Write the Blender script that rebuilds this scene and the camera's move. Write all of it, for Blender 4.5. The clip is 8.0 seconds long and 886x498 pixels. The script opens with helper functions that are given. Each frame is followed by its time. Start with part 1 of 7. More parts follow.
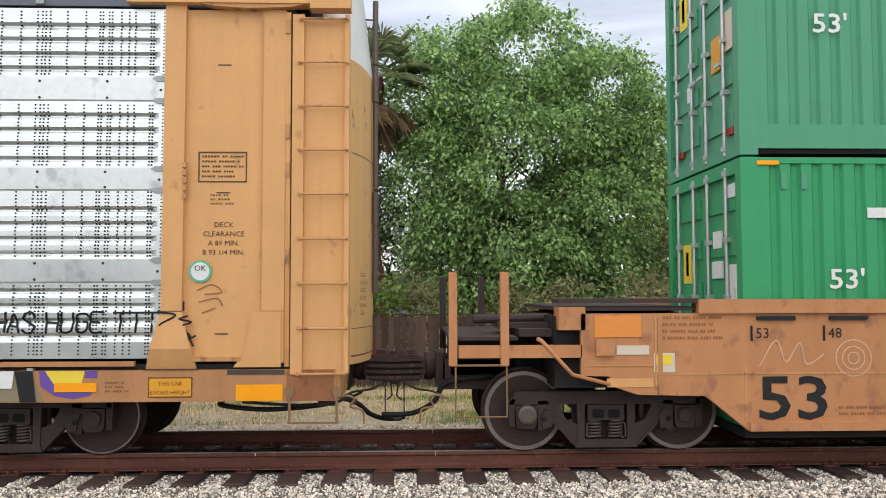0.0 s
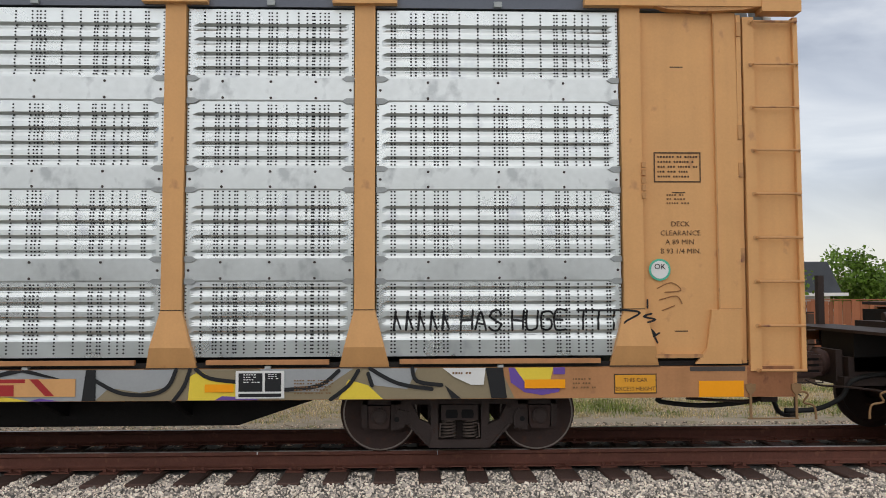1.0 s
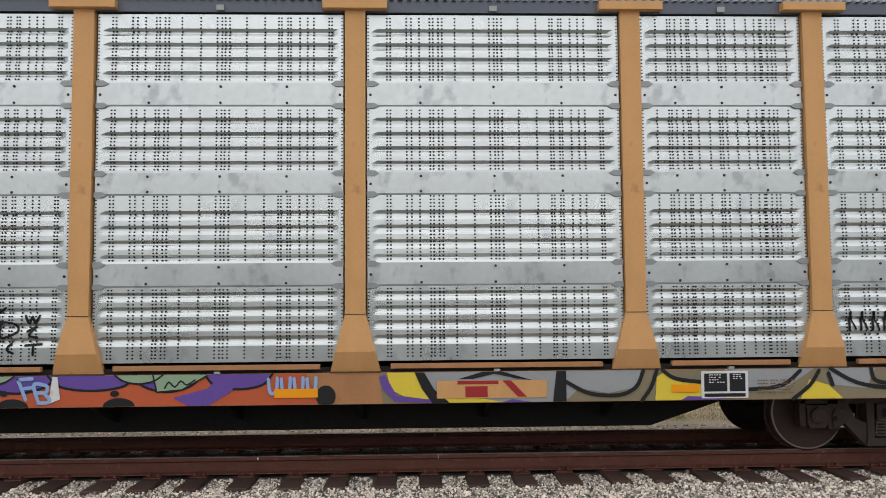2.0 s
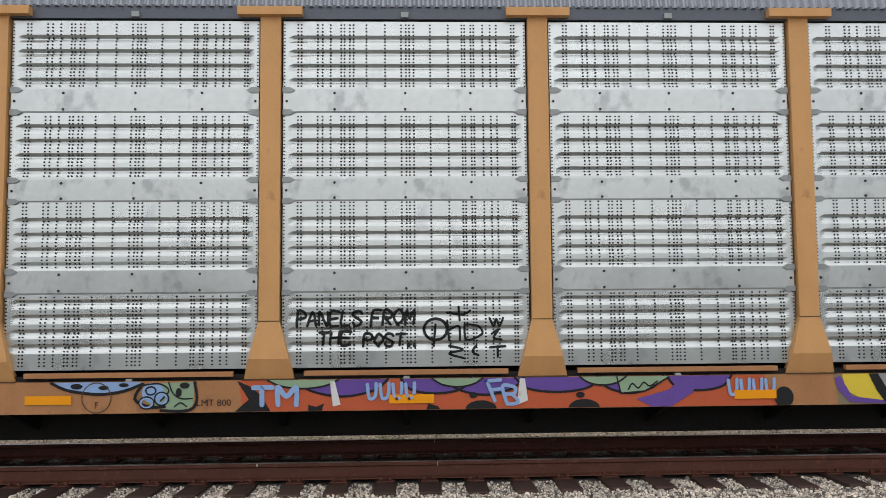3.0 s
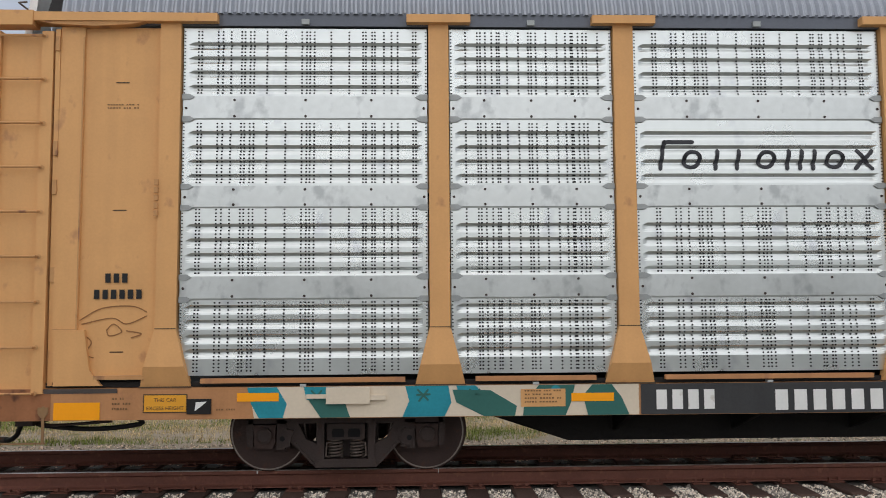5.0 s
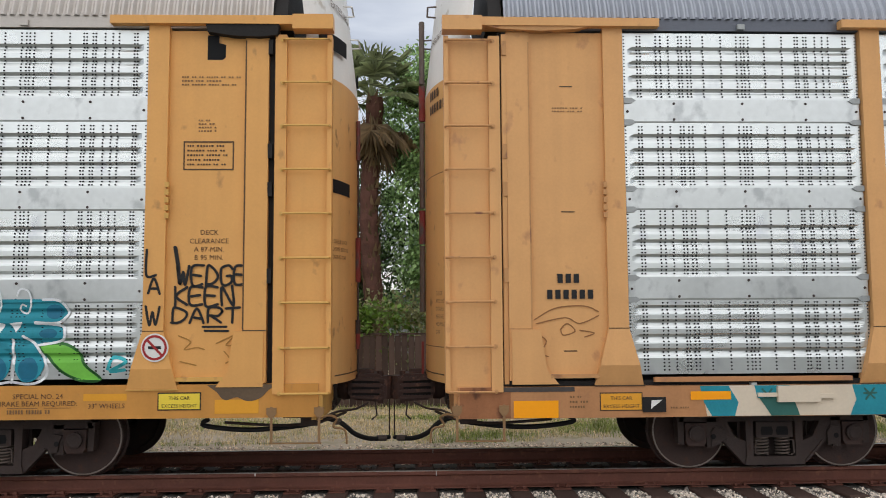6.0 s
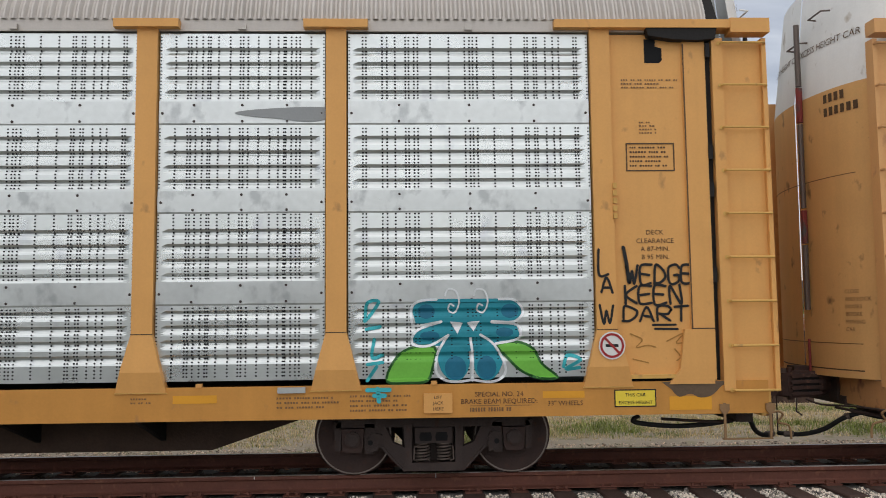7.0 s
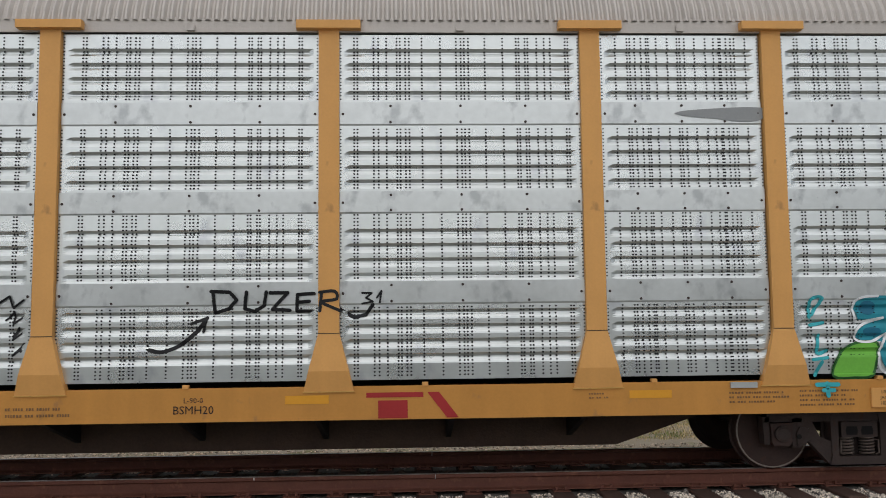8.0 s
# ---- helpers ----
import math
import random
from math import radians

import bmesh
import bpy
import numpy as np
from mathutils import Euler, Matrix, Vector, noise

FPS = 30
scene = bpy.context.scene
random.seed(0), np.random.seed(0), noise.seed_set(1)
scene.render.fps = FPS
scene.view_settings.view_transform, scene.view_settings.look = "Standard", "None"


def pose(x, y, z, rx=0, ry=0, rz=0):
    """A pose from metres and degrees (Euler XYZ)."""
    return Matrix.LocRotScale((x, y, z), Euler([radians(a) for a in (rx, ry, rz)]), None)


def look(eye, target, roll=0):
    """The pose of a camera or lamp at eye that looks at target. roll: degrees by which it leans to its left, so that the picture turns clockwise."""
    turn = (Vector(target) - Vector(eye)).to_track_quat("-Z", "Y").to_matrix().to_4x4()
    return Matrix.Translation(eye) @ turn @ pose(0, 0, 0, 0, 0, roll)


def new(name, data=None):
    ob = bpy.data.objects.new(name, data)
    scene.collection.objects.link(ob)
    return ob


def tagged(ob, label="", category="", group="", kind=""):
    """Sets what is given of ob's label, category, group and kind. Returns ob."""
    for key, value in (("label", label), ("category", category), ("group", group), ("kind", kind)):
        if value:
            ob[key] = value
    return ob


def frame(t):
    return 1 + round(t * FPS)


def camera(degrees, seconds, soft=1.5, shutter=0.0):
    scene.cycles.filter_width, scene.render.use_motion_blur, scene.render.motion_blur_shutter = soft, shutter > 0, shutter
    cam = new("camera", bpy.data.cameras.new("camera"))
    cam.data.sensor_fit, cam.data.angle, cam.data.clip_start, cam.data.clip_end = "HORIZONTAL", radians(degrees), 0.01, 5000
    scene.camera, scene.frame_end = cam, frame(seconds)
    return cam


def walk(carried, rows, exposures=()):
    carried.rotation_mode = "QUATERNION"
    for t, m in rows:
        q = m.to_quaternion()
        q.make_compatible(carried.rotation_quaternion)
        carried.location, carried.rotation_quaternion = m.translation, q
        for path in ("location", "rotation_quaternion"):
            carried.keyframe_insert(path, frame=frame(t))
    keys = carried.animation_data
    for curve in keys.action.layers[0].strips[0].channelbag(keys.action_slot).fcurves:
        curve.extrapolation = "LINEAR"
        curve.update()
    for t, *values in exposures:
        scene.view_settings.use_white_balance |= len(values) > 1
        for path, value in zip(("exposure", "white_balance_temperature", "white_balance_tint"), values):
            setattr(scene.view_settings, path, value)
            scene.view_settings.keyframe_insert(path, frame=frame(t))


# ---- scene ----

# camera, hand-held beside the track: yaw, pitch, roll in degrees
EYE = (0.0, 0.0, 1.75)
NEAR_RAIL, FAR_RAIL, TRACK = 9.565, 11.075, 10.32
cam = camera(54.9, 8.0, soft=0.8, shutter=0.05)
PATH = [
    (0.0, -2.08, 2.94, 0.13), (0.5, -2.08, 3.13, 0.16), (1.0, -1.96, 2.88, 0.15),
    (2.5, -1.98, 3.37, 0.50), (3.0, -2.00, 3.56, 0.47), (3.5, -1.94, 3.72, 0.42), (4.0, -1.95, 3.82, 0.34),
    (5.5, -1.94, 4.13, 0.38), (6.0, -2.07, 4.20, 0.34), (6.5, -2.12, 4.26, 0.45), (7.0, -2.15, 4.33, 0.60),
    (7.5, -2.10, 4.35, 0.58), (8.0, -2.18, 4.39, 0.62),
]
walk(cam, [(t, pose(*EYE, 90 + pitch, roll, yaw)) for t, yaw, pitch, roll in PATH],
     exposures=[(0.0, 0.53), (0.4, 0.28), (0.7, 0.12), (1.0, 0.0), (2.5, -0.05), (4.0, -0.05), (5.5, 0.10), (6.0, 0.17), (6.5, 0.17), (7.0, 0.0), (7.5, -0.1), (8.0, -0.2)])

# the train's run along the track, seconds and metres
RUN_T = (0.0, 0.5, 1.0, 2.5, 3.5, 4.0, 5.5, 6.5, 7.0, 8.0)
RUN_S = (0.0, 2.36, 4.729, 11.87, 16.56, 18.893, 25.97, 30.59, 32.93, 37.58)


# ---- world and light: bright overcast ----
def build_world():
    w = bpy.data.worlds.new("overcast_sky")
    scene.world = w
    w.use_nodes = True
    nt = w.node_tree
    nt.nodes.clear()
    out = nt.nodes.new("ShaderNodeOutputWorld")
    bg = nt.nodes.new("ShaderNodeBackground")
    sky = nt.nodes.new("ShaderNodeTexSky")
    sky.sky_type, sky.sun_disc = "NISHITA", False
    sky.sun_elevation, sky.sun_rotation = radians(SUN_UP), radians(SUN_TURN)
    tint = nt.nodes.new("ShaderNodeVectorMath")
    tint.operation = "SCALE"
    tint.inputs["Scale"].default_value = 0.035
    nt.links.new(sky.outputs[0], tint.inputs[0])
    co = nt.nodes.new("ShaderNodeTexCoord")
    mp = nt.nodes.new("ShaderNodeMapping")
    mp.inputs["Scale"].default_value = (1.6, 1.6, 5.0)
    nt.links.new(co.outputs["Generated"], mp.inputs[0])
    n1 = nt.nodes.new("ShaderNodeTexNoise")
    n1.inputs["Scale"].default_value, n1.inputs["Detail"].default_value = 2.2, 7
    n1.inputs["Distortion"].default_value = 0.6
    nt.links.new(mp.outputs[0], n1.inputs["Vector"])
    ramp = nt.nodes.new("ShaderNodeValToRGB")
    e = ramp.color_ramp.elements
    e[0].position, e[0].color = 0.36, (0.48, 0.51, 0.585, 1)
    e[1].position, e[1].color = 0.66, (0.92, 0.935, 0.96, 1)
    m = e.new(0.50)
    m.color = (0.66, 0.69, 0.755, 1)
    nt.links.new(n1.outputs[0], ramp.inputs[0])
    # a warmer, brighter strip of clearing low down
    sep = nt.nodes.new("ShaderNodeSeparateXYZ")
    nt.links.new(co.outputs["Generated"], sep.inputs[0])
    low = nt.nodes.new("ShaderNodeMapRange")
    low.inputs[1].default_value, low.inputs[2].default_value = 0.0, 0.13
    low.inputs[3].default_value, low.inputs[4].default_value = 1.0, 0.0
    nt.links.new(sep.outputs[2], low.inputs[0])
    mix = nt.nodes.new("ShaderNodeMix")
    mix.data_type = "RGBA"
    mix.inputs["B"].default_value = (0.93, 0.90, 0.84, 1)
    nt.links.new(low.outputs[0], mix.inputs["Factor"])
    nt.links.new(ramp.outputs[0], mix.inputs["A"])
    add = nt.nodes.new("ShaderNodeVectorMath")
    add.operation = "ADD"
    nt.links.new(tint.outputs[0], add.inputs[0])
    nt.links.new(mix.outputs["Result"], add.inputs[1])
    nt.links.new(add.outputs[0], bg.inputs[0])
    bg.inputs[1].default_value = SKY
    nt.links.new(bg.outputs[0], out.inputs[0])
    d = bpy.data.lights.new("veiled_sun", "SUN")
    d.energy, d.angle, d.color = SUN, radians(110), (1.0, 0.96, 0.91)
    sun = new("veiled_sun", d)
    a, b = radians(SUN_UP), radians(SUN_TURN)
    way = Vector((math.sin(b) * math.cos(a), math.cos(b) * math.cos(a), math.sin(a)))
    sun.matrix_world = look(tuple(way * 50), (0, 0, 0))


SKY, SUN, SUN_UP, SUN_TURN = 0.76, 1.4, 54.0, 184.0
build_world()


# ---- materials ----
def mat(name, color, rough=0.6, metal=0.0, var=0.12, scale=2.5, fine=40.0, bump=0.15, streak=0.0, rust=None, rust_amount=0.0, rand=0.0, spec=0.25):
    """A paint, metal, wood or stone with broad blotches, fine grain, upright streaks and patches of rust or dirt."""
    m = bpy.data.materials.new(name)
    m.use_nodes = True
    nt = m.node_tree
    n, l = nt.nodes, nt.links
    bsdf = n["Principled BSDF"]
    bsdf.inputs["Roughness"].default_value, bsdf.inputs["Metallic"].default_value = rough, metal
    bsdf.inputs["Specular IOR Level"].default_value = spec
    co = n.new("ShaderNodeTexCoord")

    def noise_node(sc, detail, stretch=None):
        t = n.new("ShaderNodeTexNoise")
        t.inputs["Scale"].default_value, t.inputs["Detail"].default_value = sc, detail
        if stretch:
            mp = n.new("ShaderNodeMapping")
            mp.inputs["Scale"].default_value = stretch
            l.new(co.outputs["Object"], mp.inputs[0])
            l.new(mp.outputs[0], t.inputs["Vector"])
        else:
            l.new(co.outputs["Object"], t.inputs["Vector"])
        return t.outputs[0]

    def math_node(op, a, b):
        t = n.new("ShaderNodeMath")
        t.operation = op
        for i, v in enumerate((a, b)):
            if isinstance(v, (int, float)):
                t.inputs[i].default_value = v
            else:
                l.new(v, t.inputs[i])
        return t.outputs[0]

    big, grain = noise_node(scale, 5), noise_node(fine, 4)
    f = math_node("ADD", math_node("MULTIPLY", math_node("SUBTRACT", big, 0.5), 2.2 * var), 1.0)
    f = math_node("ADD", f, math_node("MULTIPLY", math_node("SUBTRACT", grain, 0.5), 1.2 * var))
    if streak:
        s = noise_node(1.0, 5, (7.0, 7.0, 0.35))
        f = math_node("ADD", f, math_node("MULTIPLY", math_node("SUBTRACT", s, 0.5), 2.0 * streak))
    if rand:
        oi = n.new("ShaderNodeObjectInfo")
        f = math_node("ADD", f, math_node("MULTIPLY", math_node("SUBTRACT", oi.outputs["Random"], 0.5), 2 * rand))
    vm = n.new("ShaderNodeVectorMath")
    vm.operation = "SCALE"
    vm.inputs[0].default_value = color
    l.new(f, vm.inputs["Scale"])
    col = vm.outputs[0]
    if rust:
        r = noise_node(scale * 2.3, 9, (1.0, 1.0, 0.7))
        rr = n.new("ShaderNodeMapRange")
        rr.inputs[1].default_value, rr.inputs[2].default_value = 0.66 - rust_amount * 0.4, 0.76 - rust_amount * 0.3
        l.new(r, rr.inputs[0])
        mx = n.new("ShaderNodeMix")
        mx.data_type = "RGBA"
        mx.inputs["B"].default_value = (*rust, 1)
        l.new(rr.outputs[0], mx.inputs["Factor"])
        l.new(col, mx.inputs["A"])
        col = mx.outputs["Result"]
    l.new(col, bsdf.inputs["Base Color"])
    rg = math_node("ADD", math_node("MULTIPLY", math_node("SUBTRACT", big, 0.5), 0.3), rough)
    l.new(rg, bsdf.inputs["Roughness"])
    if bump:
        bp = n.new("ShaderNodeBump")
        bp.inputs["Strength"].default_value, bp.inputs["Distance"].default_value = bump, 0.01
        l.new(grain, bp.inputs["Height"])
        l.new(bp.outputs[0], bsdf.inputs["Normal"])
    return m


def islands(m, amount, hue=None):
    """Vary a joined material from loose piece to loose piece."""
    nt = m.node_tree
    n, l = nt.nodes, nt.links
    bsdf = n["Principled BSDF"]
    src = bsdf.inputs["Base Color"].links[0].from_socket
    geo = n.new("ShaderNodeNewGeometry")
    ramp = n.new("ShaderNodeValToRGB")
    a, b = 1 - amount, 1 + amount
    ramp.color_ramp.elements[0].color = (a, a, a, 1)
    ramp.color_ramp.elements[1].color = (*(hue or (b, b, b)), 1)
    mx = n.new("ShaderNodeVectorMath")
    mx.operation = "MULTIPLY"
    l.new(geo.outputs["Random Per Island"], ramp.inputs[0])
    l.new(src, mx.inputs[0])
    l.new(ramp.outputs[0], mx.inputs[1])
    l.new(mx.outputs[0], bsdf.inputs["Base Color"])
    return m


RUST = (0.13, 0.055, 0.03)
TAN = mat("tan_orange_paint", (0.66, 0.35, 0.138), 0.5, var=0.09, streak=0.09, rust=(0.50, 0.25, 0.11), rust_amount=0.04, bump=0.05)
TAN_DIRTY = mat("tan_paint_rust_worn", (0.52, 0.27, 0.11), 0.6, var=0.14, streak=0.12, rust=(0.22, 0.10, 0.06), rust_amount=0.22, bump=0.1)
GOLD_SILL = mat("dusty_golden_sill_paint", (0.54, 0.25, 0.056), 0.52, var=0.11, streak=0.12, rust=(0.36, 0.18, 0.07), rust_amount=0.05, bump=0.05)
TAN_SILL = mat("dusty_tan_sill_paint", (0.45, 0.215, 0.092), 0.6, var=0.16, streak=0.16, rust=(0.34, 0.16, 0.085), rust_amount=0.14, bump=0.06)
GOLD = mat("golden_yellow_paint", (0.69, 0.352, 0.108), 0.48, var=0.08, streak=0.07, rust=(0.45, 0.23, 0.08), rust_amount=0.03, bump=0.05)
GOLD_DULL = mat("weathered_yellow_paint", (0.62, 0.36, 0.10), 0.6, var=0.12, streak=0.1, rust=(0.30, 0.17, 0.08), rust_amount=0.1, bump=0.08)
DOOR_OLD = mat("faded_ochre_paint", (0.68, 0.39, 0.15), 0.6, var=0.1, streak=0.10, rust=(0.25, 0.14, 0.06), rust_amount=0.06)
ZINC = mat("galvanised_steel", (0.60, 0.625, 0.61), 0.29, metal=0.9, rand=0.05, var=0.12, scale=1.4, fine=9.0, streak=0.04, bump=0.05, rust=(0.48, 0.50, 0.515), rust_amount=0.14)
ZINC_BAND = mat("galvanised_steel_scuffed", (0.57, 0.59, 0.58), 0.34, metal=0.82, var=0.16, scale=2.2, fine=14.0, streak=0.02, bump=0.06, rust=(0.40, 0.415, 0.415), rust_amount=0.22)
UNDER_BROWN = mat("brown_dusty_underframe", (0.075, 0.048, 0.035), 0.8, var=0.35, bump=0.3)
ROOF_GREY = mat("grey_roof_steel", (0.34, 0.36, 0.40), 0.5, metal=0.3, var=0.12, streak=0.05)
CLIP_GREY = mat("grey_clip_steel", (0.33, 0.345, 0.34), 0.5, metal=0.4, var=0.15)
EDGE_GREY = mat("dark_blue_grey_steel", (0.13, 0.14, 0.165), 0.5, metal=0.3, var=0.15)
ROOF_TAN = mat("tan_grey_roof_steel", (0.50, 0.46, 0.42), 0.5, metal=0.3, var=0.12, streak=0.06)
# grimy near-black for underparts; also stands in for shade in gaps and recesses
DARK = mat("grime_shade_black", (0.018, 0.016, 0.015), 0.75, var=0.4, bump=0.3)
# the shade inside holes and slots, put into a flat near-black
HOLE = mat("hole_shade_black", (0.012, 0.012, 0.013), 0.9, var=0.2, bump=0)
IRON = mat("brown_black_cast_iron", (0.052, 0.037, 0.033), 0.62, var=0.3, scale=5, rust=(0.060, 0.032, 0.024), rust_amount=0.15, bump=0.4)
SPRING = mat("grey_brown_spring_steel", (0.14, 0.11, 0.095), 0.5, metal=0.4, var=0.25)
COUPLE = mat("brown_coupler_iron", (0.06, 0.034, 0.028), 0.65, var=0.3, scale=6, rust=(0.14, 0.07, 0.05), rust_amount=0.2, bump=0.4)
WHEEL = mat("rusty_wheel_steel", (0.054, 0.033, 0.028), 0.6, var=0.28, scale=6, rust=(0.075, 0.036, 0.026), rust_amount=0.2, bump=0.3)
TREAD = mat("polished_wheel_rim", (0.27, 0.23, 0.205), 0.4, metal=0.8, var=0.2)
RAILM = mat("rusty_rail_steel", (0.14, 0.054, 0.037), 0.7, var=0.32, scale=5, rust=(0.21, 0.088, 0.055), rust_amount=0.14, bump=0.3)
RAILTOP = mat("worn_rail_top", (0.52, 0.48, 0.45), 0.38, metal=0.6, var=0.2)
TIE = mat("weathered_tie_wood", (0.080, 0.048, 0.038), 0.85, var=0.35, scale=5, fine=60, bump=0.6, rand=0.2, rust=(0.12, 0.09, 0.075), rust_amount=0.1)
STONE = islands(mat("ballast_stone", (0.66, 0.63, 0.585), 0.85, var=0.25, scale=8, fine=120, bump=0.5), 0.9, (1.75, 1.6, 1.45))
EARTH_STONE = islands(mat("sandy_verge_stone", (0.56, 0.475, 0.385), 0.9, var=0.25, scale=8, fine=120, bump=0.5), 0.7, (1.7, 1.6, 1.5))
# ballast stone darkened in colour for the shade under the train
SHADED_STONE = islands(mat("shade_dark_stone", (0.055, 0.040, 0.032), 0.75, var=0.3, scale=8, fine=120, bump=0.5), 0.6, (2.2, 2.1, 2.0))
BED = mat("ballast_bed", (0.15, 0.135, 0.12), 0.95, var=0.5, scale=9, fine=60, bump=1.0)
SOIL = mat("dry_grassy_soil", (0.40, 0.33, 0.245), 0.95, var=0.3, scale=1.2, fine=25, bump=1.0, rust=(0.25, 0.23, 0.11), rust_amount=0.3)
GRASS = islands(mat("green_grass", (0.20, 0.265, 0.07), 0.8, var=0.25, bump=0), 0.45, (1.8, 1.6, 1.4))
STRAW = islands(mat("dry_grass", (0.66, 0.53, 0.29), 0.85, var=0.25, bump=0), 0.45, (1.5, 1.45, 1.4))
BLACK = mat("black_paint", (0.018, 0.018, 0.019), 0.6, var=0.2, bump=0)
LEVER = mat("dull_tan_rod", (0.26, 0.15, 0.07), 0.6, var=0.2)
FAINT = mat("faint_brown_stencil", (0.30, 0.125, 0.05), 0.6, var=0.2, bump=0)
CHALK = mat("faint_chalk", (0.66, 0.42, 0.28), 0.7, var=0.2, bump=0)
STENCIL = mat("dark_brown_stencil_paint", (0.10, 0.058, 0.03), 0.6, var=0.2, bump=0)
STENCIL_OLD = mat("faded_brown_stencil_paint", (0.21, 0.115, 0.05), 0.6, var=0.2, bump=0)
WHITE = mat("white_paint", (0.74, 0.73, 0.70), 0.55, var=0.08, streak=0.06, rust=(0.45, 0.40, 0.33), rust_amount=0.05, bump=0)
AMBER = mat("amber_reflector_paint", (0.95, 0.36, 0.008), 0.4, var=0.06, bump=0)
AMBER_OLD = mat("faded_amber_paint", (0.72, 0.33, 0.03), 0.5, var=0.08, bump=0)
ORANGE_PATCH = mat("orange_patch_paint", (0.74, 0.27, 0.06), 0.5, var=0.1, bump=0)
YELLOW = mat("yellow_sign_paint", (0.80, 0.60, 0.06), 0.5, var=0.08, bump=0)
RED = mat("red_paint", (0.36, 0.03, 0.03), 0.5, var=0.15, bump=0)
SLEEVE = mat("dull_red_worn_paint", (0.20, 0.035, 0.03), 0.6, var=0.3, rust=(0.09, 0.07, 0.065), rust_amount=0.35)
SPRAY_RED = mat("orange_red_spray", (0.56, 0.115, 0.045), 0.55, var=0.08, bump=0)
SPRAY_VIOLET = mat("violet_spray", (0.15, 0.08, 0.34), 0.55, var=0.1, bump=0)
SPRAY_MINT = mat("pale_green_spray", (0.30, 0.42, 0.27), 0.55, var=0.1, bump=0)
SPRAY_BLUE = mat("light_blue_spray", (0.30, 0.45, 0.72), 0.55, var=0.1, bump=0)
SPRAY_GREY = mat("silver_grey_spray", (0.34, 0.35, 0.35), 0.5, var=0.1, bump=0)
SPRAY_KHAKI = mat("khaki_spray", (0.26, 0.21, 0.13), 0.55, var=0.1, bump=0)
SPRAY_TEAL = mat("teal_spray", (0.02, 0.24, 0.30), 0.5, var=0.2, scale=5, bump=0)
SPRAY_DEEP = mat("deep_green_spray", (0.035, 0.13, 0.11), 0.5, var=0.15, bump=0)
SPRAY_CREAM = mat("cream_spray", (0.66, 0.56, 0.43), 0.5, var=0.1, bump=0)
SPRAY_LEAF = mat("leaf_green_spray", (0.16, 0.46, 0.06), 0.5, var=0.15, scale=5, bump=0)
RUBBER = mat("black_rubber", (0.02, 0.02, 0.02), 0.6, var=0.2, bump=0.1)
GREEN = mat("green_container_paint", (0.045, 0.315, 0.13), 0.42, var=0.08, streak=0.06, bump=0.05)
GREEN_TOP = mat("faded_green_container_paint", (0.085, 0.31, 0.175), 0.42, var=0.08, streak=0.08, bump=0.05)
WELL = mat("red_brown_orange_paint", (0.50, 0.225, 0.095), 0.55, var=0.14, streak=0.12, rust=(0.36, 0.155, 0.08), rust_amount=0.26, bump=0.08)
GALV = mat("zinc_rod", (0.52, 0.53, 0.52), 0.45, metal=0.7, var=0.12)
FENCE = mat("weathered_fence_board", (0.10, 0.064, 0.05), 0.85, var=0.25, scale=3, fine=30, streak=0.3, bump=0.4, rand=0.3)
REDWOOD = mat("redwood_fence_board", (0.34, 0.13, 0.065), 0.8, var=0.2, streak=0.2, rand=0.25)
BARK = mat("grey_brown_bark", (0.12, 0.09, 0.07), 0.9, var=0.35, scale=4, fine=30, bump=1.0)
PALM_BARK = mat("shaggy_palm_bark", (0.11, 0.05, 0.035), 0.9, var=0.4, scale=6, bump=1.0)


def leaf_mat(name, color, hue, amount=0.45):
    m = islands(mat(name, color, 0.45, var=0.2, scale=0.8, bump=0), amount, hue)
    nt = m.node_tree
    b, out = nt.nodes["Principled BSDF"], nt.nodes["Material Output"]
    tr, mx = nt.nodes.new("ShaderNodeBsdfTranslucent"), nt.nodes.new("ShaderNodeMixShader")
    nt.links.new(b.inputs["Base Color"].links[0].from_socket, tr.inputs["Color"])
    mx.inputs[0].default_value = 0.45
    nt.links.new(b.outputs[0], mx.inputs[1])
    nt.links.new(tr.outputs[0], mx.inputs[2])
    nt.links.new(mx.outputs[0], out.inputs["Surface"])
    return m


LEAF = leaf_mat("broad_green_leaf", (0.29, 0.45, 0.19), (1.85, 1.7, 1.6), 0.6)
LEAF_OLIVE = leaf_mat("olive_leaf", (0.26, 0.265, 0.13), (1.6, 1.5, 1.4))
LEAF_BRIGHT = leaf_mat("bright_green_leaf", (0.15, 0.24, 0.045), (1.5, 1.5, 1.3))
LEAF_DEEP = leaf_mat("deep_green_leaf", (0.085, 0.15, 0.058), (1.9, 1.75, 1.5), 0.6)
LEAF_PALM = leaf_mat("palm_frond", (0.25, 0.29, 0.15), (1.6, 1.55, 1.5))
LEAF_DRY = leaf_mat("dry_palm_frond", (0.22, 0.16, 0.09), (1.4, 1.3, 1.2))
SHINGLE = mat("dark_grey_shingle", (0.085, 0.092, 0.105), 0.85, var=0.15, fine=12)
STUCCO = mat("pale_stucco", (0.55, 0.53, 0.50), 0.8, var=0.06)
PANELGLASS = mat("pale_skylight_glass", (0.55, 0.58, 0.62), 0.15, var=0.05, bump=0)


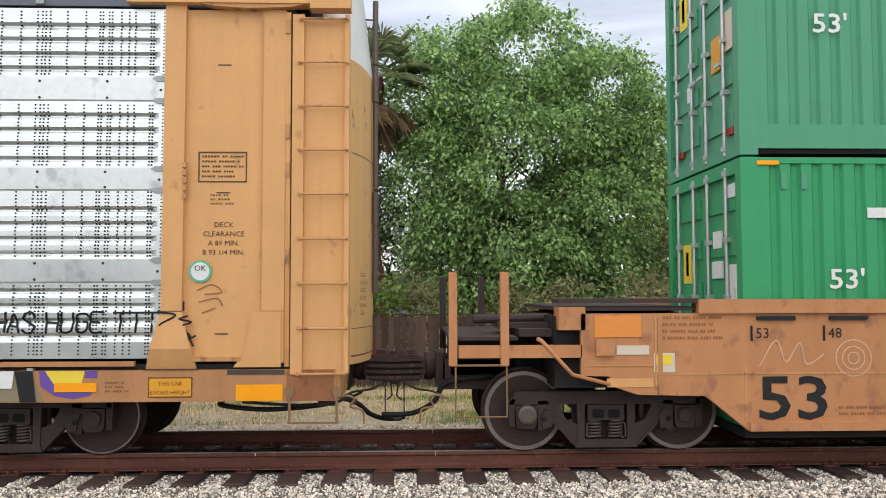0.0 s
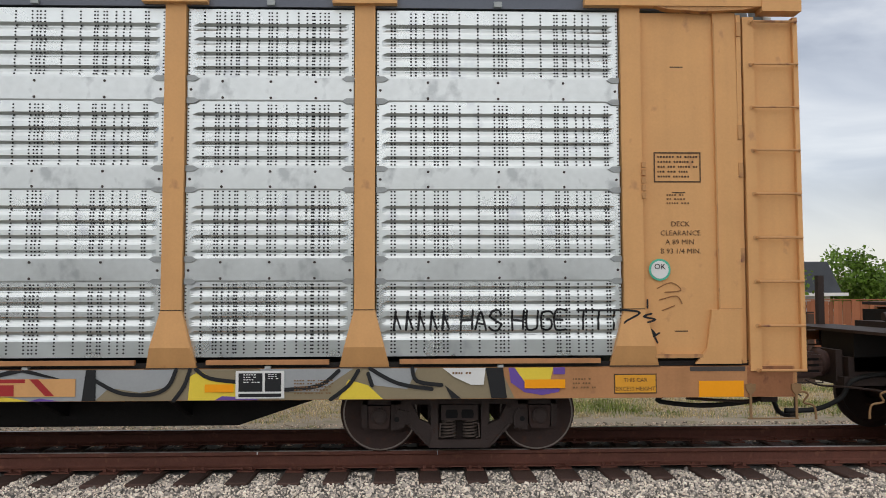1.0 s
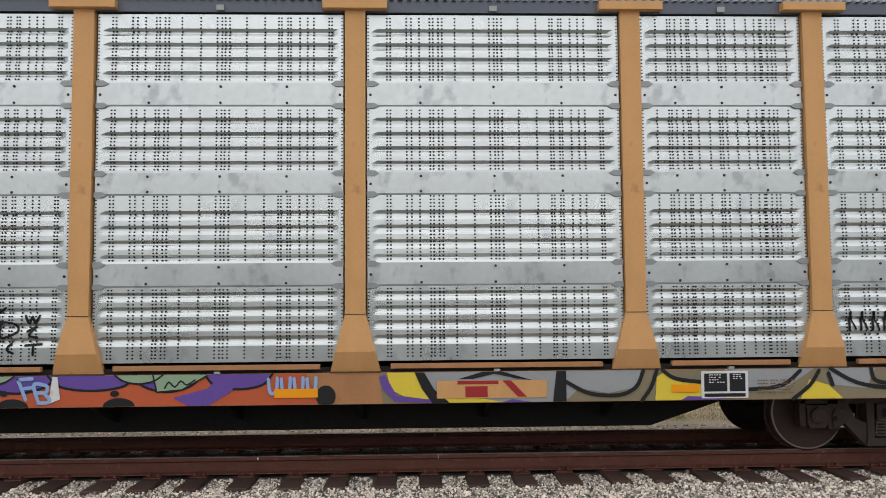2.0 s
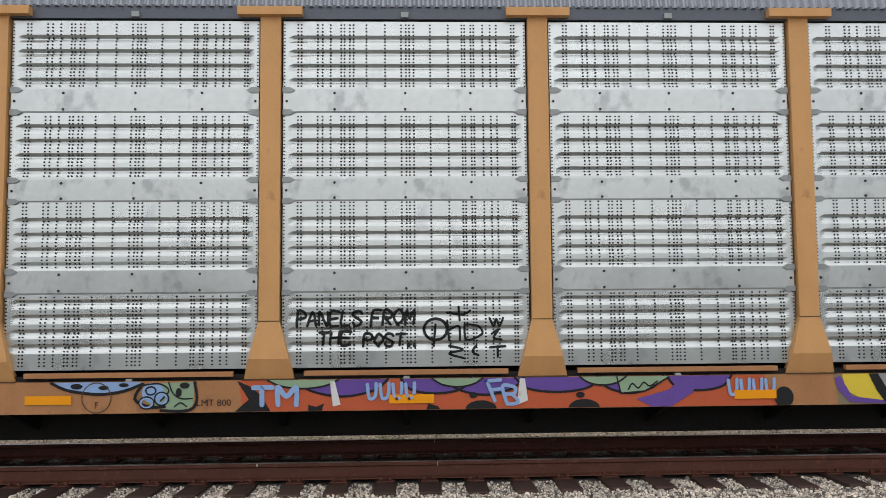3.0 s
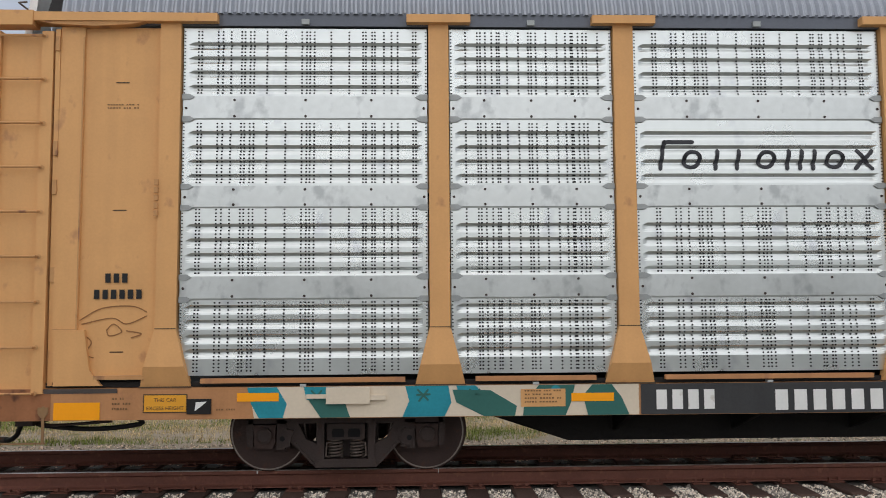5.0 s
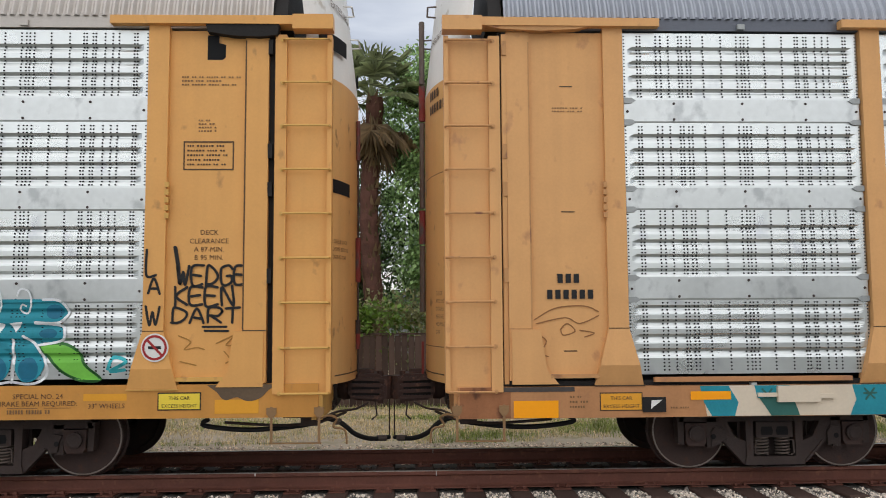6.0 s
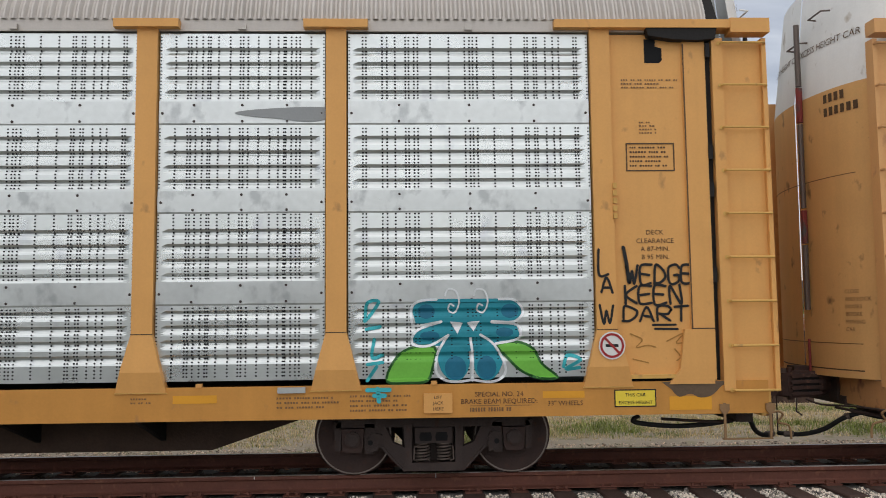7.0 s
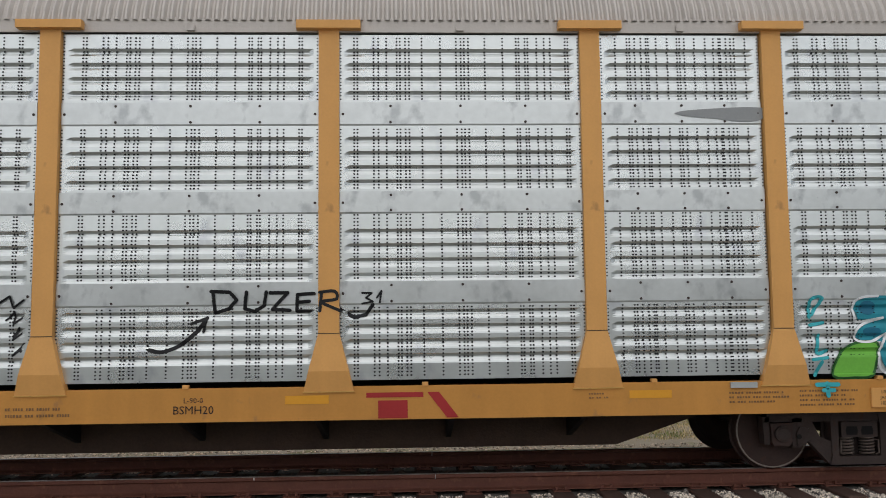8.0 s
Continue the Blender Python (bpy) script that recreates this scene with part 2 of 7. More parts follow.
# ---- mesh helpers ----
def box(bm, x0, x1, y0, y1, z0, z1):
    v = [bm.verts.new((x, y, z)) for x in (x0, x1) for y in (y0, y1) for z in (z0, z1)]
    for f in ((0, 1, 3, 2), (4, 6, 7, 5), (0, 4, 5, 1), (2, 3, 7, 6), (0, 2, 6, 4), (1, 5, 7, 3)):
        bm.faces.new([v[i] for i in f])


def prism(bm, pts, a, b, axis="y"):
    """A polygon pushed from a to b: points (x, z) along y, (y, z) along x, (x, y) along z."""
    def at(p, d):
        return {"y": (p[0], d, p[1]), "x": (d, p[0], p[1]), "z": (p[0], p[1], d)}[axis]
    u = [bm.verts.new(at(p, a)) for p in pts]
    w = [bm.verts.new(at(p, b)) for p in pts]
    k = len(pts)
    bm.faces.new(u)
    bm.faces.new(w[::-1])
    for i in range(k):
        bm.faces.new((u[i], w[i], w[(i + 1) % k], u[(i + 1) % k]))


def tube(bm, pts, r, n=8, caps=True):
    """A round bar or hose through points; r is one radius or one for each point."""
    pts = [Vector(p) for p in pts]
    rs = r if isinstance(r, (list, tuple)) else [r] * len(pts)
    rings, side = [], None
    for i, p in enumerate(pts):
        d = (pts[min(i + 1, len(pts) - 1)] - pts[max(i - 1, 0)]).normalized()
        if side is None:
            side = d.orthogonal().normalized()
        side = (side - d * side.dot(d)).normalized()
        up = d.cross(side)
        rings.append([bm.verts.new(p + (side * math.cos(a) + up * math.sin(a)) * rs[i]) for a in (2 * math.pi * k / n for k in range(n))])
    for a, b in zip(rings[:-1], rings[1:]):
        for k in range(n):
            bm.faces.new((a[k], a[(k + 1) % n], b[(k + 1) % n], b[k]))
    if caps:
        bm.faces.new(rings[0][::-1])
        bm.faces.new(rings[-1])


def lathe(bm, prof, n=32, centre=(0, 0, 0)):
    """Rings (y, r) turned about the y axis."""
    rings = [[bm.verts.new((centre[0] + r * math.sin(2 * math.pi * k / n), centre[1] + y, centre[2] + r * math.cos(2 * math.pi * k / n))) for k in range(n)] for y, r in prof]
    for a, b in zip(rings[:-1], rings[1:]):
        for k in range(n):
            bm.faces.new((a[k], b[k], b[(k + 1) % n], a[(k + 1) % n]))
    bm.faces.new(rings[0])
    bm.faces.new(rings[-1][::-1])


def finish(bm, name, material, bevel=0.0, smooth=False):
    if bevel:
        bmesh.ops.bevel(bm, geom=[e for e in bm.edges if len(e.link_faces) == 2 and e.calc_face_angle(0) > 0.5], offset=bevel, segments=1, affect="EDGES", clamp_overlap=True)
    bmesh.ops.recalc_face_normals(bm, faces=bm.faces)
    me = bpy.data.meshes.new(name)
    bm.to_mesh(me)
    bm.free()
    me.materials.append(material)
    if smooth:
        for p in me.polygons:
            p.use_smooth = True
    return me


def part(name, bm, material, parent, label="", bevel=0.0, smooth=False, at=None):
    """Links a bmesh or a mesh as one object under a thing or a part."""
    me = finish(bm, name, material, bevel, smooth) if isinstance(bm, bmesh.types.BMesh) else bm
    ob = new(name, me)
    ob.parent = parent
    if at:
        ob.location = at
    return tagged(ob, label)


def thing(name, label, category, at=(0, 0, 0), group="", kind=""):
    ob = new(name)
    ob.empty_display_size = 0.2
    ob.location = at
    return tagged(ob, label, category, group, kind)


def raw(name, verts, faces, material, smooth=False):
    me = bpy.data.meshes.new(name)
    me.from_pydata(verts, [], faces)
    me.update()
    me.materials.append(material)
    if smooth:
        for p in me.polygons:
            p.use_smooth = True
    return me


def words(body, height, material, x, y, z, parent, align="CENTER", name="stencil", stretch=1.0, label=""):
    """Lettering on a wall that faces -y; (x, z) is its lower edge's left, middle or right."""
    c = bpy.data.curves.new(name, "FONT")
    c.body, c.size, c.align_x = body, height * 1.38, align
    c.resolution_u, c.offset = 2, 0.018 * height if height > 0.2 else 0.0
    ob = bpy.data.objects.new(name, c)
    scene.collection.objects.link(ob)
    dg = bpy.context.evaluated_depsgraph_get()
    me = bpy.data.meshes.new_from_object(ob.evaluated_get(dg))
    bpy.data.objects.remove(ob)
    me.transform(Matrix.Translation((x, y, z)) @ Matrix.Rotation(radians(90), 4, "X") @ Matrix.Diagonal((stretch, 1, 1, 1)))
    me.materials.clear()
    me.materials.append(material)
    return tagged(part(name, me, material, parent, label), label, kind="stuff" if height < 0.1 else "")


def quad(bm, x0, x1, z0, z1, y):
    bm.faces.new([bm.verts.new(p) for p in ((x0, y, z0), (x1, y, z0), (x1, y, z1), (x0, y, z1))])


def bars(bm, x, y, z, width, height, lines, rng, gap=0.58):
    """Lines of small unreadable lettering: rows of short bars."""
    step = height / lines
    for i in range(lines):
        u, end = x, x + width * rng.uniform(0.7, 1.0)
        while u < end - 0.01:
            for _ in range(rng.randint(2, 6)):
                if u < end:
                    w = rng.uniform(0.013, 0.024)
                    quad(bm, u, u + w, z - (i + 1 - gap) * step, z - i * step, y)
                    u += w + 0.010
            u += 0.022


def stroke(bm, pts, width, y):
    """A painted line: a ribbon with round joints on a wall that faces -y."""
    fine = []
    for a, b in zip(pts[:-1], pts[1:]):
        m = max(1, int(math.dist(a[:2], b[:2]) / 0.02))
        fine += [Vector((a[0] + (b[0] - a[0]) * i / m, a[1] + (b[1] - a[1]) * i / m)) for i in range(m)]
    pts = fine + [Vector((pts[-1][0], pts[-1][1]))]
    for k, (a, b) in enumerate(zip(pts[:-1], pts[1:])):
        d = b - a
        if d.length < 1e-5:
            continue
        s = Vector((-d.y, d.x)).normalized() * width / 2
        yy = y - 0.0002 * (k % 5)
        bm.faces.new([bm.verts.new((q.x, yy, q.y)) for q in (a - s, b - s, b + s, a + s)])
    for k, p in enumerate(pts):
        disc(bm, p.x, p.y, width / 2, width / 2, y - 0.0013 - 0.0001 * (k % 3), 8)


def disc(bm, x, z, rx, rz, y, n=24, turn=0.0):
    c, s = math.cos(turn), math.sin(turn)
    pts = [(rx * math.cos(2 * math.pi * k / n), rz * math.sin(2 * math.pi * k / n)) for k in range(n)]
    bm.faces.new([bm.verts.new((x + a * c - b * s, y, z + a * s + b * c)) for a, b in pts])


def blob(bm, pts, y):
    bm.faces.new([bm.verts.new((a, y, b)) for a, b in pts])


def smooth_line(pts, n=6, closed=False):
    """Points along a smooth curve through pts."""
    out, k = [], len(pts)
    for i in range(k if closed else k - 1):
        g = [pts[(i + j) % k] if closed else pts[min(max(i + j, 0), k - 1)] for j in (-1, 0, 1, 2)]
        for j in range(n):
            t = j / n
            out.append(tuple(0.5 * (2 * b + (c - a) * t + (2 * a - 5 * b + 4 * c - d) * t * t + (3 * b - a - 3 * c + d) * t ** 3) for a, b, c, d in zip(*g)))
    return out + ([] if closed else [tuple(pts[-1])])


GLYPHS = dict(A="00 26 40|12 32", C="45 36 16 05 01 10 30 41", D="00 06 26 44 42 20 00", E="46 06 00 40|03 33", F="46 06 00|03 33",
              G="45 36 16 05 01 10 30 41 43 23", H="00 06|40 46|03 43", I="20 26", K="00 06|46 03 40", L="06 00 40", M="00 06 23 46 40", N="00 06 40 46",
              O="20 02 04 26 44 42 20", P="00 06 36 45 44 33 03", R="00 06 36 45 44 33 03|13 40", S="45 36 16 05 04 42 41 30 10 01", T="06 46|26 20",
              U="06 01 10 30 41 46", W="06 10 24 30 46", B="00 06 36 45 33 03|33 41 30 00", Y="06 23 46|23 20")


def scrawl(bm, text, x, z, height, width, line, y, rng, slant=0.1, wobble=0.05):
    """Hand-drawn capitals from x on, each width wide."""
    for ch in text:
        for run in GLYPHS.get(ch, "").split("|"):
            pts = [(x + (int(c[0]) / 4 * 0.74) * width + slant * height * int(c[1]) / 6 + rng.uniform(-wobble, wobble) * width,
                    z + int(c[1]) / 6 * height + rng.uniform(-wobble, wobble) * height) for c in run.split()]
            if len(pts) > 1:
                stroke(bm, smooth_line(pts, 7), line, y)
        if ch == ".":
            disc(bm, x + 0.2 * width, z, line * 0.8, line * 0.8, y, 10)
        x += width * (0.55 if ch in " .I" else 1.0)


# ---- ground and track ----
def build_ground():
    bm = bmesh.new()
    # one sheet with the ballast bank under the track
    prof = [(-60, -0.62), (5.5, -0.60), (7.2, -0.44), (8.3, -0.30), (8.9, -0.25), (11.8, -0.25), (12.6, -0.30), (13.4, -0.38), (18, -0.40), (60, -0.35), (900, -0.3)]
    xs = [-900, -120, -40, -20, -10, 0, 10, 20, 40, 120, 900]
    g = [[bm.verts.new((x, y, z)) for y, z in prof] for x in xs]
    for a, b in zip(g[:-1], g[1:]):
        for k in range(len(prof) - 1):
            bm.faces.new((a[k], b[k], b[k + 1], a[k + 1]))
    ob = new("ground", finish(bm, "ground", SOIL))
    tagged(ob, "dry soil with sparse grass beside the railway track", "ground", kind="structure")
    bm = bmesh.new()
    prism(bm, [(6.9, -0.46), (8.3, -0.275), (8.9, -0.228), (11.75, -0.228), (12.7, -0.30), (13.3, -0.385), (12, -0.5), (8, -0.6)], -90, 90, "x")
    ob = new("ballast_bed", finish(bm, "ballast_bed", BED))
    tagged(ob, "grey crushed stone bed under the railway track", "ballast", kind="structure")


def build_shade_strip():
    bm = bmesh.new()
    # near-black bed between the rails: the train's shade put into its colour
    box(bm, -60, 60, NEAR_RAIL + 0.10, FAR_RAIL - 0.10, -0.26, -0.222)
    m = mat("shade_black_ballast", (0.032, 0.024, 0.020), 0.8, var=0.4, scale=9, fine=60, bump=1.0)
    tagged(new("greasy_ballast", finish(bm, "greasy_ballast", m)), "crushed stone between the rails, coloured near-black for the shade under the train", "ballast", kind="structure")


def build_bounce_strip():
    # out of view; added so the panels' ribs reflect grey, not brown soil
    bm = bmesh.new()
    prism(bm, [(-20, -0.60), (5.5, -0.585), (6.95, -0.44), (6.95, -0.6), (-20, -0.7)], -90, 90, "x")
    ob = new("yard_gravel", finish(bm, "yard_gravel", mat("grey_bounce_gravel", (0.27, 0.27, 0.245), 0.95, var=0.3, scale=1.5, fine=40, bump=0.8)))
    tagged(ob, "unseen grey gravel strip added along the near side of the track for the panels to reflect", "gravel", kind="structure")


def build_stones():
    rng = np.random.default_rng(4)
    bm = bmesh.new()
    bmesh.ops.create_icosphere(bm, subdivisions=1, radius=1.0)
    base = np.array([v.co[:] for v in bm.verts])
    tri = np.array([[v.index for v in f.verts] for f in bm.faces])
    bm.free()

    def scatter(name, label, count, x0, x1, y0, y1, size, height, material=STONE):
        x, y = rng.uniform(x0, x1, count), rng.uniform(y0, y1, count)
        gap = np.abs((x - 0.17 + 0.2475) % 0.495 - 0.2475)
        keep = (gap > 0.128) | (y < 8.93) | (y > 11.7)
        x, y, count = x[keep], y[keep], int(keep.sum())
        z = np.interp(y, (6.9, 8.3, 8.9, 11.75, 12.7, 13.3), (-0.46, -0.275, -0.228, -0.228, -0.30, -0.385)) + rng.uniform(-0.01, height, count)
        r = rng.lognormal(math.log(size), 0.28, count)
        sc = r[:, None] * rng.uniform(0.6, 1.25, (count, 3))
        jit = base[None] * (1 + rng.uniform(-0.22, 0.22, (count, len(base), 1)))
        p = jit * sc[:, None, :]
        q = rng.normal(size=(count, 4))
        q /= np.linalg.norm(q, axis=1)[:, None]
        w, a, b, c = q.T
        m = np.stack([1 - 2 * (b * b + c * c), 2 * (a * b - c * w), 2 * (a * c + b * w), 2 * (a * b + c * w), 1 - 2 * (a * a + c * c), 2 * (b * c - a * w),
                      2 * (a * c - b * w), 2 * (b * c + a * w), 1 - 2 * (a * a + b * b)], 1).reshape(-1, 3, 3)
        p = np.einsum("nij,nkj->nki", m, p) + np.stack([x, y, z], 1)[:, None, :]
        f = (tri[None] + (np.arange(count) * len(base))[:, None, None]).reshape(-1, 3)
        ob = new(name, raw(name, p.reshape(-1, 3).tolist(), f.tolist(), material))
        tagged(ob, label, "gravel", kind="stuff")

    scatter("track_ballast", "loose pale grey crushed stones in front of the rail", 50000, -6.4, 7.4, 7.8, 9.42, 0.0125, 0.016)
    scatter("track_ballast", "crushed stones between the rails, coloured dark for the shade under the train", 7000, -6.6, 7.6, 9.68, 10.97, 0.022, 0.006, SHADED_STONE)
    scatter("verge_gravel", "loose sandy stones along the far side of the track", 15000, -8.5, 9.5, 11.18, 13.9, 0.016, 0.012, EARTH_STONE)


def build_track():
    # rail section: (y, z), head, web, foot
    half = [(0.076, -0.178), (0.074, -0.166), (0.022, -0.150), (0.0085, -0.135), (0.0085, -0.052), (0.03, -0.043), (0.036, -0.036), (0.0355, -0.008), (0.029, -0.001)]
    sec = [(-y, z) for y, z in half] + half[::-1]
    for name, y in (("near", NEAR_RAIL), ("far", FAR_RAIL)):
        rail = thing("rail", "rust-brown steel rail with a worn top on timber ties", "rail", (0, y, 0), "rails of the track", "structure")
        bm = bmesh.new()
        prism(bm, sec, -80, 80, "x")
        part("rail_body", bm, RAILM, rail)
        bm = bmesh.new()
        box(bm, -80, 80, -0.027, 0.027, -0.002, 0.0012)
        part("rail_head", bm, RAILTOP, rail, "bare steel running surface")
        # a joint bar and its bolts, and a small light mark on the head
        bm = bmesh.new()
        x = 0.26
        box(bm, x - 0.004, x + 0.004, -0.038, 0.038, -0.05, 0.0016)
        part("rail_joint", bm, GALV, rail, "pale grey rail joint mark")
        if name == "near":
            bm = bmesh.new()
            box(bm, -1.725, -1.712, -0.039, -0.035, -0.03, 0.0)
            part("paint_mark", bm, WHITE, rail)
    # ties with plates and spikes
    tie_bm = bmesh.new()
    box(tie_bm, -0.115, 0.115, -1.43, 1.43, -0.37, -0.192)
    bmesh.ops.subdivide_edges(tie_bm, edges=[e for e in tie_bm.edges if abs(e.verts[0].co.y - e.verts[1].co.y) > 1], cuts=5)
    for v in tie_bm.verts:
        v.co += noise.noise_vector(v.co * 6) * 0.008
    tie_me = finish(tie_bm, "tie", TIE, bevel=0.012)
    pl = bmesh.new()
    box(pl, -0.09, 0.09, -0.17, 0.17, -0.192, -0.177)
    plate_me = finish(pl, "tie_plate", RAILM)
    sp = bmesh.new()
    box(sp, -0.014, 0.014, -0.018, 0.018, -0.177, -0.145)
    spike_me = finish(sp, "spike", RAILM)
    rng = random.Random(3)
    for i in range(-42, 44):
        x = 0.17 + i * 0.495 + rng.uniform(-0.02, 0.02)
        tie = new("tie", tie_me)
        tie.matrix_world = pose(x, TRACK + rng.uniform(-0.05, 0.05), rng.uniform(-0.006, 0.004), 0, 0, rng.uniform(-1.4, 1.4))
        tagged(tie, "dark weathered timber railway tie bedded in stone ballast", "railway tie", "ties of the track")
        for y in (-0.755, 0.755):
            plate = part("tie_plate", plate_me, RAILM, tie, at=(0, y, 0))
            for dx, dy in ((-0.05, -0.10), (0.05, -0.10), (0.05, 0.10)):
                part("spike", spike_me, RAILM, plate, at=(dx, dy, 0))


build_ground()
build_shade_strip()
build_bounce_strip()
build_stones()
build_track()


# ---- the train: shared pieces ----
def side_y(z):
    """The outer face of a rack car's side, leaning in towards the eaves."""
    return -1.555 + 0.052 * (z - 1.0) / 3.75


def wheel_mesh(r):
    bm = bmesh.new()
    lathe(bm, [(-0.07, r - 0.055), (-0.068, r - 0.01), (-0.06, r), (0.04, r + 0.004), (0.05, r + 0.026), (0.066, r + 0.024), (0.07, r - 0.05),
               (0.035, r - 0.075), (0.03, 0.16), (0.06, 0.12), (0.06, 0.085), (-0.075, 0.085), (-0.08, 0.12), (-0.03, 0.17), (-0.012, r - 0.09)], 40)
    return finish(bm, "wheel", WHEEL, smooth=False)


def rim_mesh(r):
    in_by = 0.028 if r < 0.43 else 0.055
    bm = bmesh.new()
    n = 40
    for k in range(n):
        a, b = 2 * math.pi * k / n, 2 * math.pi * (k + 1) / n
        bm.faces.new([bm.verts.new((q * math.sin(t), -0.0715, q * math.cos(t))) for q, t in ((r - in_by, a), (r - in_by, b), (r - 0.012, b), (r - 0.012, a))])
    return finish(bm, "rim", TREAD)


def axle_mesh():
    bm = bmesh.new()
    tube(bm, [(0, -0.95, 0), (0, 0.95, 0)], 0.075, 14)
    return finish(bm, "axle", IRON, smooth=True)


def frame_side(bm, y0, y1, wb):
    """A cast truck side frame in the plane y0..y1, for a wheel base wb, about x = 0: top chord, two V arms, spring seat and pedestals."""
    h = wb / 2
    for s in (-1, 1):
        def q(pts):
            return [(s * a, b) for a, b in pts][::s]
        # sloping arm from the spring seat up to the pedestal, open towards the column
        prism(bm, q([(0.23, 0.08), (0.33, 0.08), (0.53, 0.30), (0.66, 0.38), (0.66, 0.60), (0.54, 0.60), (0.43, 0.375), (0.32, 0.33), (0.23, 0.20)]), y0 + 0.008, y1 - 0.02)
        # spring column
        prism(bm, q([(0.232, 0.10), (0.305, 0.10), (0.318, 0.62), (0.215, 0.62), (0.232, 0.50)]), y0 - 0.012, y1)
        # pedestal legs
        prism(bm, q([(h - 0.215, 0.265), (h - 0.125, 0.265), (h - 0.125, 0.58), (h - 0.235, 0.58)]), y0, y1)
        prism(bm, q([(h + 0.125, 0.30), (h + 0.185, 0.30), (h + 0.20, 0.60), (h + 0.125, 0.60)]), y0, y1)
        # raised rib along the arm
        prism(bm, q([(0.335, 0.115), (0.365, 0.115), (0.56, 0.325), (0.535, 0.34)]), y0 - 0.012, y0 + 0.03)
    prism(bm, [(-0.33, 0.078), (0.33, 0.078), (0.31, 0.165), (-0.31, 0.165)], y0 - 0.014, y1)
    prism(bm, [(-h - 0.19, 0.54), (h + 0.19, 0.54), (h + 0.12, 0.68), (-h - 0.12, 0.68)], y0, y1)


def truck_meshes(wb):
    a, b, c, d, e, k = (bmesh.new() for _ in range(6))
    # springs, caps and boxes are made once about x = 0
    frame_side(a, -1.06, -0.92, wb)
    box(b, -0.20, 0.20, -1.075, 1.075, 0.37, 0.535)
    # plate added behind the springs to keep their window dark
    box(b, -0.34, 0.34, -0.895, -0.86, 0.12, 0.60)
    tube(c, [(0.072 * math.cos(t), -0.99 + 0.072 * math.sin(t), 0.172 + 0.033 * t / 6.283) for t in np.linspace(0, 6.283 * 6, 73)], 0.0125, 6)
    lathe(d, [(-1.13, 0.06), (-1.12, 0.085), (-0.90, 0.09)], 16, (0, 0, 0.42))
    prism(e, [(-0.11, 0.33), (-0.085, 0.285), (0.085, 0.285), (0.11, 0.33), (0.12, 0.53), (-0.12, 0.53)], -1.085, -0.91)
    prism(k, [(-0.05, 0.28), (0.045, 0.30), (0.06, 0.40), (0.09, 0.47), (-0.02, 0.49), (-0.06, 0.42)], -1.085, -1.05)
    hole, pocket, wedge = bmesh.new(), bmesh.new(), bmesh.new()
    disc(hole, 0, 0.385, 0.028, 0.028, -1.0875, 12)
    prism(pocket, [(-0.06, 0.395), (0.06, 0.395), (0.068, 0.44), (0.055, 0.485), (-0.055, 0.485), (-0.068, 0.44)], -1.0775, -1.06)
    tube(wedge, [(-0.055, -1.065, 0.345), (0.0, -1.068, 0.335), (0.008, -1.068, 0.20), (-0.03, -1.065, 0.182)], 0.009, 6)
    return {"side_frame": finish(a, "side_frame", IRON, bevel=0.010), "bolster": finish(b, "bolster", IRON, bevel=0.012),
            "spring": finish(c, "spring", SPRING, smooth=True), "bearing_cap": finish(d, "bearing_cap", IRON), "bearing_box": finish(e, "bearing_box", WHEEL, bevel=0.018), "frame_key": finish(k, "frame_key", IRON, bevel=0.006),
            "key_hole": finish(hole, "key_hole", HOLE), "bolster_pocket": finish(pocket, "bolster_pocket", HOLE), "friction_wedge": finish(wedge, "friction_wedge", SPRING)}


ROLLING = []
WHEELS = {r: (wheel_mesh(r), rim_mesh(r)) for r in (0.419, 0.445)}
AXLE = axle_mesh()
TRUCK = truck_meshes(1.727)


def truck_under(car, x, r=0.419):
    t = new("truck")
    t.parent, t.location = car, (x, 0, 0)
    tagged(t, "brown-black cast steel truck with coil springs")
    for k, places in (("side_frame", (0,)), ("bolster", (0,)), ("spring", (-0.118, 0.118)), ("bolster_pocket", (-0.085, 0.085)), ("friction_wedge", (-0.205, 0.205)), ("key_hole", (-0.675, 0.675)), ("bearing_box", (-0.8635, 0.8635)), ("bearing_cap", (-0.8635, 0.8635)), ("frame_key", (-0.64, 0.64))):
        for dx in places:
            o = part(k, TRUCK[k], IRON, t, at=(dx, 0, 0))
            if k == "friction_wedge" and dx < 0:
                o.scale = (-1, 1, 1)
    far = part("side_frame", TRUCK["side_frame"], IRON, t)
    far.rotation_euler = (0, 0, math.pi)
    for sx in (-0.8635, 0.8635):
        ws = new("wheelset", AXLE)
        ws.parent = car
        tagged(ws, "rusty steel wheelset on an axle")
        for y, turn in ((-0.755, 0), (0.755, math.pi)):
            w = part("wheel", WHEELS[r][0], WHEEL, ws, at=(0, y, 0))
            w.rotation_euler = (0, 0, turn)
        part("rim", WHEELS[r][1], TREAD, ws, "bare steel rim", at=(0, -0.755, 0))
        ROLLING.append((ws, x + sx, r))


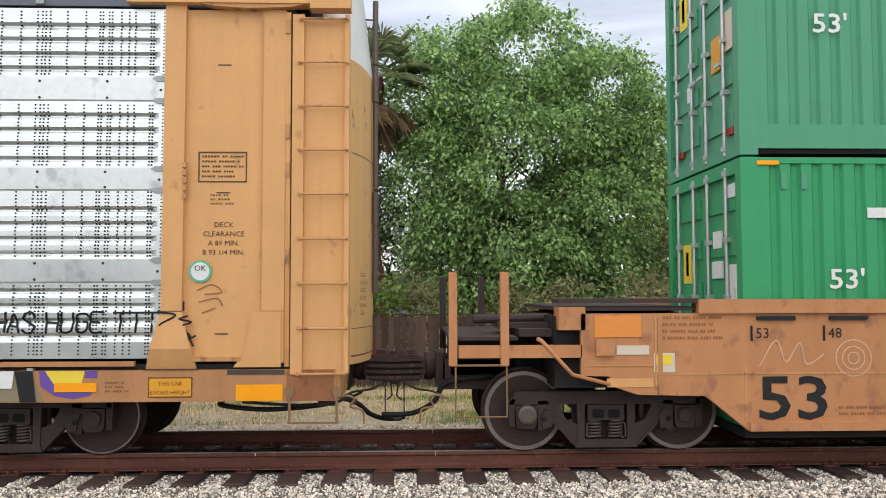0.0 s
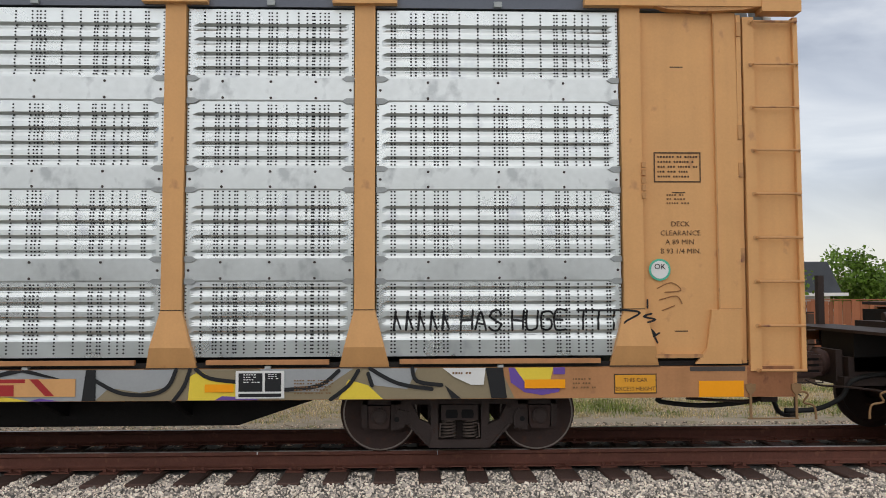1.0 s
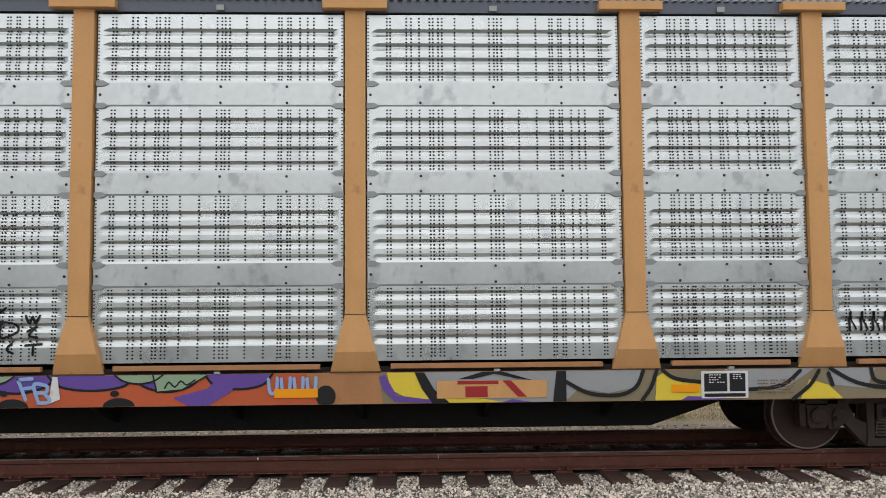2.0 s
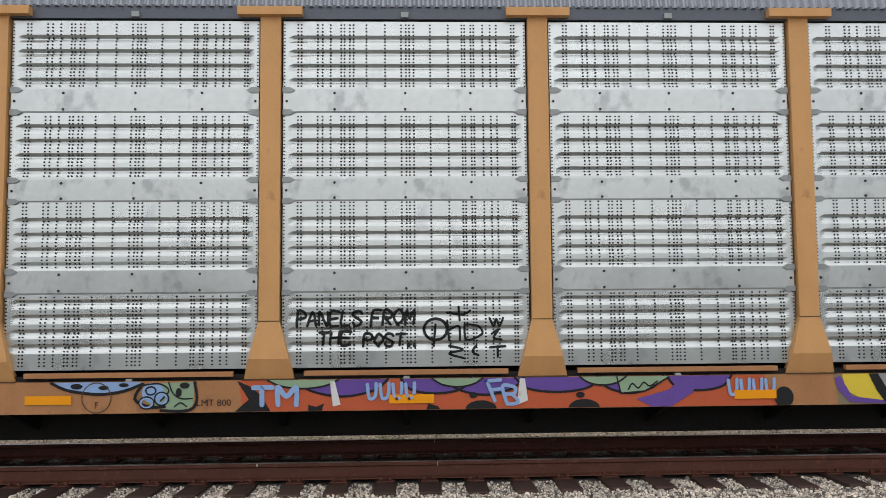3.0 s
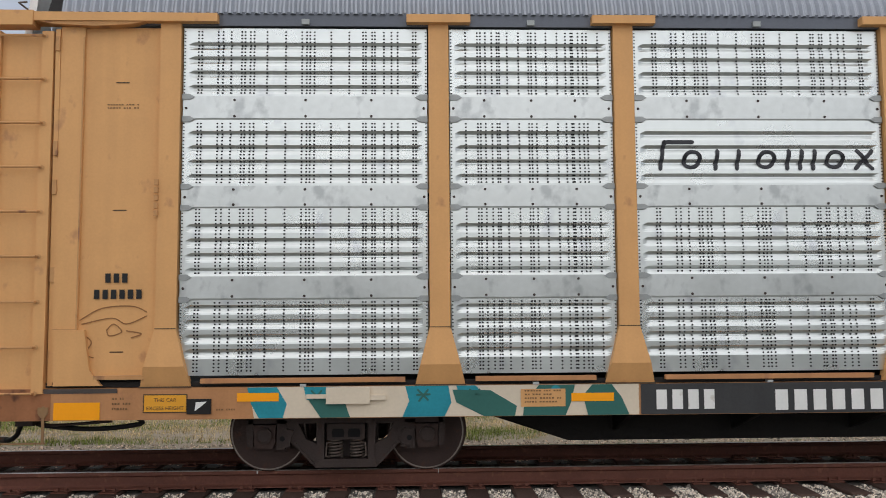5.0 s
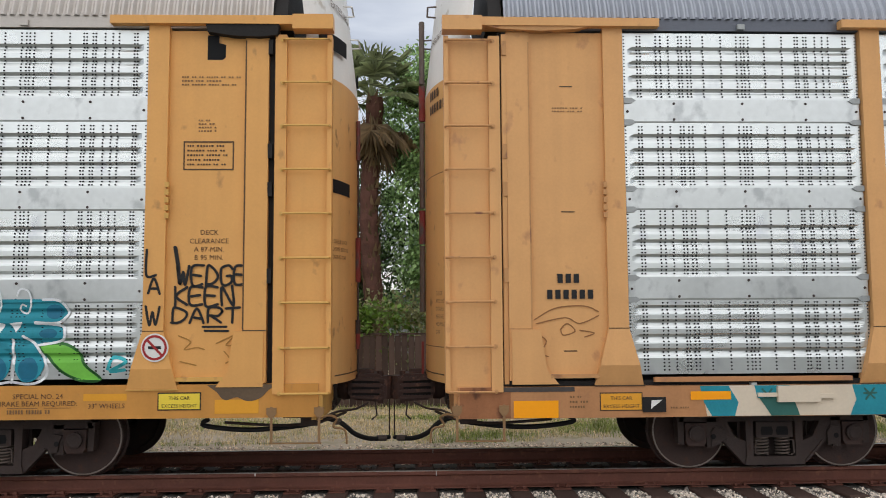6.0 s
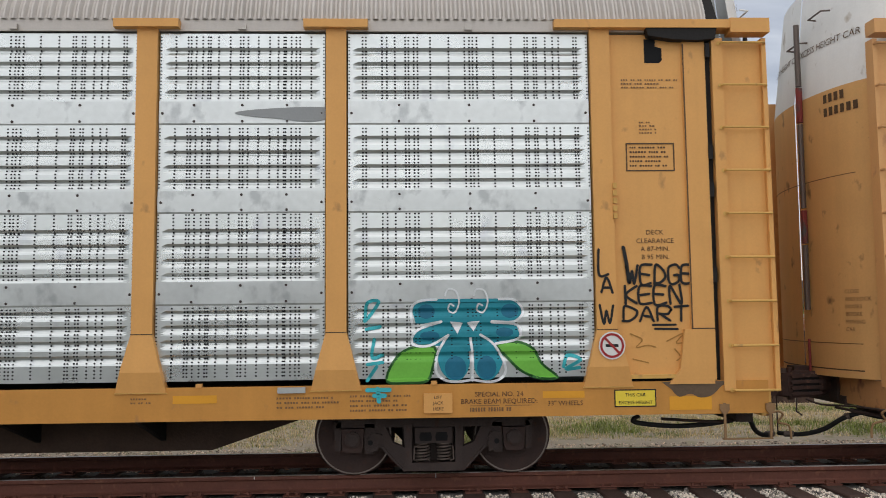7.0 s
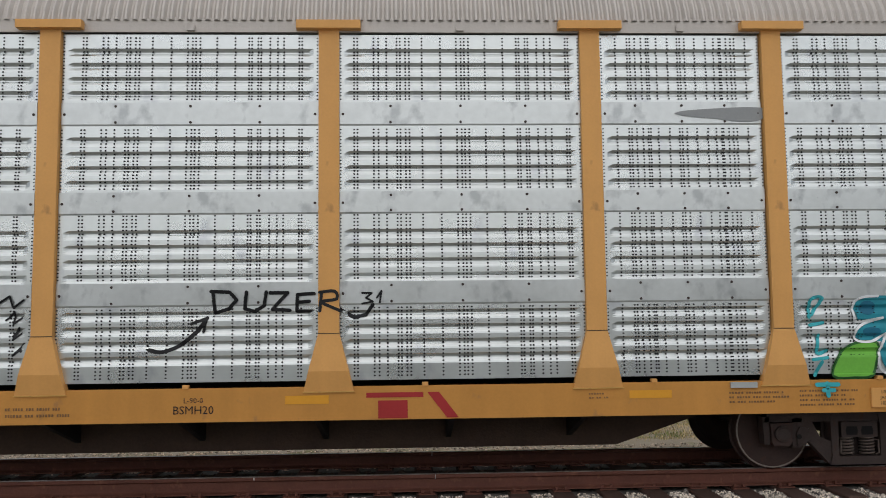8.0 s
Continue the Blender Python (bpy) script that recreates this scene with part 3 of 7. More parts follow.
def hose(car, s, x):
    """An air hose that sags from an end of a car towards the next."""
    bm = bmesh.new()
    tube(bm, smooth_line([(x - s * 0.55, -0.75, 0.62), (x - s * 0.2, -0.70, 0.60), (x + s * 0.06, -0.6, 0.52), (x + s * 0.22, -0.4, 0.36), (x + s * 0.40, -0.2, 0.275), (x + s * 0.60, 0.0, 0.265)], 6), 0.028, 8)
    h = part("air_hose", bm, RUBBER, car, "black rubber air brake hose", smooth=True)
    for u, v, w, z in ((0.46, 0.56, -0.10, 0.27), (0.02, 0.06, -0.6, 0.53)):
        bm = bmesh.new()
        tube(bm, [(x + s * u, w - 0.03, z), (x + s * v, w + 0.02, z - 0.004)], 0.036, 10)
        part("hose_clamp", bm, SPRING, h, "grey steel hose clamp")
    bm = bmesh.new()
    tube(bm, smooth_line([(x - s * 1.1, -1.15, 0.60), (x - s * 0.5, -1.12, 0.56), (x - s * 0.1, -0.95, 0.58), (x + s * 0.12, -0.5, 0.62)], 5), 0.017, 6)
    part("train_line", bm, IRON, car, "thin steel brake line")
    bm = bmesh.new()
    box(bm, *sorted((x - s * 0.30, x - s * 0.12)), -1.2, -0.5, 0.56, 0.66)
    part("valve_bracket", bm, IRON, car, bevel=0.01)


def coupler(car, s, x):
    """A knuckle coupler and draft gear reaching out of an end, s is the side."""
    bm = bmesh.new()
    box(bm, *sorted((x - s * 0.6, x + s * 0.22)), -0.13, 0.13, 0.78, 0.97)
    prism(bm, [(x + s * 0.12, 0.80), (x + s * 0.20, 0.72), (x + s * 0.52, 0.70), (x + s * 0.55, 0.78), (x + s * 0.55, 0.98), (x + s * 0.46, 1.03), (x + s * 0.22, 1.02), (x + s * 0.12, 0.95)][::s], -0.22, 0.20)
    cp = part("coupler", bm, COUPLE, car, "brown cast steel knuckle coupler", bevel=0.022)
    bm = bmesh.new()
    tube(bm, [(x + s * 0.52, -0.10, 0.73), (x + s * 0.52, -0.10, 1.0)], 0.115, 14)
    tube(bm, [(x + s * 0.50, -0.16, 0.68), (x + s * 0.50, -0.16, 1.06)], 0.035, 10)
    part("knuckle", bm, COUPLE, cp, bevel=0.012)
    bm = bmesh.new()
    box(bm, *sorted((x + s * 0.24, x + s * 0.42)), -0.12, 0.08, 1.02, 1.075)
    part("lug", bm, COUPLE, cp, bevel=0.008)
    for dz in (0.745, 0.815, 0.885, 0.955):
        bm = bmesh.new()
        prism(bm, [(x + s * 0.15, dz), (x + s * 0.50, dz - 0.012), (x + s * 0.53, dz + 0.012), (x + s * 0.50, dz + 0.034), (x + s * 0.15, dz + 0.034)][::s], -0.255, -0.21)
        part("guard_fin", bm, COUPLE, cp, bevel=0.006)
    # dark plate painted as the shade between the guard fins
    bm = bmesh.new()
    box(bm, *sorted((x + s * 0.17, x + s * 0.49)), -0.226, -0.219, 0.74, 0.99)
    part("pocket_shadow", bm, DARK, cp)
    bm = bmesh.new()
    tube(bm, [(x - s * 0.30, -0.02, 0.88), (x + s * 0.02, -0.02, 0.88), (x + s * 0.05, -0.02, 0.88), (x + s * 0.14, -0.02, 0.88)], [0.15, 0.15, 0.17, 0.165], 16)
    part("draft_collar", bm, COUPLE, cp, "rust-brown draft gear collar", smooth=True)
    bm = bmesh.new()
    box(bm, *sorted((x - s * 0.9, x - s * 0.02)), -0.45, 0.45, 0.64, 0.74)
    box(bm, *sorted((x - s * 0.9, x - s * 0.1)), -0.40, 0.40, 0.74, 0.97)
    box(bm, *sorted((x - s * 0.08, x + s * 0.0)), -0.30, 0.30, 0.68, 1.05)
    part("draft_sill", bm, IRON, car, bevel=0.012)
    bm = bmesh.new()
    tube(bm, smooth_line([(x - s * 0.10, -1.50, 0.66), (x + s * 0.02, -1.48, 0.70), (x + s * 0.10, -1.44, 0.66), (x + s * 0.06, -1.42, 0.58), (x + s * 0.18, -1.40, 0.54), (x + s * 0.20, -1.40, 0.40)], 4), 0.012, 6)
    part("lever_handle", bm, LEVER, car, "bent tan uncoupling lever")
    bm = bmesh.new()
    tube(bm, smooth_line([(x - s * 0.05, -1.44, 0.67), (x + s * 0.05, -0.8, 0.66), (x + s * 0.22, -0.36, 0.64), (x + s * 0.36, -0.26, 0.70)], 4), 0.013, 6)
    tube(bm, [(x + s * 0.44, -0.2, 0.72), (x + s * 0.46, -0.22, 0.55), (x + s * 0.40, -0.24, 0.50)], 0.010, 6)
    tube(bm, [(x + s * 0.60, 0, 0.74), (x + s * 0.60, 0.0, 0.26)], 0.008, 6)
    part("uncoupling_rod", bm, IRON, car)


# ---- auto-rack cars ----
POSTS = (-11.85, -9.06, -7.10, -4.20, -1.40, 1.40, 4.20, 7.10, 9.06, 11.85)
GOLD_POSTS = (-11.85, -9.06, -7.10, -4.34, -1.46, 1.46, 4.34, 7.10, 9.06, 11.85)
SECTIONS = ((3.975, 4.715), (3.03, 3.742), (2.09, 2.81), (1.09, 1.862))
RIB_START, RIB_STEP = {1.09: 0.23, 2.09: 0.064}, {1.09: 0.15}
WIDE_COLS = (-1.12, -1.085, -0.915, -0.865, -0.78, -0.67, -0.635, -0.58, -0.54, -0.405, -0.21, -0.04, 0.01, 0.045, 0.09, 0.265, 0.455, 0.60, 0.63, 0.695, 0.725, 0.82, 0.90, 0.965, 1.125, 1.155)


def panel_profile(z0, z1):
    """(z, depth behind the outer face) from the bottom up: four ribs."""
    step = RIB_STEP.get(z0, 0.1515)
    out, ribs = [(z0, 0.0)], []
    z = z0 + RIB_START.get(z0, 0.098)
    for k in range(4):
        out += [(z - 0.063, 0.0), (z - 0.045, 0.005), (z - 0.022, 0.018), (z - 0.010, 0.026), (z + 0.001, 0.027), (z + 0.010, 0.024), (z + 0.037, 0.0)]
        ribs.append(z)
        z += step
    return out + [(z1, 0.0)], ribs


def sheet_mesh(width, z0, z1):
    """A pressed sheet whose ribs run out to points short of its edges."""
    prof, _ = panel_profile(z0, z1)
    e = width / 2
    xs = (-e, -e + 0.05, -e + 0.105, e - 0.105, e - 0.05, e)
    verts, faces = [], []
    for i, x in enumerate(xs):
        for z, d in prof:
            verts.append((x, side_y(z) + 0.055 + (d if i in (2, 3) else 0.0), z))
    k = len(prof)
    for i in range(len(xs) - 1):
        for j in range(k - 1):
            faces.append((i * k + j, (i + 1) * k + j, (i + 1) * k + j + 1, i * k + j + 1))
    return raw("sheet", verts, faces, ZINC)


def band_mesh(width):
    out = []
    for (lo, _), (_, hi) in zip(SECTIONS[:-1], SECTIONS[1:]):
        bm = bmesh.new()
        y = side_y(lo) + 0.045
        prism(bm, [(y + 0.03, hi - 0.02), (y + 0.012, hi - 0.02), (y, hi + 0.012), (y, lo + 0.01), (y + 0.03, lo + 0.01)], -width / 2, width / 2, "x")
        out.append(finish(bm, "band", ZINC_BAND))
    return out


def clip_mesh():
    """A pointed clip that grips a sheet's edge, its point towards -x."""
    bm = bmesh.new()
    prism(bm, [(0.006, -0.030), (-0.075, -0.030), (-0.125, 0.0), (-0.075, 0.030), (0.006, 0.030)], 0.0, 0.012)
    return finish(bm, "clip", CLIP_GREY)


def bolt_mesh():
    bm = bmesh.new()
    lathe(bm, [(0.0, 0.008), (0.003, 0.014), (0.012, 0.015)], 8)
    return finish(bm, "bolt", IRON)


CLIP, BOLT = clip_mesh(), bolt_mesh()


def fit_band(side, width, clips):
    """Clips at both ends and bolts along the edges of each band of a panel."""
    for (lo, _), (_, hi) in zip(SECTIONS[:-1], SECTIONS[1:]):
        y = side_y(lo) + 0.030
        for s in (-1, 1):
            for z in (lo, hi) if clips else ():
                c = part("clip", CLIP, ROOF_GREY, side, at=(s * width / 2, y, z))
                if s < 0:
                    c.scale = (-1, 1, 1)
            part("bolt", BOLT, IRON, side, at=(s * (width / 2 - 0.035), y + 0.006, (lo + hi) / 2))
        for u in (-0.29, 0.0, 0.27):
            for z in (hi + 0.032, lo - 0.03):
                part("bolt", BOLT, IRON, side, at=(u * width, y + 0.006, z))


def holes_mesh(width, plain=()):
    """The punched holes of a panel as flat shade-dark discs on the unbroken sheet, and the dark notches of its crimped
    edges; plain sections have none.
    """
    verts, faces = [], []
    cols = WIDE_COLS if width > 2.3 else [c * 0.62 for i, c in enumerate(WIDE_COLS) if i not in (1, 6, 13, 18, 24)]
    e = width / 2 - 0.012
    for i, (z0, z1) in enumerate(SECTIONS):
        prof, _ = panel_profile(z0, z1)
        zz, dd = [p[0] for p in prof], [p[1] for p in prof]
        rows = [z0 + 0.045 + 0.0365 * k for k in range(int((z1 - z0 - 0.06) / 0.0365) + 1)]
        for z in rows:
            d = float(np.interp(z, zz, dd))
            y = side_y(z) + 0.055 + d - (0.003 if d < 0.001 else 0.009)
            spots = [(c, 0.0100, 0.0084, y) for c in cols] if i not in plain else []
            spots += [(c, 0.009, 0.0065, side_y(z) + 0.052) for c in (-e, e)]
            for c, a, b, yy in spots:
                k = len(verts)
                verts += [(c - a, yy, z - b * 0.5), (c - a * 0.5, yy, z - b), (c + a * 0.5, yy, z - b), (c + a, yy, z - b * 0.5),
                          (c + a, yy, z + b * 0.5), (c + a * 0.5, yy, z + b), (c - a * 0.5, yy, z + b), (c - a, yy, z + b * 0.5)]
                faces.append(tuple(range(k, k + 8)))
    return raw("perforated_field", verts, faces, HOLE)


PANELS = {}
for w in (2.545, 1.72, 2.655):
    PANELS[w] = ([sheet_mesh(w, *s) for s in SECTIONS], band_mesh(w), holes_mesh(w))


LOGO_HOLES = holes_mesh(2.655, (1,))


def bay_width(a, b):
    return min(PANELS, key=lambda w: abs(w - (b - a - 0.235)))


def post_mesh(material, foot_y):
    bm = bmesh.new()
    zs = (1.57, 2.9, 4.755)
    # shaft: a box that leans in with the side
    pts = [(side_y(z) - 0.005, z) for z in zs]
    prism(bm, pts + [(-1.40, 4.755), (-1.40, 1.57)], -0.106, 0.106, "x")
    # flared foot, with the lower part folded back to the sill
    foot = [(-0.106, 1.57, -1.553), (0.106, 1.57, -1.553), (0.205, 1.19, -1.585), (-0.205, 1.19, -1.585), (0.255, 0.985, foot_y), (-0.255, 0.985, foot_y)]
    f = [bm.verts.new((x, y, z)) for x, z, y in foot]
    g = [bm.verts.new((x, -1.45, z)) for x, z, y in foot]
    for q in (f[:4], [f[3], f[2], f[4], f[5]], [g[0], g[3], f[3], f[0]][::-1], [g[1], g[2], f[2], f[1]], [f[2], g[2], g[4], f[4]], [f[3], g[3], g[5], f[5]], [f[4], g[4], g[5], f[5]], [f[0], f[1], g[1], g[0]]):
        bm.faces.new(q)
    return finish(bm, "post", material)


def cap_mesh(material):
    bm = bmesh.new()
    box(bm, -0.335, 0.335, -1.575, -1.38, 4.752, 4.838)
    return finish(bm, "post_cap", material, bevel=0.008)


def ladder_column(car, s, paint, old):
    """The corner post at an end, with its recessed face and nine rungs."""
    bm = bmesh.new()
    def X(a, b):
        return sorted((s * a, s * b))
    pr = [(side_y(z), z) for z in (0.925, 4.66)]
    prism(bm, [(side_y(0.925) + 0.05, 0.925), (side_y(4.62) + 0.05, 4.62), (-1.36, 4.62), (-1.36, 0.925)], *X(13.175, 13.595), "x")
    col = part("corner_post", bm, paint, car, bevel=0.004)
    for a, b in ((13.055, 13.174), (13.596, 13.645)):
        fl = bmesh.new()
        prism(fl, pr + [(-1.36, 4.66), (-1.36, 0.925)], *X(a, b), "x")
        part("flange", fl, paint, col, bevel=0.004)
    for k in range(9):
        z = 4.60 - k * 0.4585
        r = bmesh.new()
        y = side_y(z) - 0.045
        tube(r, [(s * 13.14, y + 0.05, z), (s * 13.15, y, z), (s * 13.62, y, z), (s * 13.63, y + 0.05, z)], 0.0135, 6)
        disc(r, s * 13.13, z, 0.024, 0.024, y + 0.035, 8)
        part("rung", r, old, col)
    # end handholds of the far corner and the lower step
    st = bmesh.new()
    for x in (13.05, 13.53):
        box(st, *X(x - 0.013, x + 0.013), -1.548, -1.536, 0.43, 0.80)
        prism(st, [(s * x - 0.05, 0.79), (s * x + 0.05, 0.79), (s * x + 0.05, 0.73), (s * x + 0.02, 0.69), (s * x - 0.02, 0.69), (s * x - 0.05, 0.73)], -1.555, -1.5355)
    box(st, *X(13.03, 13.55), -1.545, -1.50, 0.425, 0.437)
    part("step", st, LEVER, car, "flat steel stirrup step")
    return col


def far_column(car, s, paint):
    bm = bmesh.new()
    box(bm, *sorted((s * 13.20, s * 13.70)), 1.40, 1.60, 0.925, 4.66)
    col = part("corner_post", bm, paint, car, bevel=0.006)
    for k in range(9):
        z = 4.60 - k * 0.4585
        r = bmesh.new()
        tube(r, [(s * 13.70, 1.42, z), (s * 13.73, 1.44, z), (s * 13.73, 1.58, z), (s * 13.70, 1.60, z)], 0.012, 6)
        part("rung", r, SPRAY_RED, col)


def bulge(u):
    """How far the clamshell end doors stand out at u across the car."""
    return 13.36 + 0.46 * (1 - (u / 1.37) ** 2) ** 0.6


def door_words(car, body, height, material, s, u0, z, slope=0.0):
    """Lettering on a curved end door from u0 on."""
    ob = words(body, height, material, 0, 0, 0, car, "LEFT")
    for v in ob.data.vertices:
        u, h = u0 + s * v.co.x, z + v.co.z + slope * v.co.x
        lean = -0.16 * max(0.0, (h - 4.31) / 1.36)
        v.co = (s * (bulge(max(-1.36, min(1.36, u))) + lean + 0.008), u, h)
    return ob


def end_door(car, s, paint, slots):
    """The bulging clamshell doors that close an end; slots: with open windows drawn as shade-dark strips and two lock
    sleeves, else with a stout centre rod.
    """
    n = 14
    for name, z0, z1, m in (("end_door", 0.98, 4.31, paint), ("end_door_top", 4.31, 5.72, WHITE)):
        for h in (-1, 1):
            us = [h * 0.012 + h * (1.36 - 0.012) * k / n for k in range(n + 1)]
            verts, faces = [], []
            for u in us:
                for z in (z0, z1):
                    lean = 0.0 if z < 5 else -0.16
                    verts.append((s * (bulge(u) + lean), u * (1 if z < 5 else 0.93), z))
            for k in range(n):
                faces.append((2 * k, 2 * k + 2, 2 * k + 3, 2 * k + 1))
            part(name, raw(name, verts, faces, m, True), m, car, "curved end door, " + ("white top" if m is WHITE else "weathered yellow paint"))

    def strip(name, z0, z1, u0, u1, m, out=0.006):
        verts, faces = [], []
        for k in range(9):
            u = u0 + (u1 - u0) * k / 8
            for z in (z0, z1):
                verts.append((s * (bulge(u) + out), u, z))
            if k:
                faces.append((2 * k - 2, 2 * k, 2 * k + 1, 2 * k - 1))
        return part(name, raw(name, verts, faces, m), m, car)

    if slots:
        for z0, z1, u0, u1 in ((4.62, 4.80, -1.3, -0.75), (3.05, 3.20, -1.25, -0.62), (3.02, 3.16, 0.25, 0.7), (4.62, 4.80, 0.45, 1.2)):
            strip("door_slot", z0, z1, u0, u1, HOLE)
        x = s * (bulge(-0.25) + 0.03)
        for z0, z1, r, m in ((1.0, 4.0, 0.011, IRON), (3.55, 4.02, 0.024, SLEEVE), (2.10, 2.62, 0.030, SLEEVE), (1.32, 1.50, 0.026, SLEEVE), (1.50, 1.66, 0.03, IRON)):
            bm = bmesh.new()
            tube(bm, [(x, -0.25, z0), (x, -0.25, z1)], r, 8)
            part("lock_rod" if r < 0.02 else "lock_sleeve", bm, m, car, "dull red lock sleeve" if m is SLEEVE else "")
    else:
        x = s * (bulge(-0.2) + 0.045)
        for z0, z1, r, m in ((4.48, 5.25, 0.034, SPRING), (4.03, 4.46, 0.038, SLEEVE if s < 0 else SPRING), (2.98, 4.01, 0.032, SPRING), (2.55, 2.95, 0.038, SLEEVE if s < 0 else SPRING), (1.75, 2.53, 0.034, SPRING), (1.0, 1.40, 0.016, SLEEVE)):
            bm = bmesh.new()
            tube(bm, [(x, -0.2, z0), (x, -0.2, z1)], r, 10)
            part("hinge_rod" if m is SPRING else "hinge_sleeve", bm, m, car, "dull red hinge sleeve" if m is SLEEVE else "grey steel hinge rod")
        strip("door_seam", 3.28, 3.29, -1.25, 1.0, STENCIL_OLD)
        strip("door_seam", 1.36, 1.37, -1.25, 1.0, STENCIL_OLD)
    strip("bottom_seam", 1.06, 1.075, -1.3, 1.2, STENCIL)
    for u, z in ((-0.55, 5.25), (-0.05, 5.02)):
        bm = bmesh.new()
        xx = s * (bulge(u) - 0.08)
        tube(bm, [(xx, u - 0.18, z), (xx + s * 0.10, u - 0.16, z), (xx + s * 0.10, u + 0.16, z), (xx, u + 0.18, z)], 0.011, 6)
        part("grab_iron", bm, WHITE if slots else SPRING, car)
    for u0, z in (((-0.95, 5.17), (0.05, 4.98)) if slots else ((0.0, 4.86), (1.05, 4.86))):
        door_words(car, "EXCESS HEIGHT CAR", 0.085, STENCIL, s, u0, z)
    for k, t in enumerate(("CLOSE & LOCK", "DOORS BEFORE", "MOVING CAR") if slots else ("CLOSE", "AND LOCK", "DOORS", "BEFORE", "MOVING", "CAR")):
        door_words(car, t, 0.046, STENCIL_OLD, s, -1.15 if slots else -0.82, 2.50 - 0.085 * k - (0 if slots else 0.57))
    if not slots and s < 0:
        for row, count, z in ((0, 4, 4.16), (1, 6, 4.0)):
            for k in range(count):
                strip("registration_bar", z, z + 0.10, -0.62 - 0.085 * k, -0.62 - 0.085 * k - 0.055, STENCIL, 0.008)


def roof(car, material):
    """A crimped steel roof with shallow crosswise ribs."""
    verts, faces = [], []
    prof = [(-1.47, 4.86), (-1.43, 5.00), (-1.18, 5.50), (-0.6, 5.80), (0, 5.86), (0.6, 5.80), (1.18, 5.50), (1.43, 5.00), (1.47, 4.86)]
    n, i = 2 * int(26.0 / 0.094), 0
    for k in range(n + 1):
        x = -13.0 + 26.0 * k / n
        d = 0.038 if k % 2 else 0.0
        for x2 in (x, x + 0.02):
            for y, z in prof:
                verts.append((x2, y - (d if y < 0 else -d) * (abs(y) > 1.0), z + d * (abs(y) <= 1.0)))
    m = len(prof)
    for k in range(2 * (n + 1) - 1):
        for j in range(m - 1):
            faces.append((k * m + j, (k + 1) * m + j, (k + 1) * m + j + 1, k * m + j + 1))
    part("roof", raw("roof", verts, faces, material), material, car, "crimped grey steel roof")
    bm = bmesh.new()
    for s in (-1, 1):
        box(bm, -12.9, 12.9, *sorted((s * 1.475, s * 1.38)), 4.735, 4.885)
    part("roof_edge", bm, EDGE_GREY if material is ROOF_GREY else ROOF_TAN, car)
    for s in (-1, 1):
        bm = bmesh.new()
        prism(bm, [(-1.44, 4.86), (-1.05, 5.55), (-0.5, 5.82), (0.5, 5.82), (1.05, 5.55), (1.44, 4.86)], *sorted((s * 13.02, s * 13.16)), "x")
        part("roof_end", bm, DARK, car, "black roof end hood")


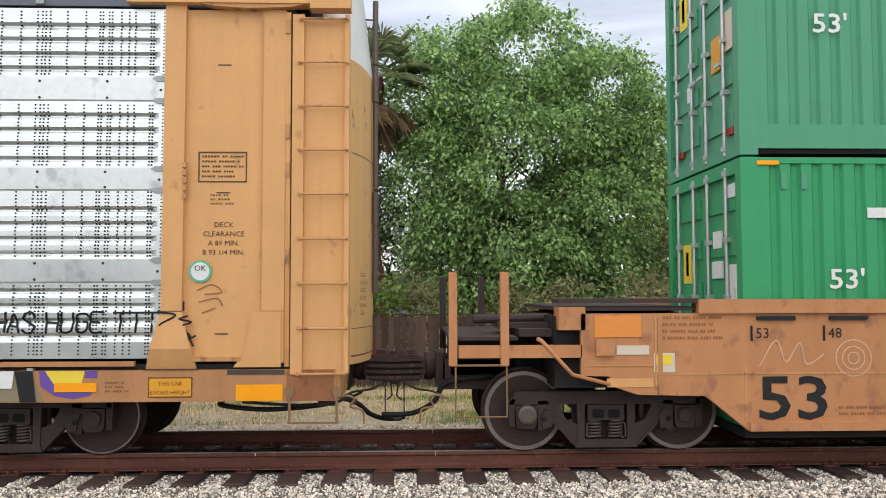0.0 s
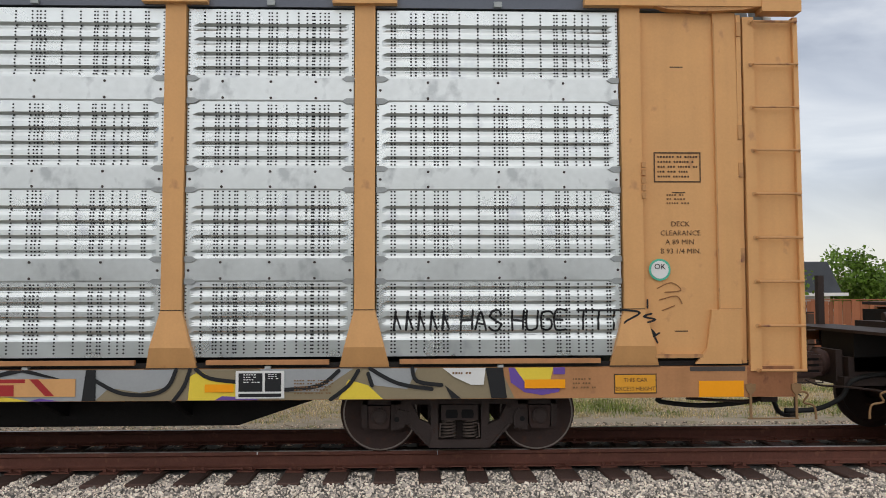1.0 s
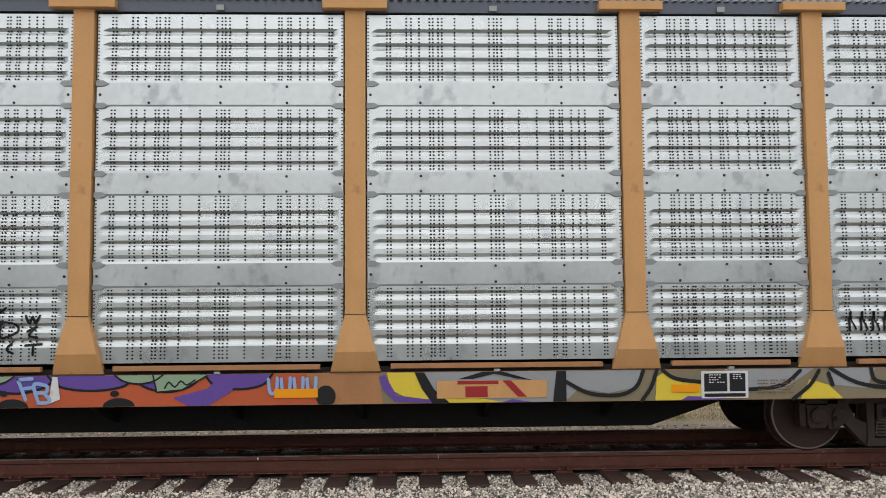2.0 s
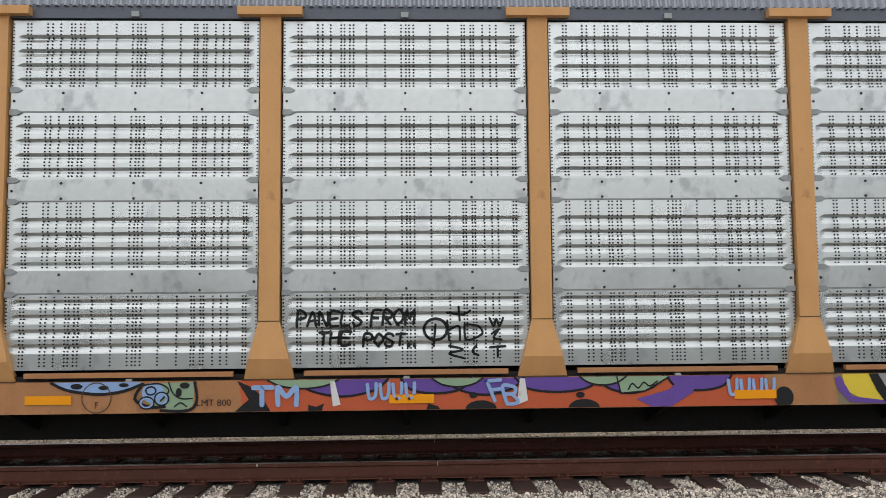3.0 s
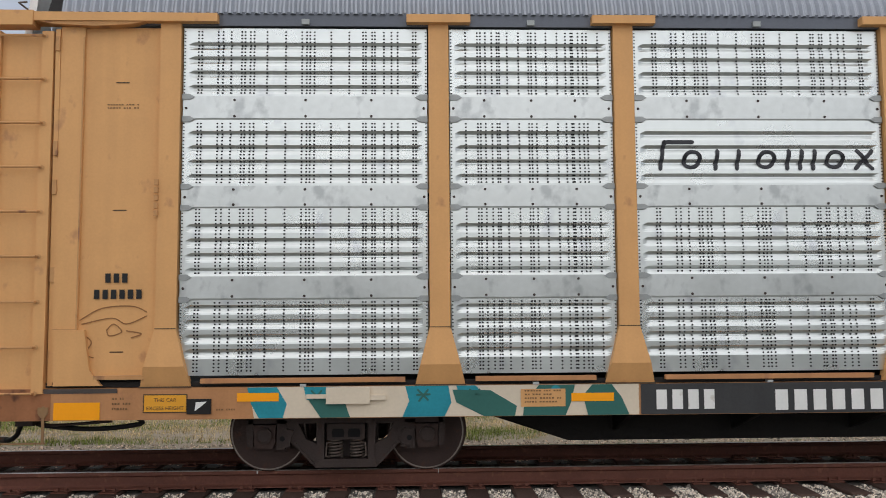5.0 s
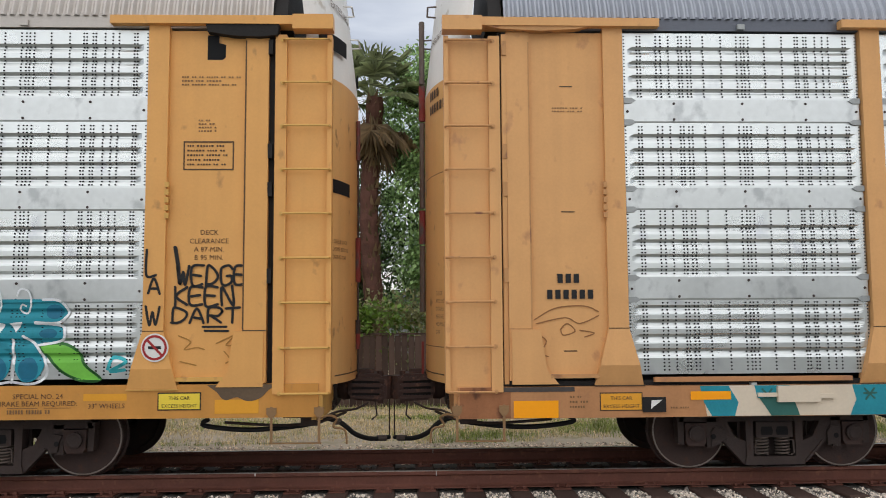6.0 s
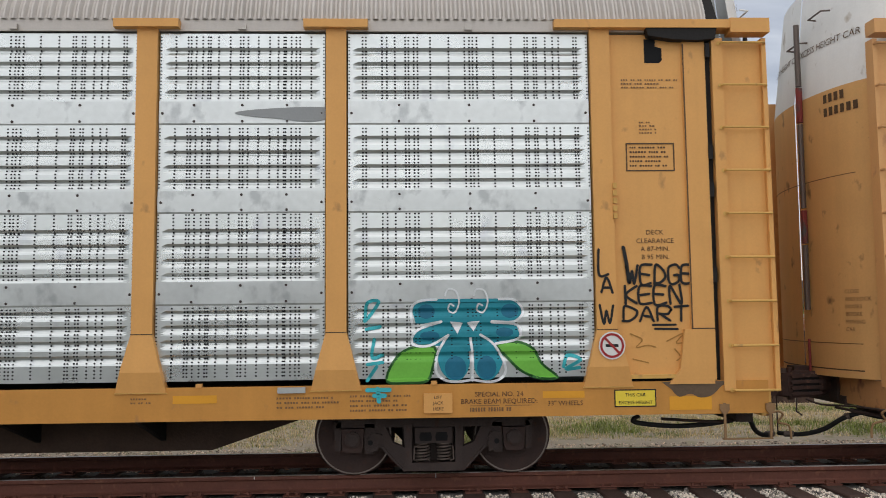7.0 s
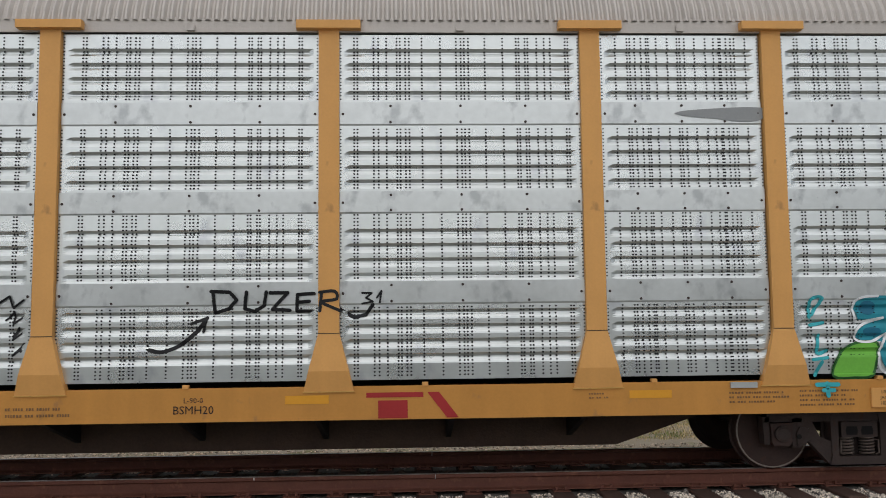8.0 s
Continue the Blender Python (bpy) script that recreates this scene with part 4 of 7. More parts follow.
def rack_car(name, label, paint, old, doorpaint, roofpaint, strips, posts):
    car = thing(name, label, "freight car", group="cars of the freight train")
    # sill, deck and underframe
    lo, hi = (0.655, 0.975) if strips else (0.692, 1.03)
    bm = bmesh.new()
    prism(bm, [(-1.535, lo), (-1.535, hi), (-1.30, hi), (-1.30, hi - 0.03), (-1.50, hi - 0.03), (-1.50, lo + 0.03), (-1.30, lo + 0.03), (-1.30, lo)], -13.52, 13.52, "x")
    part("side_sill", bm, TAN_SILL if strips else GOLD_SILL, car, bevel=0.006)
    bm = bmesh.new()
    box(bm, -13.5, 13.5, 1.30, 1.535, 0.655, 0.975)
    part("side_sill", bm, paint, car)
    bm = bmesh.new()
    box(bm, -13.3, 13.3, -1.49, 1.49, 0.98, 1.03)
    part("deck", bm, DARK, car, "dark steel deck")
    bm = bmesh.new()
    box(bm, -13.2, 13.2, -1.3, 1.3, 2.95, 2.99)
    part("upper_deck", bm, DARK, car)
    bm = bmesh.new()
    prism(bm, [(-8.75, 0.62), (-7.55, 0.225), (7.55, 0.225), (8.75, 0.62), (13.3, 0.62), (13.3, 0.95), (-13.3, 0.95), (-13.3, 0.62)], -0.36, 0.36)
    part("centre_sill", bm, DARK if strips else UNDER_BROWN, car, "fish-belly centre sill")
    for k in range(-5, 6):
        bm = bmesh.new()
        x = k * 1.4
        prism(bm, [(-1.32, 0.66), (-0.36, 0.34), (-0.36, 0.95), (-1.32, 0.95)], x - 0.03, x + 0.03, "x")
        part("cross_bearer", bm, DARK, car)
    for s in (-1, 1):
        truck_under(car, s * 10.058)
        coupler(car, s, s * 13.6)
        hose(car, s, s * 13.6)
        ladder_column(car, s, paint, old)
        far_column(car, s, paint)
        end_door(car, s, doorpaint, s > 0 and not strips)
        bm = bmesh.new()
        box(bm, *sorted((s * 13.45, s * 13.56)), -1.5, 1.5, 0.66, 0.97)
        part("end_sill", bm, old, car, bevel=0.008)
        # door bay: smooth panel, inner frame, hinge rod and the long eave beam
        bm = bmesh.new()
        prism(bm, [(side_y(1.09) + 0.05, 1.09), (side_y(4.71) + 0.05, 4.71), (-1.40, 4.71), (-1.40, 1.09)], *sorted((s * 11.95, s * 12.74)), "x")
        door = part("side_door", bm, paint, car, "smooth painted steel side panel")
        bm = bmesh.new()
        prism(bm, [(side_y(1.04) + 0.02, 1.04), (side_y(4.71) + 0.02, 4.71), (-1.40, 4.71), (-1.40, 1.04)], *sorted((s * 12.74, s * 12.985)), "x")
        part("door_stile", bm, paint, door, bevel=0.006)
        for a, b, c, d in ((12.742, 12.756, 1.57, 4.60), (12.742, 12.985, 1.563, 1.575)):
            bm = bmesh.new()
            prism(bm, [(side_y(c) + 0.0165, c), (side_y(d) + 0.0165, d), (side_y(d) + 0.03, d), (side_y(c) + 0.03, c)], *sorted((s * a, s * b)), "x")
            part("door_seam", bm, old if strips else STENCIL, door)
        if strips:
            bm = bmesh.new()
            box(bm, *sorted((s * 12.987, s * 13.036)), -1.50, -1.445, 1.0, 4.68)
            part("gap_strip", bm, paint, door)
        bm = bmesh.new()
        prism(bm, [(s * 12.66, 1.56), (s * 12.96, 1.56), (s * 12.96, 1.0), (s * 12.48, 1.0), (s * 12.60, 1.15)][::s], -1.55, -1.50)
        part("gusset", bm, paint, door, bevel=0.004)
        bm = bmesh.new()
        box(bm, *sorted((s * 12.06, s * 12.56)), -1.55, -1.48, 1.06, 1.10)
        part("door_ledge", bm, old, door)
        # near-black sheet behind the door bay, standing in for shade inside the gap
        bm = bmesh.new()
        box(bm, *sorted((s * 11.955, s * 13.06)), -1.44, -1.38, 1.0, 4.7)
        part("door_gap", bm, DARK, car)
        bm = bmesh.new()
        prism(bm, [(s * 11.36, 4.752), (s * 13.64, 4.752), (s * 13.64, 4.845), (s * 11.36, 4.838)][::s], -1.575, -1.36)
        box(bm, *sorted((s * 13.24, s * 13.66)), -1.59, -1.40, 4.70, 4.855)
        part("eave_beam", bm, paint, car, bevel=0.008)
        # under-beam piece, coloured near-black on the golden car for a recess's shade
        bm = bmesh.new()
        pts = [(s * a, z) for a, z in (((12.1, 4.752), (12.25, 4.72), (12.62, 4.70), (13.05, 4.72), (13.2, 4.752)) if strips else ((12.34, 4.752), (12.36, 4.67), (12.62, 4.63), (12.9, 4.62), (13.08, 4.64), (13.1, 4.752)))]
        prism(bm, pts[::-s], -1.56, -1.45)
        part("door_latch", bm, DARK if paint is GOLD else old, car)
        bm = bmesh.new()
        for dz in (0.0, 0.08, 0.16, 0.24, 0.32):
            box(bm, *sorted((s * 11.945, s * 11.985)), -1.56, -1.52, 2.72 + dz, 2.775 + dz)
        part("hinge", bm, old, door)
        for z in (4.45, 3.35, 2.95, 2.05):
            bm = bmesh.new()
            box(bm, *sorted((s * 12.985, s * 13.03)), -1.52, -1.45, z, z + 0.15)
            part("gap_bracket", bm, old if strips else DARK, car)
        # hoses under the end
        bm = bmesh.new()
        tube(bm, smooth_line([(s * 12.3, -1.0, 0.62), (s * 12.25, -1.0, 0.55), (s * 12.75, -1.0, 0.50), (s * 13.35, -0.9, 0.54), (s * 13.6, -0.6, 0.60)], 5), 0.026, 8)
        part("brake_pipe", bm, RUBBER, car, smooth=True)
    # posts, caps and panels
    pm, cm = post_mesh(paint, -1.51 if strips else -1.546), cap_mesh(paint)
    for x in posts:
        p = part("post", pm, paint, car, at=(x, 0, 0))
        bm = bmesh.new()
        box(bm, -0.107, 0.107, -1.557, -1.54, 1.566, 1.574)
        part("weld_seam", bm, STENCIL, p)
        bm = bmesh.new()
        box(bm, -0.262, 0.262, -1.545 if strips else -1.552, -1.50, 0.974, 0.984)
        part("weld_seam", bm, STENCIL if strips else old, p)
        if abs(x) < 11:
            part("post_cap", cm, paint, p)
        f = part("post", pm, paint, car, at=(x, 0, 0))
        f.rotation_euler = (0, 0, math.pi)
    for a, b in zip(posts[:-1], posts[1:]):
        width = bay_width(a, b)
        sheets, band, holes = PANELS[width]
        if strips and a == -7.10:
            holes = LOGO_HOLES
        mid = (a + b) / 2
        side = part("side_panel", sheets[0], ZINC, car, "perforated galvanised steel side panel", at=(mid, 0, 0))
        for me in sheets[1:]:
            part("sheet", me, ZINC, side)
        for me in band:
            part("band", me, ZINC_BAND, side, "scuffed flat steel band")
        fit_band(side, width, strips)
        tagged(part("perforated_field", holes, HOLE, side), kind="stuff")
        for me in sheets:
            f = part("far_sheet", me, ZINC, car, at=(mid, 0, 0))
            f.rotation_euler = (0, 0, math.pi)
        for me in band:
            f = part("far_band", me, ZINC_BAND, car, at=(mid, 0, 0))
            f.rotation_euler = (0, 0, math.pi)
        bm = bmesh.new()
        if strips:
            w = (b - a) / 2
            box(bm, mid - w + 0.36, mid + w - 0.36, -1.56, -1.50, 1.015, 1.063)
            part("rub_strip", bm, TAN_SILL, car, bevel=0.004)
            bm = bmesh.new()
        d = 0.0 if strips or a < 2 else 0.4
        box(bm, mid - 0.03 - d, mid + 0.03 - d, -1.55, -1.49, hi, hi + (0.025 if strips else 0.035))
        part("tab", bm, GALV if strips else paint, car)
        bm = bmesh.new()
        box(bm, mid - 0.04, mid + 0.04, -1.51, -1.45, 4.745, 4.80)
        part("eave_tab", bm, CLIP_GREY if strips else ROOF_TAN, car)
    roof(car, roofpaint)
    return car


tan_car = rack_car("auto_rack_car", "tan-orange auto-rack car with galvanised side panels and graffiti on its sill", TAN, TAN_DIRTY, DOOR_OLD, ROOF_GREY, True, POSTS)
gold_car = rack_car("auto_rack_car", "golden-yellow auto-rack car with galvanised side panels and a painted butterfly", GOLD, GOLD_DULL, DOOR_OLD, ROOF_TAN, False, GOLD_POSTS)


# ---- double-stack well car ----
def build_well_car():
    car = thing("well_car", "red-brown orange double-stack well car carrying green containers", "freight car", group="cars of the freight train")
    # body side in one plate with its stepped lower edge, near and far
    edge = [(1.75, 1.53), (1.75, 0.89), (2.05, 0.88), (2.08, 0.775), (2.34, 0.69), (3.05, 0.672), (3.50, 0.31), (18.6, 0.31), (19.05, 0.672), (19.8, 0.69), (20.1, 0.89), (20.4, 0.89), (20.4, 1.53)]
    for y0, y1 in ((-1.50, -1.42), (1.42, 1.50)):
        bm = bmesh.new()
        prism(bm, edge, y0, y1)
        part("well_side", bm, WELL, car, bevel=0.01)
        bm = bmesh.new()
        s = -1 if y0 < 0 else 1
        box(bm, 2.98, 19.2, *sorted((s * 1.55, s * 1.32)), 1.53, 1.676)
        box(bm, 3.5, 18.6, *sorted((s * 1.54, s * 1.36)), 0.31, 0.40)
        part("top_chord", bm, WELL, car, bevel=0.012)
    bm = bmesh.new()
    box(bm, 3.5, 18.6, -1.4, 1.4, 0.22, 0.30)
    part("well_floor", bm, DARK, car)
    bm = bmesh.new()
    box(bm, 1.55, 2.98, -1.45, 1.45, 1.56, 1.60)
    box(bm, 1.52, 3.0, -1.5, -1.05, 1.640, 1.685)
    part("end_platform", bm, IRON, car, "dark steel end platform", bevel=0.006)
    bm = bmesh.new()
    box(bm, 1.52, 1.80, -1.50, -1.20, 1.36, 1.60)
    part("bolster_end", bm, WELL, car, bevel=0.012)
    bm = bmesh.new()
    box(bm, 2.55, 2.60, -1.512, -1.49, 0.70, 1.50)
    part("side_rib", bm, WELL, car, bevel=0.012)
    bm = bmesh.new()
    box(bm, 0.45, 3.4, -0.4, 0.4, 0.80, 1.25)
    box(bm, 1.5, 3.3, -1.35, 1.35, 0.75, 1.5)
    part("end_frame", bm, DARK, car)
    # brake platform: deck, beam, posts, brace and stirrup
    bm = bmesh.new()
    box(bm, 0.40, 1.10, -1.45, 1.45, 1.255, 1.29)
    part("walkway", bm, IRON, car, "grey steel walkway grating")
    for s in (-1, 1):
        bm = bmesh.new()
        box(bm, 0.48, 1.76, *sorted((s * 1.50, s * 1.42)), 1.075, 1.205)
        part("side_beam", bm, WELL, car, bevel=0.008)
        for x in (0.38, 0.915):
            bm = bmesh.new()
            box(bm, x, x + 0.085, *sorted((s * 1.52, s * 1.42)), 1.0, 1.965)
            part("upright", bm, WELL if s < 0 else IRON, car, bevel=0.01)
        bm = bmesh.new()
        tube(bm, [(1.30, s * 1.47, 1.27), (1.34, s * 1.50, 1.25), (1.66, s * 1.50, 0.90), (2.05, s * 1.50, 0.80)], 0.021, 8)
        part("brace", bm, WELL, car, smooth=True)
        bm = bmesh.new()
        tube(bm, [(0.45, s * 1.48, 1.0), (0.45, s * 1.48, 0.47), (0.98, s * 1.48, 0.47), (0.98, s * 1.48, 1.0)], 0.011, 6)
        tube(bm, [(0.40, s * 1.5, 1.0), (1.0, s * 1.5, 1.0)], 0.012, 6)
        part("stirrup", bm, LEVER if s < 0 else IRON, car)
    bm = bmesh.new()
    tube(bm, [(0.7, -0.6, 1.45), (3.0, -0.6, 1.5)], 0.05, 10)
    box(bm, 0.95, 1.55, -0.9, -0.2, 1.36, 1.42)
    box(bm, 1.15, 1.5, -1.2, 0.9, 1.28, 1.36)
    part("brake_gear", bm, IRON, car, smooth=False)
    # plates and boxes on the side
    for nm, x0, x1, z0, z1, d, m in (("reflector", 1.89, 2.38, 1.285, 1.51, 0.012, ORANGE_PATCH), ("junction_box", 1.90, 2.09, 1.10, 1.27, 0.05, WELL), ("placard", 2.12, 2.46, 1.105, 1.20, 0.01, SPRAY_CREAM),
                                     ("notice", 2.51, 2.73, 0.92, 1.12, 0.006, SPRAY_CREAM), ("notice_face", 2.535, 2.70, 1.0, 1.10, 0.010, YELLOW), ("patch", 2.02, 2.5, 0.77, 0.86, 0.006, TAN)):
        bm = bmesh.new()
        box(bm, x0, x1, -1.50 - d, -1.495, z0, z1)
        part(nm, bm, m, car)
    for x0, x1, z0, z1 in ((2.52, 2.545, 0.70, 1.52), (3.46, 3.48, 0.42, 1.0), (2.56, 19.0, 0.895, 0.91), (1.78, 2.5, 0.985, 0.998)):
        bm = bmesh.new()
        box(bm, x0, x1, -1.507, -1.497, z0, z1)
        part("weld_seam", bm, TAN_DIRTY, car)
    rng = random.Random(5)
    bm = bmesh.new()
    bars(bm, 2.58, -1.506, 1.50, 0.75, 0.28, 4, rng)
    bars(bm, 4.45, -1.506, 0.56, 1.2, 0.13, 2, rng)
    tagged(part("stencil", bm, FAINT, car), kind="stuff")
    words("53", 0.455, BLACK, 3.98, -1.507, 0.435, car, stretch=1.28)
    for k, t in enumerate(("53", "48", "45")):
        words(t, 0.11, BLACK, 3.66 + 0.77 * k, -1.507, 1.27, car)
        bm = bmesh.new()
        quad(bm, 3.53 + 0.77 * k, 3.555 + 0.77 * k, 1.24, 1.40, -1.507)
        box(bm, 3.6 + 0.77 * k, 4.0 + 0.77 * k, -1.54, -1.49, 1.46, 1.50)
        part("length_mark", bm, BLACK, car)
    # chalky scribbles
    bm = bmesh.new()
    stroke(bm, smooth_line([(3.62, 0.98), (3.80, 1.25), (3.90, 1.02), (4.05, 1.22), (4.12, 1.0), (4.30, 1.1)], 5), 0.013, -1.508)
    for r in (0.06, 0.12, 0.19):
        stroke(bm, [(4.62 + r * math.cos(a), 1.06 + r * math.sin(a)) for a in np.linspace(0, 6.3, 20)], 0.012, -1.508)
    part("chalk_scribble", bm, CHALK, car)
    for x, r in ((2.10, 0.445), (20.0, 0.445)):
        truck_under(car, x, r)
    bm = bmesh.new()
    lathe(bm, [(-1.16, 0.07), (-1.15, 0.10), (-1.08, 0.105)], 20, (2.10 - 0.8635, 0, 0.44))
    part("bearing_cap", bm, SPRING, car, "dirty grey roller bearing cap")
    coupler(car, -1, 0.28)
    bm = bmesh.new()
    tube(bm, smooth_line([(0.9, -0.5, 0.80), (0.4, -0.5, 0.72), (0.25, -0.45, 0.5), (0.0, -0.35, 0.36), (-0.35, -0.3, 0.34)], 6), 0.03, 8)
    part("air_hose", bm, RUBBER, car, "black rubber air brake hose", smooth=True)
    return car


def container(label, paint, x0, z0, marks):
    """A 53-foot container: corner posts, rails, ribbed sides, roof and barred doors on the rear end."""
    L, W, H = 16.15, 1.30, 2.90
    c = thing("shipping_container", label, "container", group="stacked containers")
    for x in (x0, x0 + L - 0.2):
        for y in (-W, W - 0.16):
            bm = bmesh.new()
            box(bm, x, x + 0.2, y, y + 0.16, z0, z0 + H)
            part("corner_post", bm, paint, c, bevel=0.012)
    for y in (-W, W - 0.1):
        for a, d in ((H - 0.07, H - 0.004), (0.07, 0.33)):
            bm = bmesh.new()
            box(bm, x0 + 0.2, x0 + L - 0.2, y, y + 0.1, z0 + a, z0 + d)
            part("side_rail", bm, paint, c, bevel=0.008)
    verts, faces = [], []
    x, k = x0 + 0.2, 0
    prof = []
    while x < x0 + L - 0.3:
        prof += [(x, 0.012), (x + 0.115, 0.012), (x + 0.145, 0.05), (x + 0.205, 0.05), (x + 0.235, 0.012)]
        x += 0.235
    for y, s in ((-W, 1), (W, -1)):
        o = len(verts)
        for px, d in prof:
            verts += [(px, y + s * d, z0 + 0.30), (px, y + s * d, z0 + H - 0.06)]
        for i in range(len(prof) - 1):
            faces.append((o + 2 * i, o + 2 * i + 2, o + 2 * i + 3, o + 2 * i + 1))
    part("ribbed_sides", raw("ribbed_sides", verts, faces, paint), paint, c)
    bm = bmesh.new()
    box(bm, x0 + 0.05, x0 + L - 0.05, -W + 0.05, W - 0.05, z0 + H - 0.04, z0 + H - 0.01)
    part("container_roof", bm, paint, c)
    bm = bmesh.new()
    box(bm, x0 + 0.05, x0 + L - 0.05, -W + 0.05, W - 0.05, z0 + 0.02, z0 + 0.12)
    part("underside", bm, DARK, c)
    bm = bmesh.new()
    box(bm, x0 + L - 0.06, x0 + L, -W + 0.1, W - 0.1, z0 + 0.1, z0 + H - 0.02)
    part("front_wall", bm, paint, c)
    bm = bmesh.new()
    box(bm, x0, x0 + 0.12, -W + 0.16, W - 0.16, z0 + H - 0.16, z0 + H - 0.005)
    part("door_header", bm, paint, c, bevel=0.01)
    bm = bmesh.new()
    box(bm, x0, x0 + 0.12, -W + 0.16, W - 0.16, z0 + 0.0, z0 + 0.15)
    part("door_sill", bm, paint, c, bevel=0.01)
    for s in (-1, 1):
        bm = bmesh.new()
        y0, y1 = sorted((s * 0.01, s * (W - 0.16)))
        box(bm, x0 + 0.06, x0 + 0.10, y0, y1, z0 + 0.15, z0 + H - 0.16)
        for k in range(5):
            z = z0 + 0.35 + k * 0.5
            box(bm, x0 + 0.035, x0 + 0.062, y0 + 0.1, y1 - 0.1, z, z + 0.22)
        door = part("door", bm, paint, c, bevel=0.006)
        for u in (0.25, 0.85):
            bm = bmesh.new()
            y = s * u
            tube(bm, [(x0 + 0.0, y, z0 + 0.05), (x0 + 0.0, y, z0 + H - 0.06)], 0.021, 8)
            for z in (0.1, 0.75, 1.35, 2.0, 2.75):
                box(bm, x0 - 0.025, x0 + 0.06, y - 0.05, y + 0.05, z0 + z, z0 + z + 0.06)
            part("lock_rod", bm, GALV, door, "zinc door locking bar")
        for u in (0.25, 0.85):
            bm = bmesh.new()
            box(bm, x0 - 0.04, x0 - 0.02, *sorted((s * u, s * (u - 0.2))), z0 + 1.1, z0 + 1.14)
            part("handle", bm, GALV, door)
        for k in range(5):
            bm = bmesh.new()
            box(bm, x0 + 0.02, x0 + 0.08, *sorted((s * (W - 0.20), s * (W - 0.02))), z0 + 0.35 + 0.52 * k, z0 + 0.45 + 0.52 * k)
            part("hinge", bm, paint, door)
    # placards and bars of lettering on the doors (the wall faces -x)
    for y0, y1, a, b, m in marks:
        bm = bmesh.new()
        box(bm, x0 - 0.004 + 0.03, x0 + 0.05, y0, y1, z0 + a, z0 + b)
        part("placard", bm, m, c)
    return c


def build_stack():
    lo = container("bright green ribbed steel shipping container in the well", GREEN, 3.54, 0.31, (
        (0.45, 0.75, 1.55, 2.05, YELLOW), (0.55, 0.65, 1.65, 1.95, SPRAY_VIOLET), (-0.62, -0.35, 1.95, 2.15, WHITE), (-0.62, -0.30, 1.60, 1.80, WHITE), (-0.6, -0.4, 0.95, 1.15, WHITE), (-1.1, -0.85, 0.95, 1.75, WHITE), (-1.1, -0.8, 2.5, 2.65, WHITE)))
    hi = container("faded green ribbed steel shipping container stacked on another", GREEN_TOP, 3.54, 3.235, (
        (0.45, 0.75, 1.95, 2.45, YELLOW), (0.55, 0.65, 2.05, 2.35, SPRAY_VIOLET), (-0.65, -0.35, 2.5, 2.7, WHITE), (-0.65, -0.35, 2.05, 2.25, WHITE), (-0.7, -0.4, 1.1, 1.5, AMBER_OLD), (-1.12, -0.75, 1.25, 1.7, SPRAY_CREAM), (0.3, 0.5, 0.95, 1.15, WHITE), (-1.05, -0.85, 0.28, 0.36, RED), (0.7, 0.95, 0.28, 0.36, RED)))
    for c, z0, marks in ((lo, 0.29, ((4.68, 1.79),)), (hi, 3.215, ((4.56, 4.58),))):
        for x, z in marks:
            words("53'", 0.215, WHITE, x, -1.308, z, c, stretch=1.15)
    bm = bmesh.new()
    for k in range(2):
        box(bm, 3.98 + 0.22 * k, 4.04 + 0.22 * k, -1.315, -1.27, 2.86, 3.05)
    part("lift_pad", bm, GREEN_TOP, lo)
    bm = bmesh.new()
    box(bm, 3.72, 3.96, -1.31, -1.2, 3.125, 3.17)
    part("warning_stripe", bm, AMBER, lo, "yellow and black striped height mark")
    bm = bmesh.new()
    quad(bm, 4.92, 5.35, 2.55, 2.66, -1.306)
    part("lettering_bar", bm, WHITE, lo)
    return lo, hi


well_car = build_well_car()
boxes = build_stack()


# ---- behind the track: verge, fences, trees, houses ----
def build_grass():
    rng = np.random.default_rng(9)
    n = 30000
    x, y = rng.uniform(-13, 15, n), 13.95 + 5.5 * rng.uniform(0, 1, n) ** 0.9
    patch = np.array([noise.noise(Vector((a * 0.45, b * 0.9, 0.0))) for a, b in zip(x, y)])
    keep = patch + rng.uniform(-0.3, 0.5, n) + 0.4 * (y - 14.3) > 0.0
    x, y, patch = x[keep], y[keep], patch[keep]
    made = {GRASS: ([], []), STRAW: ([], [])}
    for a, b, p in zip(x, y, patch):
        z = float(np.interp(b, (12.6, 13.4, 18, 60), (-0.30, -0.385, -0.41, -0.37)))
        verts, faces = made[GRASS if p + rng.normal(0, 0.22) > 0.16 else STRAW]
        for _ in range(6):
            t, h = rng.uniform(0, 6.28), (0.025 + 0.085 * rng.uniform(0, 1) ** 1.6) * (0.8 + 1.6 * max(p, 0))
            bx, by = a + rng.normal(0, 0.05), b + rng.normal(0, 0.05)
            dx, dy = math.cos(t), math.sin(t)
            lean = rng.uniform(0.2, 1.1) * h
            k = len(verts)
            w = 0.005
            verts += [(bx - dy * w, by + dx * w, z), (bx + dy * w, by - dx * w, z), (bx + dx * lean, by + dy * lean, z + h)]
            faces.append((k, k + 1, k + 2))
    tagged(new("grass", raw("grass", *made[GRASS], GRASS)), "patchy green wild grass along the verge", "grass", kind="stuff")
    tagged(new("dry_grass", raw("dry_grass", *made[STRAW], STRAW)), "straw-coloured dry grass along the verge", "grass", kind="stuff")


